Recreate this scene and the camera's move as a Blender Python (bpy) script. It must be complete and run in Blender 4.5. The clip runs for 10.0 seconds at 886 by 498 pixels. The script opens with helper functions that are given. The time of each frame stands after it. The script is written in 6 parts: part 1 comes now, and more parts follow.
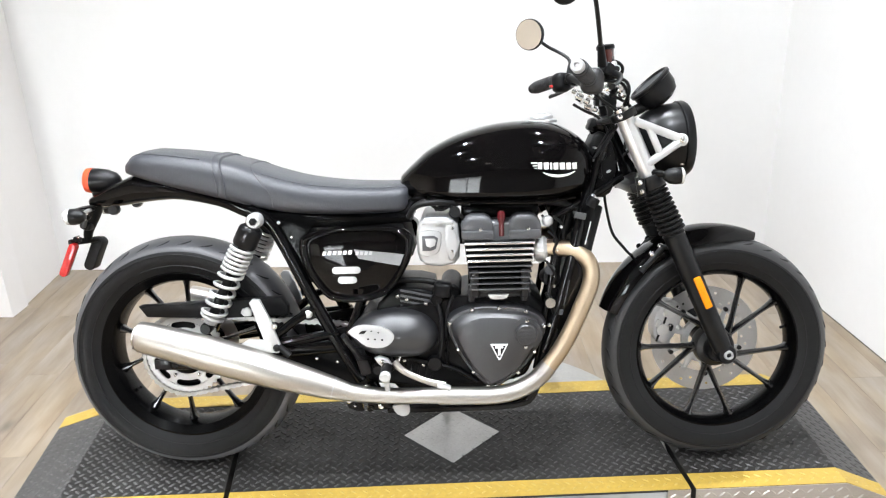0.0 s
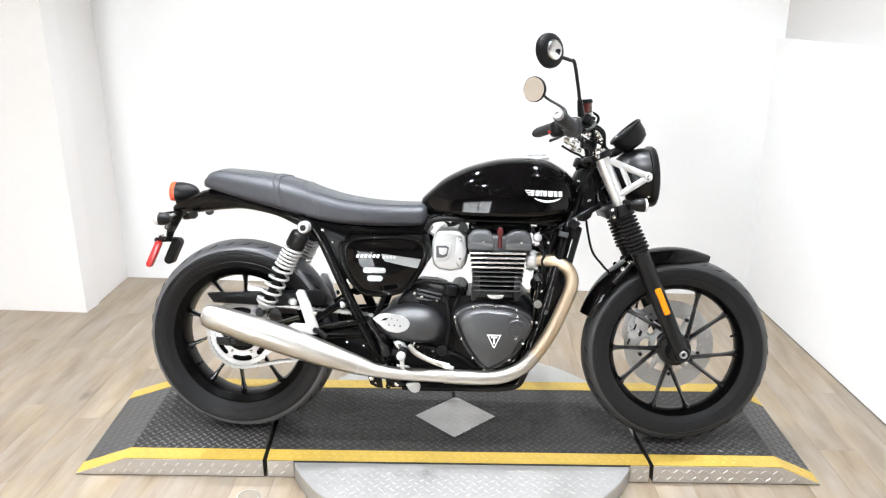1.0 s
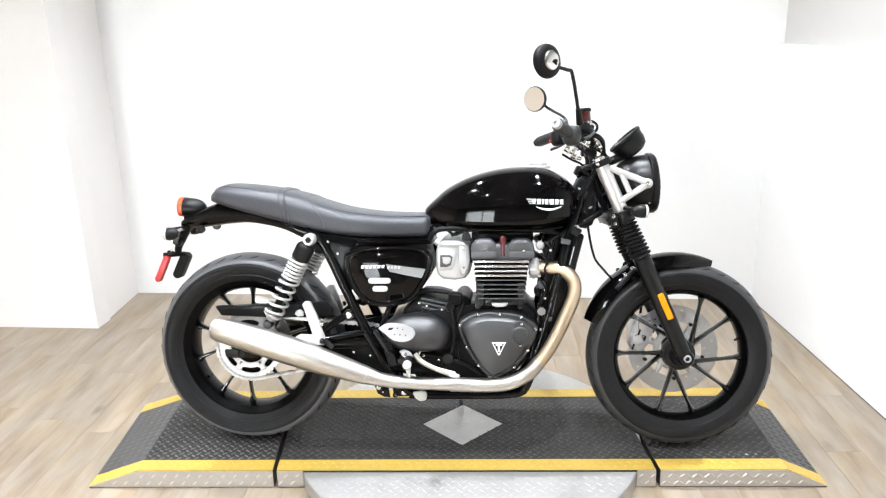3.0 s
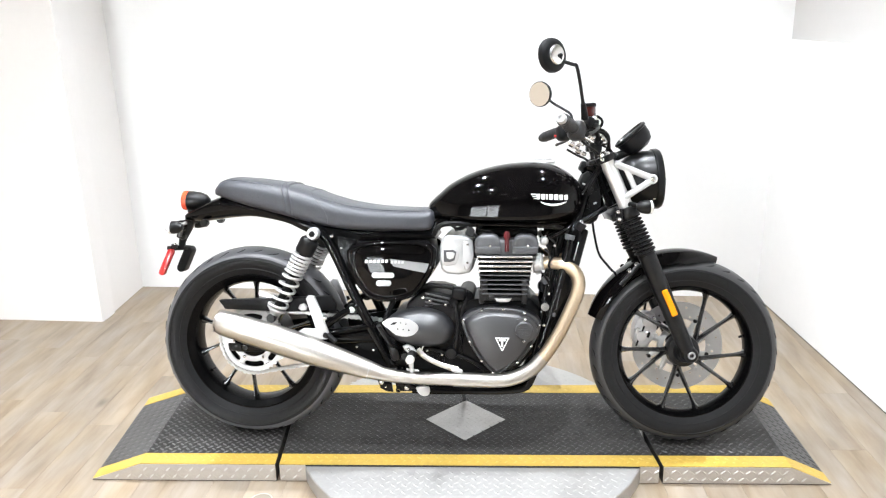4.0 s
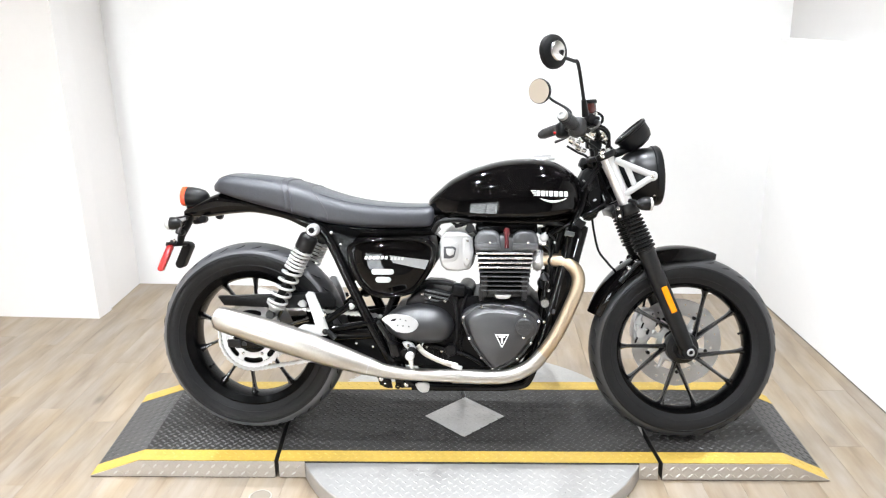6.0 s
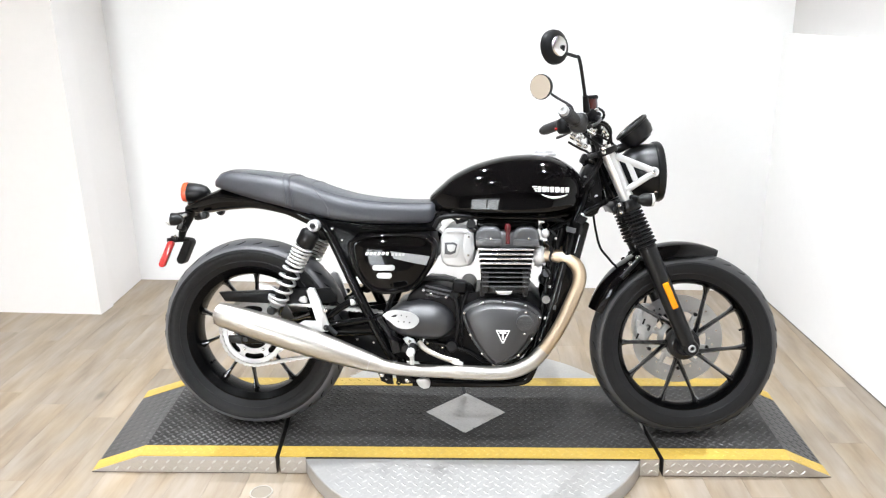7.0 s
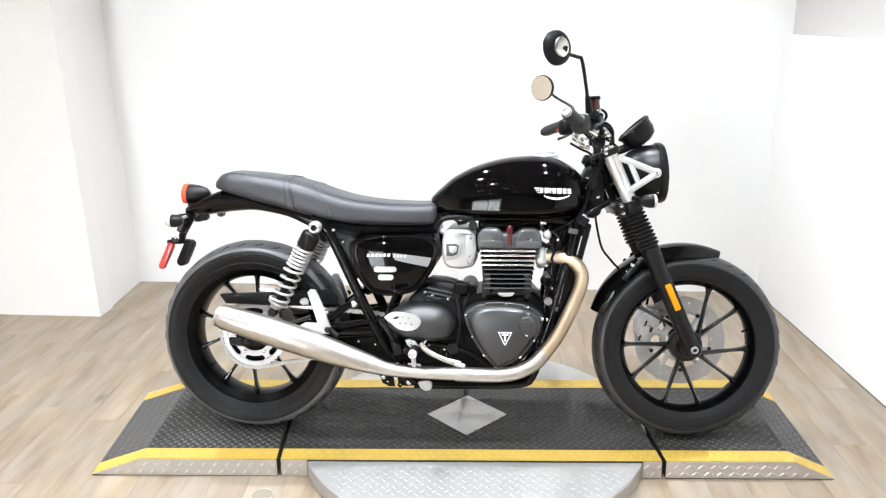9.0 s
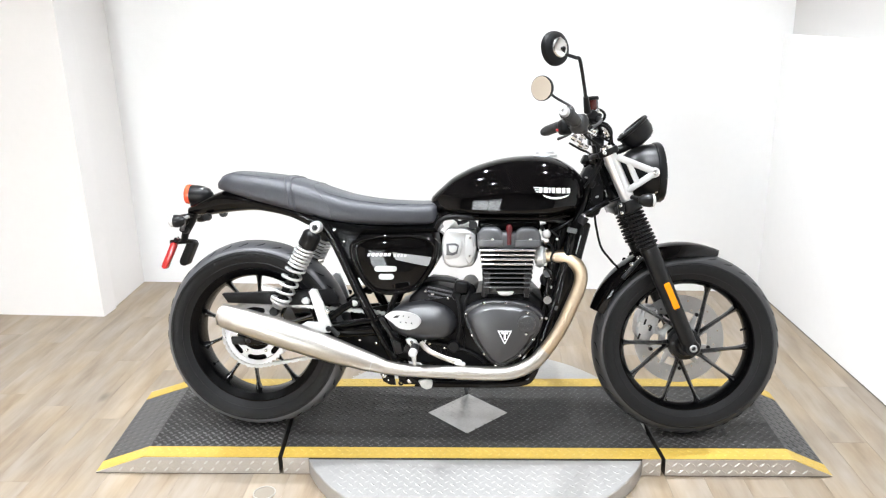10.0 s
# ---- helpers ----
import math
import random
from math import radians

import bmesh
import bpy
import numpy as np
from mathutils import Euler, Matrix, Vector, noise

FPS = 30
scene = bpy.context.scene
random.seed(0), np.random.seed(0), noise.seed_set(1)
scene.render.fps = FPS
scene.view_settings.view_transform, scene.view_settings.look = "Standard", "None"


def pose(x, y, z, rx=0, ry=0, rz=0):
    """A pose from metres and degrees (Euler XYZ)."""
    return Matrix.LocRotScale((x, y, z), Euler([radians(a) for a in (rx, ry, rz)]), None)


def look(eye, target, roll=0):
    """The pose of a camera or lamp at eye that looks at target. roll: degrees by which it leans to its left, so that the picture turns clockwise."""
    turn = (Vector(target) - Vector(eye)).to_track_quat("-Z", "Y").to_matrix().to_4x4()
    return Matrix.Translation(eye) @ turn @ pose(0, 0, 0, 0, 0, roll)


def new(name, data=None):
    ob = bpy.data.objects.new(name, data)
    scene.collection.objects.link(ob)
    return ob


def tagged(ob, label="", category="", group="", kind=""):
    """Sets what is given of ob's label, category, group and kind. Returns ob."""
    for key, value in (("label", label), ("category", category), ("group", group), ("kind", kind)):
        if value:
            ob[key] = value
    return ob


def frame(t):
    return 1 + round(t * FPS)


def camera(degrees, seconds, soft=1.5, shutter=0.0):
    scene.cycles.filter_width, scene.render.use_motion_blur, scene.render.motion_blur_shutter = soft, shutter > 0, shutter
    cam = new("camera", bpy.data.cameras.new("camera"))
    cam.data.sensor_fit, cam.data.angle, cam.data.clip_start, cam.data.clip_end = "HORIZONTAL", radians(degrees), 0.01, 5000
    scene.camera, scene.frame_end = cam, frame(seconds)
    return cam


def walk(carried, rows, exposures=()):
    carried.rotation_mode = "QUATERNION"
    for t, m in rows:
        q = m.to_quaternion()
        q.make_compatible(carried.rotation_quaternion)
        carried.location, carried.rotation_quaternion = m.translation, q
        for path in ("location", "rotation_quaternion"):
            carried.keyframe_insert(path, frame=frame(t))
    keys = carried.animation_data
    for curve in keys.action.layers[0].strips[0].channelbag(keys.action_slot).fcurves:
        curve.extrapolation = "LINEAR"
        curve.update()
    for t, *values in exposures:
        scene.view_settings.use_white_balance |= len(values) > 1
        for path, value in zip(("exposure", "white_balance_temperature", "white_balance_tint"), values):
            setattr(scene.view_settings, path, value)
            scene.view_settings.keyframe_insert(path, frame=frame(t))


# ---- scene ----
cam = camera(59.8, 10.0, soft=1.2)
PATH = [
    (0, (-0.0165, -1.8906, 1.4056), (-0.0058, -0.0239, 0.6879), -2.16),
    (0.1, (0.0038, -1.9576, 1.4181), (-0.0018, -0.0824, 0.7225), -1.81),
    (0.2, (0.0425, -2.0077, 1.4304), (0.0078, -0.1228, 0.7626), -1.36),
    (0.3, (0.0755, -2.0743, 1.4192), (0.0175, -0.1907, 0.7492), -0.73),
    (0.4, (0.075, -2.1135, 1.4308), (0.0174, -0.2241, 0.7775), -0.97),
    (0.5, (0.0815, -2.1532, 1.446), (0.0171, -0.2612, 0.8009), -0.78),
    (0.6, (0.0734, -2.2102, 1.436), (0.0147, -0.3072, 0.8236), -0.72),
    (0.7, (0.0765, -2.25, 1.4466), (0.0099, -0.3444, 0.843), -1.06),
    (0.8, (0.0594, -2.3003, 1.4415), (0.0157, -0.3941, 0.8377), -0.59),
    (0.9, (0.0482, -2.3334, 1.4385), (-0.0029, -0.4329, 0.8178), -0.35),
    (1, (0.043, -2.382, 1.46), (-0.022, -0.476, 0.858), -0.3),
    (1.2, (0.015, -2.4555, 1.4572), (-0.0527, -0.5426, 0.8774), -1.18),
    (1.5, (0.021, -2.482, 1.467), (-0.062, -0.574, 0.873), -1.3),
    (1.8, (0.0437, -2.4633, 1.4523), (-0.0418, -0.5524, 0.8685), -1.79),
    (2, (0.047, -2.446, 1.464), (-0.005, -0.536, 0.873), -1.2),
    (2.5, (0.058, -2.42, 1.468), (-0.04, -0.509, 0.885), -1.2),
    (2.7, (0.0602, -2.4141, 1.4669), (-0.0254, -0.5, 0.8935), -1.57),
    (3.8, (0.0668, -2.4097, 1.4597), (-0.0409, -0.4994, 0.8773), -1.63),
    (4, (0.067, -2.408, 1.458), (-0.036, -0.498, 0.875), -1.4),
    (4.5, (0.062, -2.4, 1.456), (-0.04, -0.493, 0.861), -1.6),
    (5, (0.052, -2.396, 1.454), (-0.038, -0.488, 0.86), -1.3),
    (5.5, (0.051, -2.401, 1.453), (-0.039, -0.49, 0.869), -1.1),
    (5.7, (0.0494, -2.4053, 1.4516), (-0.0379, -0.4952, 0.8653), -1.17),
    (6.8, (0.0556, -2.4115, 1.4533), (-0.0437, -0.5026, 0.865), -1.19),
    (7, (0.054, -2.407, 1.45), (-0.041, -0.501, 0.854), -1.2),
    (7.5, (0.052, -2.406, 1.448), (-0.053, -0.499, 0.855), -1.2),
    (8, (0.046, -2.4, 1.452), (-0.05, -0.491, 0.862), -1.1),
    (8.5, (0.045, -2.396, 1.448), (-0.046, -0.488, 0.855), -1),
    (9, (0.042, -2.399, 1.447), (-0.048, -0.491, 0.855), -1.2),
    (9.5, (0.053, -2.405, 1.451), (-0.046, -0.497, 0.857), -1.4),
    (10, (0.055, -2.417, 1.449), (-0.045, -0.508, 0.858), -1.4),
]
walk(cam, [(t, look(eye, target, roll)) for t, eye, target, roll in PATH],
     exposures=[(0, -0.08), (0.5, -0.03), (1.5, 0.02), (2.5, 0.06), (4.0, 0.13), (5.5, 0.12), (7.0, 0.03), (8.5, 0.0), (10.0, 0.03)])

# ---- world, lamps, exposure ----
world = bpy.data.worlds.new("room_world")
world.use_nodes = True
scene.world = world
world.node_tree.nodes["Background"].inputs[0].default_value = (0.9, 0.93, 1.0, 1)
world.node_tree.nodes["Background"].inputs[1].default_value = 0.05
CEIL = 3.1
LAMP_POWER = 31.0


# ---- materials ----
def material(name, base, rough=0.5, metal=0.0, vary=0.0, scale=8.0, bump=0.0, bump_scale=60.0, coat=0.0, rough_vary=0.0, emit=None, spec=0.5):
    """Principled surface with colour variation at two scales, uneven gloss and fine relief."""
    m = bpy.data.materials.new(name)
    m.use_nodes = True
    nt = m.node_tree
    b = nt.nodes["Principled BSDF"]
    b.inputs["Roughness"].default_value = rough
    b.inputs["Metallic"].default_value = metal
    b.inputs["Base Color"].default_value = (*base, 1)
    b.inputs["Specular IOR Level"].default_value = spec
    if coat:
        b.inputs["Coat Weight"].default_value = coat
        b.inputs["Coat Roughness"].default_value = 0.04
    tc = nt.nodes.new("ShaderNodeTexCoord")
    if vary or rough_vary:
        big = nt.nodes.new("ShaderNodeTexNoise")
        big.inputs["Scale"].default_value = scale
        big.inputs["Detail"].default_value = 3
        fine = nt.nodes.new("ShaderNodeTexNoise")
        fine.inputs["Scale"].default_value = scale * 14
        fine.inputs["Detail"].default_value = 2
        add = nt.nodes.new("ShaderNodeMath")
        add.operation = "MULTIPLY_ADD"
        add.inputs[1].default_value = 0.5
        nt.links.new(tc.outputs["Object"], big.inputs["Vector"])
        nt.links.new(tc.outputs["Object"], fine.inputs["Vector"])
        half = nt.nodes.new("ShaderNodeMath")
        half.operation = "MULTIPLY"
        half.inputs[1].default_value = 0.5
        nt.links.new(fine.outputs["Fac"], half.inputs[0])
        nt.links.new(big.outputs["Fac"], add.inputs[0])
        nt.links.new(half.outputs[0], add.inputs[2])
        if vary:
            ramp = nt.nodes.new("ShaderNodeMix")
            ramp.data_type = "RGBA"
            ramp.inputs["A"].default_value = (*[max(0, c * (1 - vary)) for c in base], 1)
            ramp.inputs["B"].default_value = (*[min(1, c * (1 + vary)) for c in base], 1)
            nt.links.new(add.outputs[0], ramp.inputs["Factor"])
            nt.links.new(ramp.outputs["Result"], b.inputs["Base Color"])
        if rough_vary:
            rv = nt.nodes.new("ShaderNodeMapRange")
            rv.inputs["To Min"].default_value = max(0.02, rough - rough_vary)
            rv.inputs["To Max"].default_value = min(1, rough + rough_vary)
            nt.links.new(add.outputs[0], rv.inputs["Value"])
            nt.links.new(rv.outputs["Result"], b.inputs["Roughness"])
    if bump:
        n = nt.nodes.new("ShaderNodeTexNoise")
        n.inputs["Scale"].default_value = bump_scale
        n.inputs["Detail"].default_value = 4
        nt.links.new(tc.outputs["Object"], n.inputs["Vector"])
        bp = nt.nodes.new("ShaderNodeBump")
        bp.inputs["Strength"].default_value = bump
        bp.inputs["Distance"].default_value = 0.004
        nt.links.new(n.outputs["Fac"], bp.inputs["Height"])
        nt.links.new(bp.outputs["Normal"], b.inputs["Normal"])
    if emit:
        b.inputs["Emission Color"].default_value = (*emit[:3], 1)
        b.inputs["Emission Strength"].default_value = emit[3]
    return m


def glass_material(name, colour, rough=0.02):
    m = bpy.data.materials.new(name)
    m.use_nodes = True
    b = m.node_tree.nodes["Principled BSDF"]
    b.inputs["Base Color"].default_value = (*colour, 1)
    b.inputs["Transmission Weight"].default_value = 1.0
    b.inputs["Roughness"].default_value = rough
    b.inputs["IOR"].default_value = 1.49
    return m


def plank_material():
    """Light washed oak-look vinyl: each plank its own tone, long grain, faint knots."""
    m = bpy.data.materials.new("oak_vinyl")
    m.use_nodes = True
    nt = m.node_tree
    b = nt.nodes["Principled BSDF"]
    b.inputs["Roughness"].default_value = 0.42
    tc = nt.nodes.new("ShaderNodeTexCoord")
    info = nt.nodes.new("ShaderNodeObjectInfo")
    off = nt.nodes.new("ShaderNodeVectorMath")
    off.operation = "MULTIPLY_ADD"
    off.inputs[1].default_value = (1, 1, 1)
    comb = nt.nodes.new("ShaderNodeCombineXYZ")
    mul = nt.nodes.new("ShaderNodeMath")
    mul.operation = "MULTIPLY"
    mul.inputs[1].default_value = 37.0
    nt.links.new(info.outputs["Random"], mul.inputs[0])
    nt.links.new(mul.outputs[0], comb.inputs[0])
    nt.links.new(mul.outputs[0], comb.inputs[1])
    nt.links.new(tc.outputs["Object"], off.inputs[0])
    nt.links.new(comb.outputs[0], off.inputs[2])
    stretch = nt.nodes.new("ShaderNodeMapping")
    stretch.inputs["Scale"].default_value = (14, 1.1, 1)
    nt.links.new(off.outputs[0], stretch.inputs["Vector"])
    grain = nt.nodes.new("ShaderNodeTexNoise")
    grain.inputs["Scale"].default_value = 3.2
    grain.inputs["Detail"].default_value = 7
    grain.inputs["Roughness"].default_value = 0.62
    grain.inputs["Distortion"].default_value = 0.5
    nt.links.new(stretch.outputs[0], grain.inputs["Vector"])
    patch = nt.nodes.new("ShaderNodeTexNoise")
    patch.inputs["Scale"].default_value = 3.0
    patch.inputs["Detail"].default_value = 2
    nt.links.new(off.outputs[0], patch.inputs["Vector"])
    r1 = nt.nodes.new("ShaderNodeValToRGB")
    for pos, col in ((0.27, (0.140, 0.104, 0.068, 1)), (0.44, (0.218, 0.171, 0.123, 1)), (0.57, (0.263, 0.216, 0.166, 1)), (0.75, (0.315, 0.273, 0.227, 1))):
        e = r1.color_ramp.elements.new(pos)
        e.color = col
    r1.color_ramp.elements.remove(r1.color_ramp.elements[0])
    r1.color_ramp.elements.remove(r1.color_ramp.elements[-1])
    blend = nt.nodes.new("ShaderNodeMix")
    blend.data_type = "FLOAT"
    blend.inputs["Factor"].default_value = 0.74
    cloud = nt.nodes.new("ShaderNodeTexNoise")
    cloud.inputs["Scale"].default_value = 2.4
    cloud.inputs["Detail"].default_value = 4
    cloud.inputs["Roughness"].default_value = 0.55
    wide = nt.nodes.new("ShaderNodeMapping")
    wide.inputs["Scale"].default_value = (5.5, 1.1, 1)
    nt.links.new(off.outputs[0], wide.inputs["Vector"])
    nt.links.new(wide.outputs[0], cloud.inputs["Vector"])
    nt.links.new(grain.outputs["Fac"], blend.inputs["A"])
    nt.links.new(cloud.outputs["Fac"], blend.inputs["B"])
    nt.links.new(blend.outputs["Result"], r1.inputs["Fac"])
    # knots
    kn = nt.nodes.new("ShaderNodeTexVoronoi")
    kn.inputs["Scale"].default_value = 1.5
    km = nt.nodes.new("ShaderNodeMapping")
    km.inputs["Scale"].default_value = (2.6, 1.3, 1)
    nt.links.new(off.outputs[0], km.inputs["Vector"])
    nt.links.new(km.outputs[0], kn.inputs["Vector"])
    kr = nt.nodes.new("ShaderNodeMapRange")
    kr.inputs["From Min"].default_value = 0.015
    kr.inputs["From Max"].default_value = 0.10
    kr.inputs["To Min"].default_value = 0.55
    kr.inputs["To Max"].default_value = 1.0
    nt.links.new(kn.outputs["Distance"], kr.inputs["Value"])
    tone = nt.nodes.new("ShaderNodeMath")
    tone.operation = "ADD"
    nt.links.new(info.outputs["Random"], tone.inputs[0])
    nt.links.new(patch.outputs["Fac"], tone.inputs[1])
    r2 = nt.nodes.new("ShaderNodeMapRange")
    r2.inputs["From Min"].default_value = 0.3
    r2.inputs["From Max"].default_value = 1.7
    r2.inputs["To Min"].default_value = 0.92
    r2.inputs["To Max"].default_value = 1.09
    nt.links.new(tone.outputs[0], r2.inputs["Value"])
    both = nt.nodes.new("ShaderNodeMath")
    both.operation = "MULTIPLY"
    nt.links.new(r2.outputs["Result"], both.inputs[0])
    nt.links.new(kr.outputs["Result"], both.inputs[1])
    mx = nt.nodes.new("ShaderNodeVectorMath")
    mx.operation = "SCALE"
    nt.links.new(r1.outputs["Color"], mx.inputs[0])
    nt.links.new(both.outputs[0], mx.inputs["Scale"])
    hue = nt.nodes.new("ShaderNodeTexNoise")
    hue.inputs["Scale"].default_value = 1.9
    hue.inputs["Detail"].default_value = 3
    hm = nt.nodes.new("ShaderNodeMapping")
    hm.inputs["Scale"].default_value = (3.4, 1.2, 1)
    hm.inputs["Location"].default_value = (5.3, 2.1, 0)
    nt.links.new(off.outputs[0], hm.inputs["Vector"])
    nt.links.new(hm.outputs[0], hue.inputs["Vector"])
    hr = nt.nodes.new("ShaderNodeValToRGB")
    hr.color_ramp.elements[0].position, hr.color_ramp.elements[0].color = 0.38, (0.97, 0.99, 1.03, 1)
    hr.color_ramp.elements[1].position, hr.color_ramp.elements[1].color = 0.62, (1.05, 1.01, 0.92, 1)
    nt.links.new(hue.outputs["Fac"], hr.inputs["Fac"])
    tint = nt.nodes.new("ShaderNodeVectorMath")
    tint.operation = "MULTIPLY"
    nt.links.new(mx.outputs[0], tint.inputs[0])
    nt.links.new(hr.outputs["Color"], tint.inputs[1])
    nt.links.new(tint.outputs[0], b.inputs["Base Color"])
    bp = nt.nodes.new("ShaderNodeBump")
    bp.inputs["Strength"].default_value = 0.12
    bp.inputs["Distance"].default_value = 0.002
    nt.links.new(grain.outputs["Fac"], bp.inputs["Height"])
    nt.links.new(bp.outputs["Normal"], b.inputs["Normal"])
    return m


WALL = material("white_wall_paint", (0.83, 0.827, 0.820), 0.6, vary=0.03, scale=2.2, bump=0.05, bump_scale=90)
WALL_TAN = material("tan_wall_paint", (0.255, 0.248, 0.240), 0.7, vary=0.04, scale=1.5)
# The white paint again, with the left corner's warm shade put into its colour.
WALL_LEFT = material("off_white_wall_paint", (0.775, 0.755, 0.740), 0.6, vary=0.03, scale=2.2, bump=0.05, bump_scale=90)
WALL_PEACH = material("peach_wall_paint", (0.76, 0.68, 0.59), 0.7, vary=0.04, scale=1.5)
CEILING = material("dark_ceiling_paint", (0.16, 0.155, 0.15), 0.8, vary=0.02, scale=2)
# Grey-beige carries the shadow above the right wall's ledge.
WALL_UPPER = material("grey_beige_wall_paint", (0.60, 0.585, 0.57), 0.65, vary=0.03, scale=1.5)
OAK = plank_material()
GAP = material("floor_joint", (0.25, 0.208, 0.158), 0.8, vary=0.1, scale=4)
DECK = material("black_deck_paint", (0.0200, 0.0187, 0.0174), 0.46, vary=0.6, scale=3.5, bump=0.08, bump_scale=300, rough_vary=0.12, spec=0.32)
# Deck black greyed for the ramps: their hazy sheen is part of the colour.
DECK_RAMP = material("rubbed_grey_ramp_paint", (0.050, 0.0485, 0.047), 0.42, vary=0.35, scale=6, bump=0.08, bump_scale=300, rough_vary=0.1, spec=0.4)
# Paler tread for the left section, whose bars catch the light; painted in.
DECK_LIT_TREAD = material("worn_black_tread", (0.080, 0.079, 0.077), 0.40, metal=0.1, vary=0.5, scale=6, rough_vary=0.1)
DECK_TREAD = material("black_painted_tread", (0.036, 0.035, 0.034), 0.40, vary=0.6, scale=5, rough_vary=0.1)
YELLOW = material("yellow_safety_paint", (0.425, 0.285, 0.050), 0.5, vary=0.38, scale=7, bump=0.05, bump_scale=200, rough_vary=0.1)
YELLOW_WORN = material("rubbed_yellow_tread", (0.45, 0.32, 0.075), 0.46, vary=0.4, scale=9)
# The base colour is warmed to carry the floor's reflection in the skirts.
SKIRT = material("tarnished_edge_steel", (0.44, 0.41, 0.37), 0.40, metal=0.6, vary=0.18, scale=8, rough_vary=0.1, bump=0.04, bump_scale=250)
STEEL = material("tread_plate_steel", (0.385, 0.376, 0.362), 0.37, metal=0.5, vary=0.22, scale=6, rough_vary=0.1, bump=0.04, bump_scale=250)
STEEL_BRIGHT = material("polished_tread", (0.47, 0.463, 0.452), 0.34, metal=0.45, vary=0.34, scale=14)
# Glint of the lozenges that face the light, as a brighter base colour.
EDGE_TREAD = material("bright_edge_tread", (0.54, 0.532, 0.515), 0.36, metal=0.45, vary=0.10, scale=20)
TYRE = material("tyre_rubber", (0.0088, 0.0088, 0.0093), 0.43, vary=0.35, scale=12, bump=0.05, bump_scale=220, rough_vary=0.1, spec=0.19)
# Tread rubbers are lighter than the sidewall to stand for light reflected from above.
TREAD = material("scuffed_tread_rubber", (0.085, 0.085, 0.090), 0.42, vary=0.3, scale=14, bump=0.06, bump_scale=260, rough_vary=0.08, spec=0.75)
TREAD_DARK = material("dark_tread_rubber", (0.026, 0.026, 0.027), 0.44, vary=0.3, scale=14, bump=0.06, bump_scale=260, rough_vary=0.08, spec=0.55)
GLOSS = material("gloss_black_paint", (0.0018, 0.0016, 0.0017), 0.040, vary=0.1, scale=6, coat=0.12, spec=0.18)
SATIN = material("satin_black_coating", (0.0042, 0.0042, 0.0046), 0.33, vary=0.2, scale=14, rough_vary=0.08, bump=0.03, bump_scale=400, spec=0.28)
FRAMEBLACK = material("black_frame_enamel", (0.0018, 0.0018, 0.002), 0.11, vary=0.2, scale=16, rough_vary=0.04, spec=0.24)
SPOKE = material("black_cast_spoke", (0.006, 0.006, 0.0065), 0.19, vary=0.2, scale=16, rough_vary=0.03, spec=0.85)
RIM = material("black_cast_rim", (0.0015, 0.0015, 0.0016), 0.22, vary=0.2, scale=16, rough_vary=0.06, spec=0.08)
CASING = material("black_engine_casing", (0.0034, 0.0034, 0.0038), 0.34, vary=0.25, scale=18, bump=0.06, bump_scale=500, rough_vary=0.10, spec=0.13)
COVERBLACK = material("satin_black_side_cover", (0.0150, 0.0150, 0.0166), 0.41, vary=0.15, scale=16, bump=0.02, bump_scale=600, rough_vary=0.06, spec=0.85)
BARREL = material("graphite_barrel", (0.013, 0.013, 0.014), 0.36, vary=0.2, scale=20, bump=0.05, bump_scale=500, rough_vary=0.08, spec=0.3)
COVERGREY = material("graphite_cam_cover", (0.066, 0.067, 0.071), 0.38, vary=0.12, scale=20, bump=0.04, bump_scale=500)
PLASTIC = material("black_plastic", (0.0045, 0.0045, 0.0048), 0.45, vary=0.2, scale=20, bump=0.04, bump_scale=400, spec=0.2)
GRIP = material("greyed_grip_rubber", (0.017, 0.017, 0.018), 0.48, vary=0.3, scale=40, bump=0.1, bump_scale=500)
LEATHER = material("black_seat_vinyl", (0.039, 0.041, 0.048), 0.40, vary=0.3, scale=9, bump=0.16, bump_scale=420, rough_vary=0.06, spec=0.5)
SEAM = material("dark_seat_piping", (0.040, 0.041, 0.045), 0.45, vary=0.2, scale=30)
BRUSHED = material("brushed_steel", (0.47, 0.447, 0.412), 0.38, metal=1.0, vary=0.10, scale=7, rough_vary=0.06)
HEADER = material("heat_tinted_steel", (0.54, 0.435, 0.31), 0.42, metal=1.0, vary=0.08, scale=9, rough_vary=0.06)
CHAIN = material("oiled_chain_steel", (0.34, 0.335, 0.32), 0.38, metal=0.7, vary=0.3, scale=60)
POLISHED = material("polished_fin_alloy", (0.78, 0.78, 0.775), 0.22, metal=0.85, vary=0.05, scale=30)
CHROME = material("chrome", (0.84, 0.84, 0.84), 0.16, metal=1.0, vary=0.02, scale=9)
ALLOY = material("cast_alloy", (0.53, 0.53, 0.528), 0.36, metal=0.5, vary=0.07, scale=20, bump=0.04, bump_scale=500, rough_vary=0.06)
SILVERPAINT = material("silver_paint", (0.56, 0.56, 0.56), 0.32, metal=0.35, vary=0.06, scale=20)
STRIPE_GREY = material("grey_stripe_paint", (0.22, 0.22, 0.225), 0.42, metal=0.2, vary=0.2, scale=12)
STRIPE_PALE = material("pale_grey_marking", (0.45, 0.45, 0.45), 0.3, vary=0.1, scale=30)
WHITE = material("white_emblem", (0.82, 0.82, 0.81), 0.35, vary=0.03, scale=20)
DISC = material("brake_disc_steel", (0.60, 0.595, 0.59), 0.32, metal=0.7, vary=0.12, scale=20, rough_vary=0.08)
RED = material("red_reflector", (0.46, 0.018, 0.018), 0.22, vary=0.12, scale=60, coat=0.6)
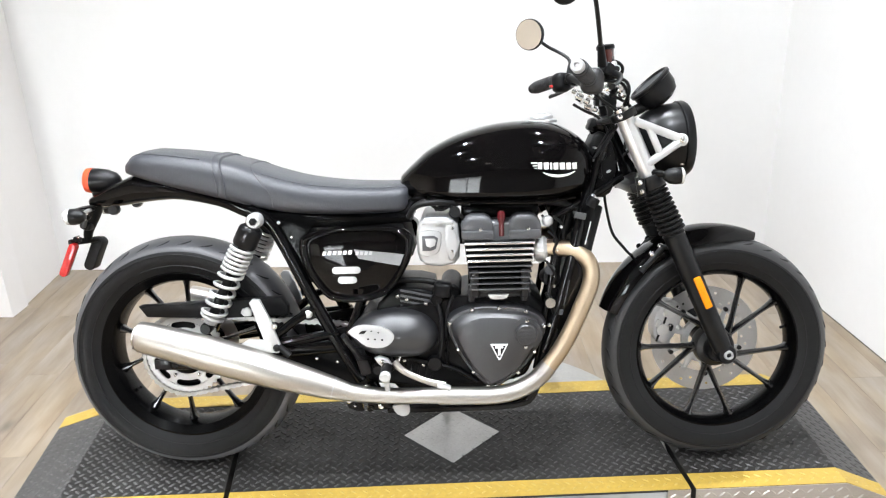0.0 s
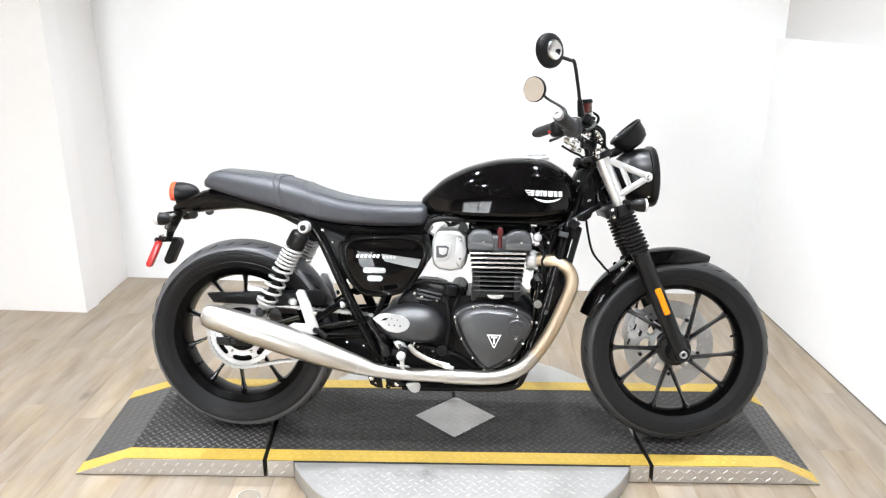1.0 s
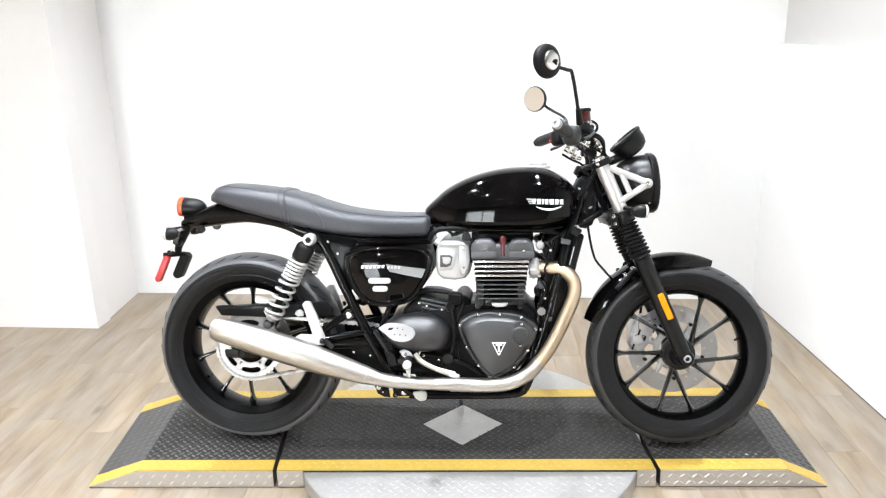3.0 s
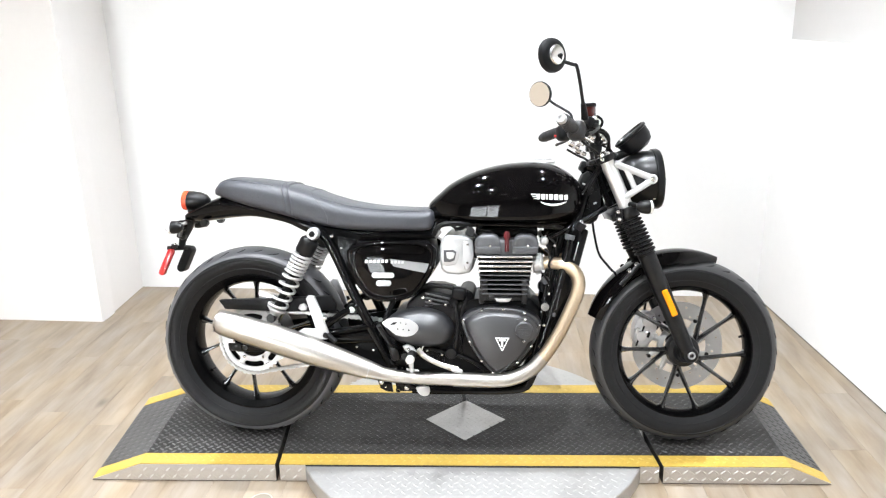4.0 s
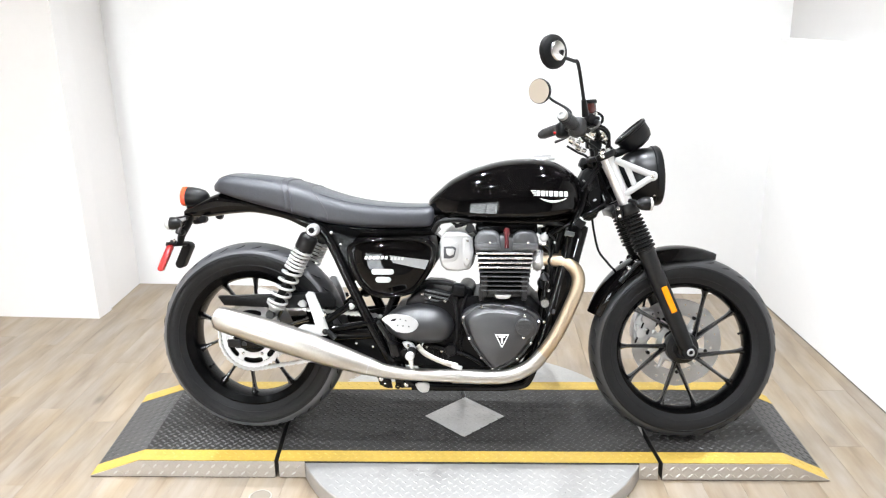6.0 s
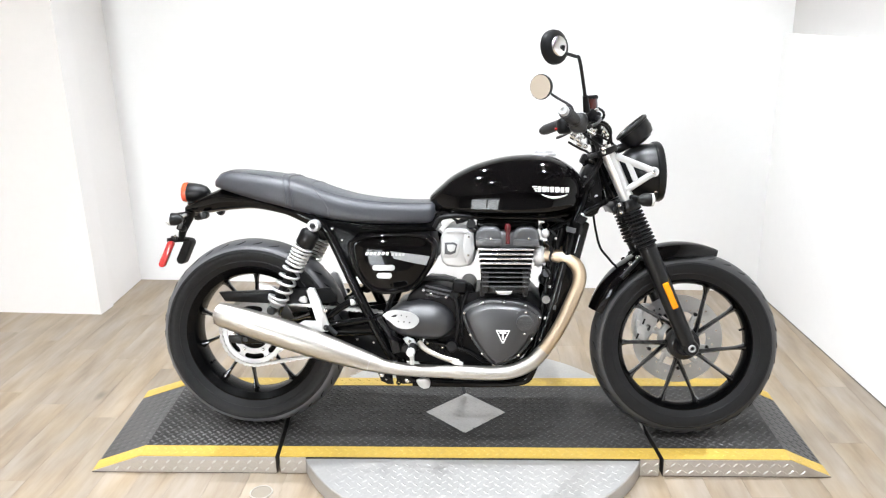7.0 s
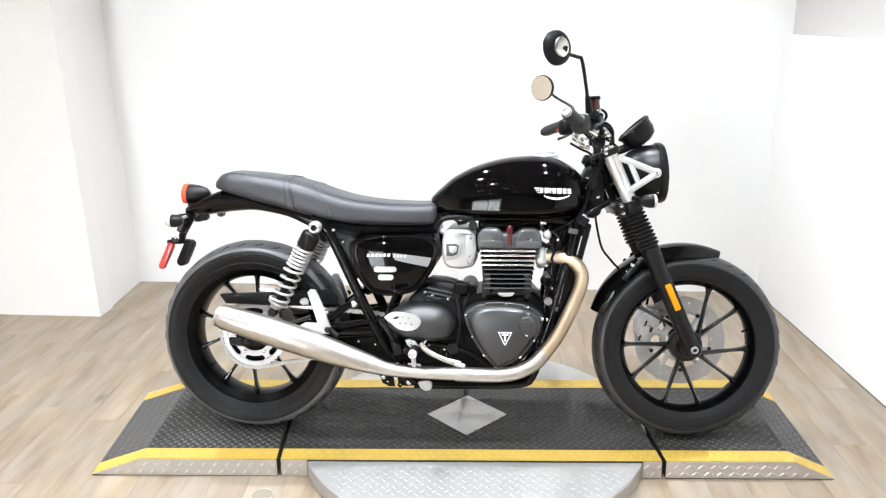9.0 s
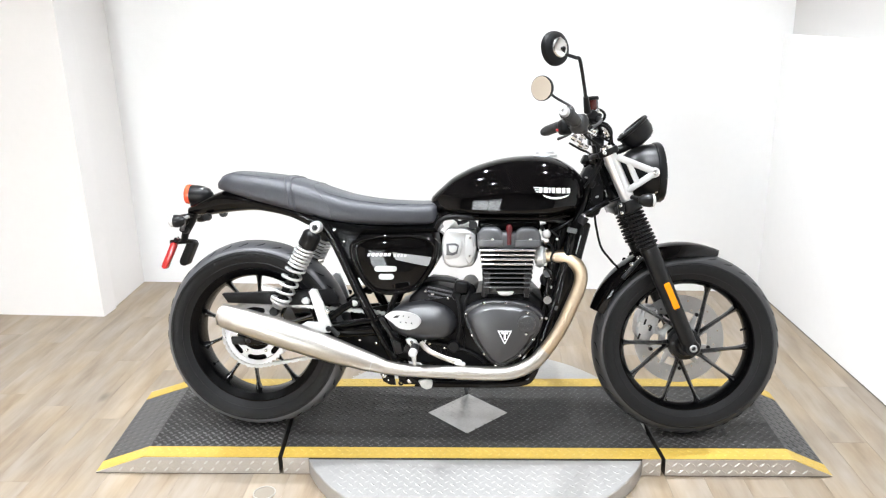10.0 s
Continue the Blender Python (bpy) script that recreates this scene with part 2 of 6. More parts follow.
REDLENS = material("red_lens", (0.80, 0.09, 0.035), 0.15, vary=0.1, scale=60, coat=0.8)
REDCAP = material("dark_red_plug_cap", (0.075, 0.006, 0.008), 0.2, vary=0.2, scale=40)
AMBER = material("amber_reflector", (0.80, 0.255, 0.002), 0.25, vary=0.22, scale=60, bump=0.3, bump_scale=300, spec=0.3)
CLEAR = material("indicator_lens", (0.62, 0.62, 0.60), 0.12, vary=0.05, scale=40, coat=0.8)
SILVERFORK = material("silver_fork_shroud", (0.78, 0.78, 0.78), 0.30, metal=0.75, vary=0.03, scale=20)
MIRROR = material("mirror_glass", (0.80, 0.78, 0.74), 0.03, metal=1.0)
BROWNGLASS = material("brake_fluid_window", (0.062, 0.012, 0.009), 0.15, vary=0.15, scale=60, coat=0.5)
DIAL = material("dial_face", (0.03, 0.03, 0.032), 0.4, vary=0.1, scale=30)
LAMP = material("lamp_diffuser", (0.9, 0.9, 0.9), 0.5, emit=(1.0, 0.98, 0.95, 6.0))


# ---- mesh helpers ----
def part(name, bm, mat, parent=None, label="", sharp=35.0, smooth=True):
    bmesh.ops.recalc_face_normals(bm, faces=bm.faces[:])
    me = bpy.data.meshes.new(name)
    bm.to_mesh(me)
    bm.free()
    for p in me.polygons:
        p.use_smooth = smooth
    if smooth:
        me.set_sharp_from_angle(angle=radians(sharp))
    for m in (mat if isinstance(mat, (list, tuple)) else [mat]):
        me.materials.append(m)
    ob = new(name, me)
    if parent is not None:
        ob.parent = parent
    if label:
        tagged(ob, label)
    return ob


def twin(ob, parent, m=None):
    """Another object on the same mesh, under the same kind of parent."""
    c = bpy.data.objects.new(ob.name.split(".")[0], ob.data)
    scene.collection.objects.link(c)
    c.parent = parent
    if m is not None:
        c.matrix_local = m
    if "label" in ob:
        c["label"] = ob["label"]
    return c


def ring_faces(bm, rings, closed=True, cap=True, loop=False):
    """Skin rings of vertices."""
    n = len(rings[0])
    pairs = list(zip(rings, rings[1:])) + ([(rings[-1], rings[0])] if loop else [])
    for a, b in pairs:
        for i in range(n if closed else n - 1):
            j = (i + 1) % n
            bm.faces.new((a[i], a[j], b[j], b[i]))
    if cap and closed and not loop:
        bm.faces.new(rings[0][::-1])
        bm.faces.new(rings[-1])
    return bm


def smooth_path(pts, steps=6):
    """Catmull-Rom through the points."""
    p = [Vector(q) for q in pts]
    p = [p[0] * 2 - p[1]] + p + [p[-1] * 2 - p[-2]]
    out = []
    for i in range(1, len(p) - 2):
        for k in range(steps):
            t = k / steps
            a, b, c, d = p[i - 1], p[i], p[i + 1], p[i + 2]
            out.append(0.5 * (2 * b + (c - a) * t + (2 * a - 5 * b + 4 * c - d) * t * t + (3 * b - a - 3 * c + d) * t ** 3))
    return out + [p[-2]]


def tube(pts, radius, segs=12, bm=None, curve=0, flat=1.0, cap=True):
    """A round bar along a line; radius may be one number or one for each point."""
    bm = bm or bmesh.new()
    rad = list(radius) if isinstance(radius, (list, tuple)) else [radius] * len(pts)
    if curve:
        rs = smooth_path([(r, 0, 0) for r in rad], curve)
        pts, rad = smooth_path(pts, curve), [r[0] for r in rs]
    pts = [Vector(p) for p in pts]
    up, rings = None, []
    for i, p in enumerate(pts):
        d = (pts[min(i + 1, len(pts) - 1)] - pts[max(i - 1, 0)]).normalized()
        if up is None:
            up = d.orthogonal().normalized() if abs(d.y) > 0.7 else d.cross(Vector((0, 1, 0))).normalized()
        up = (up - d * up.dot(d)).normalized()
        side = d.cross(up)
        rings.append([bm.verts.new(p + (up * math.cos(a) + side * math.sin(a) * flat) * rad[i])
                      for a in (2 * math.pi * k / segs for k in range(segs))])
    return ring_faces(bm, rings, cap=cap)


def lathe(profile, centre=(0, 0, 0), axis=(0, 1, 0), segs=48, bm=None, loop=False, start=0.0):
    """Turn (radius, height along axis) round an axis. loop: the profile closes on itself."""
    bm = bm or bmesh.new()
    ax = Vector(axis).normalized()
    u = ax.orthogonal().normalized() if abs(ax.y) < 0.99 else Vector((1, 0, 0))
    u = (u - ax * u.dot(ax)).normalized()
    v = ax.cross(u)
    c = Vector(centre)
    rings = []
    for k in range(segs):
        a = start + 2 * math.pi * k / segs
        w = u * math.cos(a) + v * math.sin(a)
        rings.append([bm.verts.new(c + w * r + ax * h) for r, h in profile])
    n = len(profile)
    for k in range(segs):
        a, b = rings[k], rings[(k + 1) % segs]
        for i in range(n if loop else n - 1):
            j = (i + 1) % n
            bm.faces.new((a[i], a[j], b[j], b[i]))
    if not loop:
        bmesh.ops.remove_doubles(bm, verts=bm.verts[:], dist=1e-6)
        if profile[0][0] > 1e-6:
            bm.faces.new([r[0] for r in rings])
        if profile[-1][0] > 1e-6:
            bm.faces.new([r[-1] for r in rings])
    return bm


def box(size, m=None, bevel=0.0, bm=None, segs=2):
    own = bmesh.new()
    bmesh.ops.create_cube(own, size=1)
    bmesh.ops.scale(own, vec=size, verts=own.verts)
    if bevel:
        bmesh.ops.bevel(own, geom=own.edges[:], offset=bevel, segments=segs, affect="EDGES", profile=0.5)
    if m is not None:
        bmesh.ops.transform(own, matrix=m, verts=own.verts)
    if bm is None:
        return own
    return merge(bm, own)


def merge(bm, other):
    me = bpy.data.meshes.new("join")
    other.to_mesh(me)
    other.free()
    bm.from_mesh(me)
    bpy.data.meshes.remove(me)
    return bm


def prism(outline, y0, y1, bevel=0.0, segs=2, bm=None, round_out=0):
    """A plate: an outline in x, z with thickness from y0 to y1; the bevel runs round both faces."""
    if round_out:
        outline = [(p.x, p.z) for p in smooth_loop(outline, round_out)]
    own = bmesh.new()
    a = [own.verts.new((x, y0, z)) for x, z in outline]
    b = [own.verts.new((x, y1, z)) for x, z in outline]
    own.faces.new(a)
    own.faces.new(b[::-1])
    n = len(outline)
    for i in range(n):
        j = (i + 1) % n
        own.faces.new((a[i], b[i], b[j], a[j]))
    if bevel:
        rim = [e for e in own.edges if abs(e.verts[0].co.y - e.verts[1].co.y) < 1e-7]
        bmesh.ops.bevel(own, geom=rim, offset=bevel, segments=segs, affect="EDGES", profile=0.5)
    return own if bm is None else merge(bm, own)


def smooth_loop(outline, steps):
    p = [Vector((x, 0, z)) for x, z in outline]
    n, out = len(p), []
    for i in range(n):
        a, b, c, d = p[i - 1], p[i], p[(i + 1) % n], p[(i + 2) % n]
        for k in range(steps):
            t = k / steps
            out.append(0.5 * (2 * b + (c - a) * t + (2 * a - 5 * b + 4 * c - d) * t * t + (3 * b - a - 3 * c + d) * t ** 3))
    return out


def dome(outline, y_edge, y_top, rings=5, steps=4, power=2.2, back=0.02):
    """A swelling cover: the outline rises from y_edge to y_top (both along y) like a cushion."""
    loop = smooth_loop(outline, steps)
    c = sum(loop, Vector()) / len(loop)
    bm = bmesh.new()
    levels = [[bm.verts.new((q.x, y_edge + back, q.z)) for q in loop]]
    for k in range(rings + 1):
        s = 1 - (k / (rings + 1))
        h = (1 - s ** power) ** (1 / power)
        levels.append([bm.verts.new((c.x + (q.x - c.x) * s, y_edge + (y_top - y_edge) * h, c.z + (q.z - c.z) * s)) for q in loop])
    return ring_faces(bm, levels)


def loft(stations, segs=24, power=2.3, bm=None):
    """A body along x. Station: x, bottom z, top z, half width, height share of the widest level."""
    bm = bm or bmesh.new()
    rings = []
    for x, z0, z1, w, mid in stations:
        zc = z0 + (z1 - z0) * mid
        ring = []
        for k in range(segs):
            a = 2 * math.pi * k / segs
            ca, sa = math.cos(a), math.sin(a)
            yy = math.copysign(abs(ca) ** (2 / power), ca) * w
            hh = math.copysign(abs(sa) ** (2 / power), sa)
            ring.append(bm.verts.new((x, yy, zc + hh * ((z1 - zc) if hh > 0 else (zc - z0)))))
        rings.append(ring)
    return ring_faces(bm, rings)


def smooth_stations(st, steps=4):
    cols = list(zip(*st))
    out = []
    for c in cols:
        out.append([p[0] for p in smooth_path([(v, 0, 0) for v in c], steps)])
    return list(zip(*out))


def bolt(at, r=0.006, h=0.006, axis=(0, -1, 0), bm=None):
    """A bolt with a rounded head that stands out along its axis."""
    return lathe([(0, -h * 0.3), (r * 1.12, -h * 0.3), (r * 1.12, h * 0.15), (r, h * 0.55), (r * 0.78, h * 0.85), (r * 0.45, h * 0.98), (0, h)], at, axis, 14, bm)


def thing(name, label, category, m=None, group="", kind=""):
    ob = new(name)
    ob.empty_display_size = 0.1
    if m is not None:
        ob.matrix_world = m
    return tagged(ob, label, category, group, kind)


# ---- the room ----
def wall(name, a, b, z0, z1, mat, thick=0.12):
    """A wall whose inner face runs from a to b (the room lies to the left of that way)."""
    a, b = Vector((*a, 0)), Vector((*b, 0))
    d = (b - a).normalized()
    n = Vector((d.y, -d.x, 0)) * thick
    bm = bmesh.new()
    low = [bm.verts.new(p + Vector((0, 0, z0))) for p in (a, b, b + n, a + n)]
    high = [bm.verts.new(p + Vector((0, 0, z1))) for p in (a, b, b + n, a + n)]
    ring_faces(bm, [low, high])
    return tagged(part(name, bm, mat, smooth=False), kind="structure")


PILLAR, BACK_L, BACK_R = (-1.868, 1.150), (-1.886, 1.681), (1.500, 1.453)
FRONT_R, FRONT_L, SIDE_L = (1.87, -6.4), (-4.4, -6.4), (-4.4, 1.32)
LEDGE = 1.305
wall("wall_back", (1.80, 1.433), BACK_L, 0, CEIL, WALL)
wall("wall_left_return", BACK_L, (-1.8697, 1.20), 0, CEIL, WALL_LEFT)
wall("wall_left_front", PILLAR, SIDE_L, 0, CEIL, WALL_LEFT)
wall("wall_west", SIDE_L, FRONT_L, 0, CEIL, WALL_PEACH)
SY0, WX0, WX1, WZ0, WZ1 = FRONT_L[1], -3.30, -1.80, 0.12, 2.50
wall("wall_south", FRONT_L, (WX0, SY0), 0, CEIL, WALL_TAN)
wall("wall_south", (WX1, SY0), FRONT_R, 0, CEIL, WALL_TAN)
wall("wall_south", (WX0, SY0), (WX1, SY0), 0, WZ0, WALL_TAN)
wall("wall_south", (WX0, SY0), (WX1, SY0), WZ1, CEIL, WALL_TAN)
window = tagged(new("window_1"), kind="structure")
window.location = ((WX0 + WX1) / 2, SY0 - 0.06, (WZ0 + WZ1) / 2)
ww, wh = WX1 - WX0, WZ1 - WZ0
for nm, sz, at in (("window_frame", (0.05, 0.06, wh), (-ww / 2 + 0.025, 0, 0)), ("window_frame", (0.05, 0.06, wh), (ww / 2 - 0.025, 0, 0)), ("mullion", (0.03, 0.06, wh - 0.1), (0.2, 0, 0)),
                   ("window_frame", (ww - 0.1, 0.06, 0.05), (0, 0, wh / 2 - 0.025)), ("window_sill", (ww - 0.1, 0.12, 0.05), (0, 0.03, -wh / 2 + 0.025))):
    part(nm, box(sz, pose(*at), 0.004), WALL, window, smooth=False)
part("pane", box((ww - 0.1, 0.006, wh - 0.1), pose(0, -0.01, 0)), glass_material("window_glass", (1, 1, 1)), window, smooth=False).visible_shadow = False
for z0, z1, glow in ((-0.2, 2.45, 20.0), (2.45, 3.3, 4.0)):
    tagged(part("backdrop", box((5.2, 0.02, z1 - z0), pose((WX0 + WX1) / 2, SY0 - 1.2, (z0 + z1) / 2)), material("daylight_backdrop", (0.8, 0.85, 0.9), 0.9, emit=(0.92, 0.97, 1.0, glow)), smooth=False), kind="structure")
wall("wall_right_lower", FRONT_R, BACK_R, 0, LEDGE, WALL)
bm = bmesh.new()
ra, rb = Vector((*FRONT_R, 0)), Vector((*BACK_R, 0))
rd = (rb - ra).normalized()
rn = Vector((-rd.y, rd.x, 0)) * 0.003
ring_faces(bm, [[bm.verts.new(p + Vector((0, 0, z))) for p in (ra, rb, rb + rn, ra + rn)] for z in (0.0, 0.0032)])
tagged(part("trim", bm, material("dark_floor_joint", (0.10, 0.085, 0.068), 0.8, vary=0.4, scale=12), smooth=False), kind="structure")
wall("wall_right_upper", (FRONT_R[0] + 0.04, FRONT_R[1]), (BACK_R[0] + 0.04, BACK_R[1]), LEDGE, CEIL, WALL_UPPER, 0.05)

bm = bmesh.new()
box((7.4, 9.2, 0.1), pose(-1.1, -2.3, CEIL + 0.05), bm=bm)
tagged(part("ceiling", bm, CEILING, smooth=False), kind="structure")
floor = tagged(part("floor", box((7.4, 9.2, 0.1), pose(-1.1, -2.3, -0.056)), GAP, smooth=False), kind="structure")

# ceiling lamps: round flush downlights in rows
def downlight(x, y):
    ob = thing("ceiling_light", "round white flush ceiling downlight, switched on", "ceiling light", pose(x, y, CEIL), "ceiling downlights")
    part("trim_ring", lathe([(0.075, 0), (0.095, 0), (0.095, -0.008), (0.080, -0.014), (0.072, -0.006)], segs=32, axis=(0, 0, 1), loop=True), WALL, ob)
    part("diffuser", lathe([(0, -0.003), (0.071, -0.003), (0.071, -0.001), (0, -0.001)], segs=32, axis=(0, 0, 1)), LAMP, ob)
    return ob


def lamp(x, y, power=LAMP_POWER, size=0.07):
    d = bpy.data.lights.new("downlight", "AREA")
    d.shape, d.size, d.energy, d.color = "DISK", size, power, (0.900, 0.948, 1.012)
    d.spread = radians(116)
    o = new("downlight_source", d)
    o.matrix_world = pose(x, y, CEIL - 0.03)


LAMPS = [(-0.75, 0.45), (0.50, 0.45)] + [(x, y) for y in (-0.80, -2.25, -3.75, -5.25) for x in (-2.9, -1.05, 0.45)]
for x, y in LAMPS:
    downlight(x, y)
    lamp(x, y)

# ---- display platform on its turntable ----
H = 0.062
FY, BY = -0.236, 0.332          # front and back edge
XL, XR = -1.070, 1.036          # where the end ramps begin
EL, ER = -1.245, 1.172          # ramp ends on the floor
J1, J2, GAPW = -0.610, 0.630, 0.014


def deck_z(x):
    if x < XL:
        return H * max(0.0, (x - EL) / (XL - EL))
    if x > XR:
        return H * max(0.0, (ER - x) / (ER - XR))
    return H


def top_z(x):
    return max(deck_z(x), 0.003)


def flare(x, y):
    """The left end opens out a little towards the back, and the two joints run slightly askew."""
    k = max(0.0, (abs(x) - 0.7) / 0.5)
    skew = max(0.0, min(1.0, (abs(x) - 0.2) / 0.3, (1.0 - abs(x)) / 0.25))
    return x - 0.085 * skew * (y - FY) - (0.04 * k * (y - FY) / (BY - FY) if x < 0 else 0.0)


def treads(x0, x1, y0, y1, zf, pitch=0.030, size=(0.0115, 0.0040, 0.0021), keep=None, lift=0.0):
    """Raised bars of tread plate as one mesh: a square lattice of one slant, the other slant in its middles."""
    v, f = [], []
    nx, ny = int((x1 - x0) / (pitch / 2)), int((y1 - y0) / (pitch / 2))
    for i in range(nx):
        for j in range(ny):
            if (i + j) % 2:
                continue
            x, y = x0 + (i + 0.5) * (x1 - x0) / max(nx, 1), y0 + (j + 0.5) * (y1 - y0) / max(ny, 1)
            if keep and not keep(x, y):
                continue
            a = radians(-42 if i % 2 else 42) + random.uniform(-0.04, 0.04)
            l, w, h = size
            k = len(v)
            for px, py, pz in ((-l, 0, 0), (-l * 0.4, -w, 0), (l * 0.4, -w, 0), (l, 0, 0), (l * 0.4, w, 0), (-l * 0.4, w, 0), (-l * 0.6, 0, h), (l * 0.6, 0, h)):
                qx, qy = x + px * math.cos(a) - py * math.sin(a), y + px * math.sin(a) + py * math.cos(a)
                v.append((flare(qx, qy), qy, zf(qx, qy) + pz + lift))
            f += [(k, k + 1, k + 6), (k + 1, k + 2, k + 7, k + 6), (k + 2, k + 3, k + 7), (k + 3, k + 4, k + 7), (k + 4, k + 5, k + 6, k + 7), (k + 5, k, k + 6)]
    me = bpy.data.meshes.new("tread")
    me.from_pydata(v, [], f)
    return me


def tread_part(name, me, mat, parent, label=""):
    me.materials.append(mat)
    ob = new(name, me)
    ob.parent = parent
    return tagged(ob, label, kind="stuff")


platform = thing("display_platform", "low black tread-plate platform with yellow edge stripes and sloping ends", "platform")


def deck(x0, x1):
    xs = sorted({x for x in (x0, XL, XR, x1) if x0 <= x <= x1})
    bm = bmesh.new()
    rows = []
    for x in xs:
        z = top_z(x)
        rows.append([bm.verts.new((flare(x, y), y, zz)) for y, zz in ((FY + 0.003, 0.0005), (BY - 0.003, 0.0005), (BY - 0.003, z), (FY + 0.003, z))])
    if len(xs) == 2 and x0 > XL and x1 < XR:      # the middle deck is a plate with the turntable under it
        for r in rows:
            for q in r[:2]:
                q.co.z = 0.0557
    ring_faces(bm, rows)
    bmesh.ops.bevel(bm, geom=[e for e in bm.edges if abs(e.verts[0].co.x - e.verts[1].co.x) < 0.06 and abs(e.verts[0].co.z - e.verts[1].co.z) < 0.002 and e.verts[0].co.z > 0.02], offset=0.0012, segments=1, affect="EDGES")
    return bm


def strip(x0, x1, y0, y1, lift, thick):
    xs = sorted({x for x in (x0, XL, XR, x1) if x0 <= x <= x1})
    bm = bmesh.new()
    rows = []
    for x in xs:
        z = top_z(x)
        rows.append([bm.verts.new((flare(x, y), y, zz)) for y, zz in ((y0, z + lift), (y1, z + lift), (y1, z + lift + thick), (y0, z + lift + thick))])
    return ring_faces(bm, rows)


def skirt(x0, x1, y, side):
    xs = sorted({x for x in (x0, XL, XR, x1) if x0 <= x <= x1})
    bm = bmesh.new()
    rows = []
    for x in xs:
        z = max(deck_z(x) - 0.0005, 0.002)
        # The skirt stops 4 mm up; the black body behind draws the contact shadow.
        rows.append([bm.verts.new((flare(x, y), yy, zz)) for yy, zz in ((y, 0.0040), (y + side * 0.0028, 0.0040), (y + side * 0.0028, max(z, 0.005)), (y, max(z, 0.005)))])
    return ring_faces(bm, rows)


SECTIONS = [(EL + 0.0065, J1 - GAPW / 2), (J1 + GAPW / 2, J2 - GAPW / 2), (J2 + GAPW / 2, ER - 0.0065)]
DIA = (0.0, 0.062, 0.142)       # centre and half diagonal of the bare diamond
in_dia = lambda x, y: abs(x - DIA[0]) + abs(y - DIA[1]) < DIA[2]
STRIPE = 0.066
for k, (x0, x1) in enumerate(SECTIONS):
    d = part("deck_section", deck(x0, x1), [DECK, DECK_RAMP], platform, "black painted tread plate", smooth=False)
    for f in d.data.polygons:
        if f.normal.z > 0.2 and not XL < f.center.x < XR:
            f.material_index = 1
    zf = lambda x, y: top_z(x) + 0.0003
    tread_part("tread", treads(x0 + 0.006, x1 - 0.006, FY + STRIPE + 0.004, BY - STRIPE - 0.006, zf, keep=lambda x, y: not in_dia(x, y)), DECK_LIT_TREAD if k == 0 else DECK_TREAD, d)
    for y0, y1 in ((FY + 0.003, FY + STRIPE), (BY - STRIPE, BY - 0.003)):
        s = part("edge_stripe", strip(x0, x1, y0, y1, 0.0004, 0.0012), YELLOW, d, "worn yellow safety stripe", smooth=False)
        tread_part("tread", treads(x0 + 0.008, x1 - 0.008, y0 + 0.010, y1 - 0.010, zf, pitch=0.030, size=(0.0095, 0.0030, 0.0015), lift=0.0015), YELLOW_WORN, s)
    if k != 1:
        f = part("front_skirt", skirt(x0, x1, FY, 1), SKIRT, d, "bare tread-plate steel edge", smooth=False)
        part("back_skirt", skirt(x0, x1, BY, -1), SKIRT, d, "bare tread-plate steel edge", smooth=False)
    else:
        part("front_skirt", skirt(x0, -0.517, FY, 1), SKIRT, d, "bare tread-plate steel edge", smooth=False)
        part("front_skirt", skirt(0.563, x1, FY, 1), SKIRT, d, "bare tread-plate steel edge", smooth=False)
    # lozenges on the upright edge
    bars = [([], []), ([], [])]      # the slant that glints, given a paler steel, and the duller one across it
    n = int((x1 - x0) / 0.019)
    for i in range(n):
        for j in range(2):
            x = x0 + (i + 0.5) * (x1 - x0) / n
            z = 0.018 + 0.026 * j
            if z > deck_z(x) - 0.010 or (k == 1 and -0.53 < x < 0.575):
                continue
            low = (i + j) % 2
            a = radians(-40 if low else 42)
            v, fc = bars[low]
            b = len(v)
            l, w, h = (0.0092, 0.0022, 0.0010) if low else (0.0112, 0.0031, 0.002)
            for px, pz, py in ((-l, 0, 0), (-l * 0.4, -w, 0), (l * 0.4, -w, 0), (l, 0, 0), (l * 0.4, w, 0), (-l * 0.4, w, 0), (-l * 0.6, 0, h), (l * 0.6, 0, h)):
                v.append((flare(x, FY) + px * math.cos(a) - pz * math.sin(a), FY - py, z + px * math.sin(a) + pz * math.cos(a)))
            fc += [(b, b + 1, b + 6), (b + 1, b + 2, b + 7, b + 6), (b + 2, b + 3, b + 7), (b + 3, b + 4, b + 7), (b + 4, b + 5, b + 6, b + 7), (b + 5, b, b + 6)]
    for (v, fc), m in zip(bars, (EDGE_TREAD, SKIRT)):
        me = bpy.data.meshes.new("tread")
        me.from_pydata(v, [], fc)
        tread_part("edge_tread", me, m, d)
bm = bmesh.new()
cx, cy, hd = DIA
ring_faces(bm, [[bm.verts.new((cx + dx * hd, cy + dy * hd, z)) for dx, dy in ((-1, 0), (0, -1), (1, 0), (0, 1))] for z in (H + 0.0004, H + 0.0016)])
dia = part("diamond_inlay", bm, STEEL_BRIGHT, platform, "bare steel diamond let into the deck", smooth=False)
tread_part("tread", treads(cx - hd, cx + hd, cy - hd, cy + hd, lambda x, y: H + 0.0016, size=(0.0085, 0.0026, 0.0008), keep=lambda x, y: abs(x - cx) + abs(y - cy) < hd - 0.012), STEEL_BRIGHT, dia)

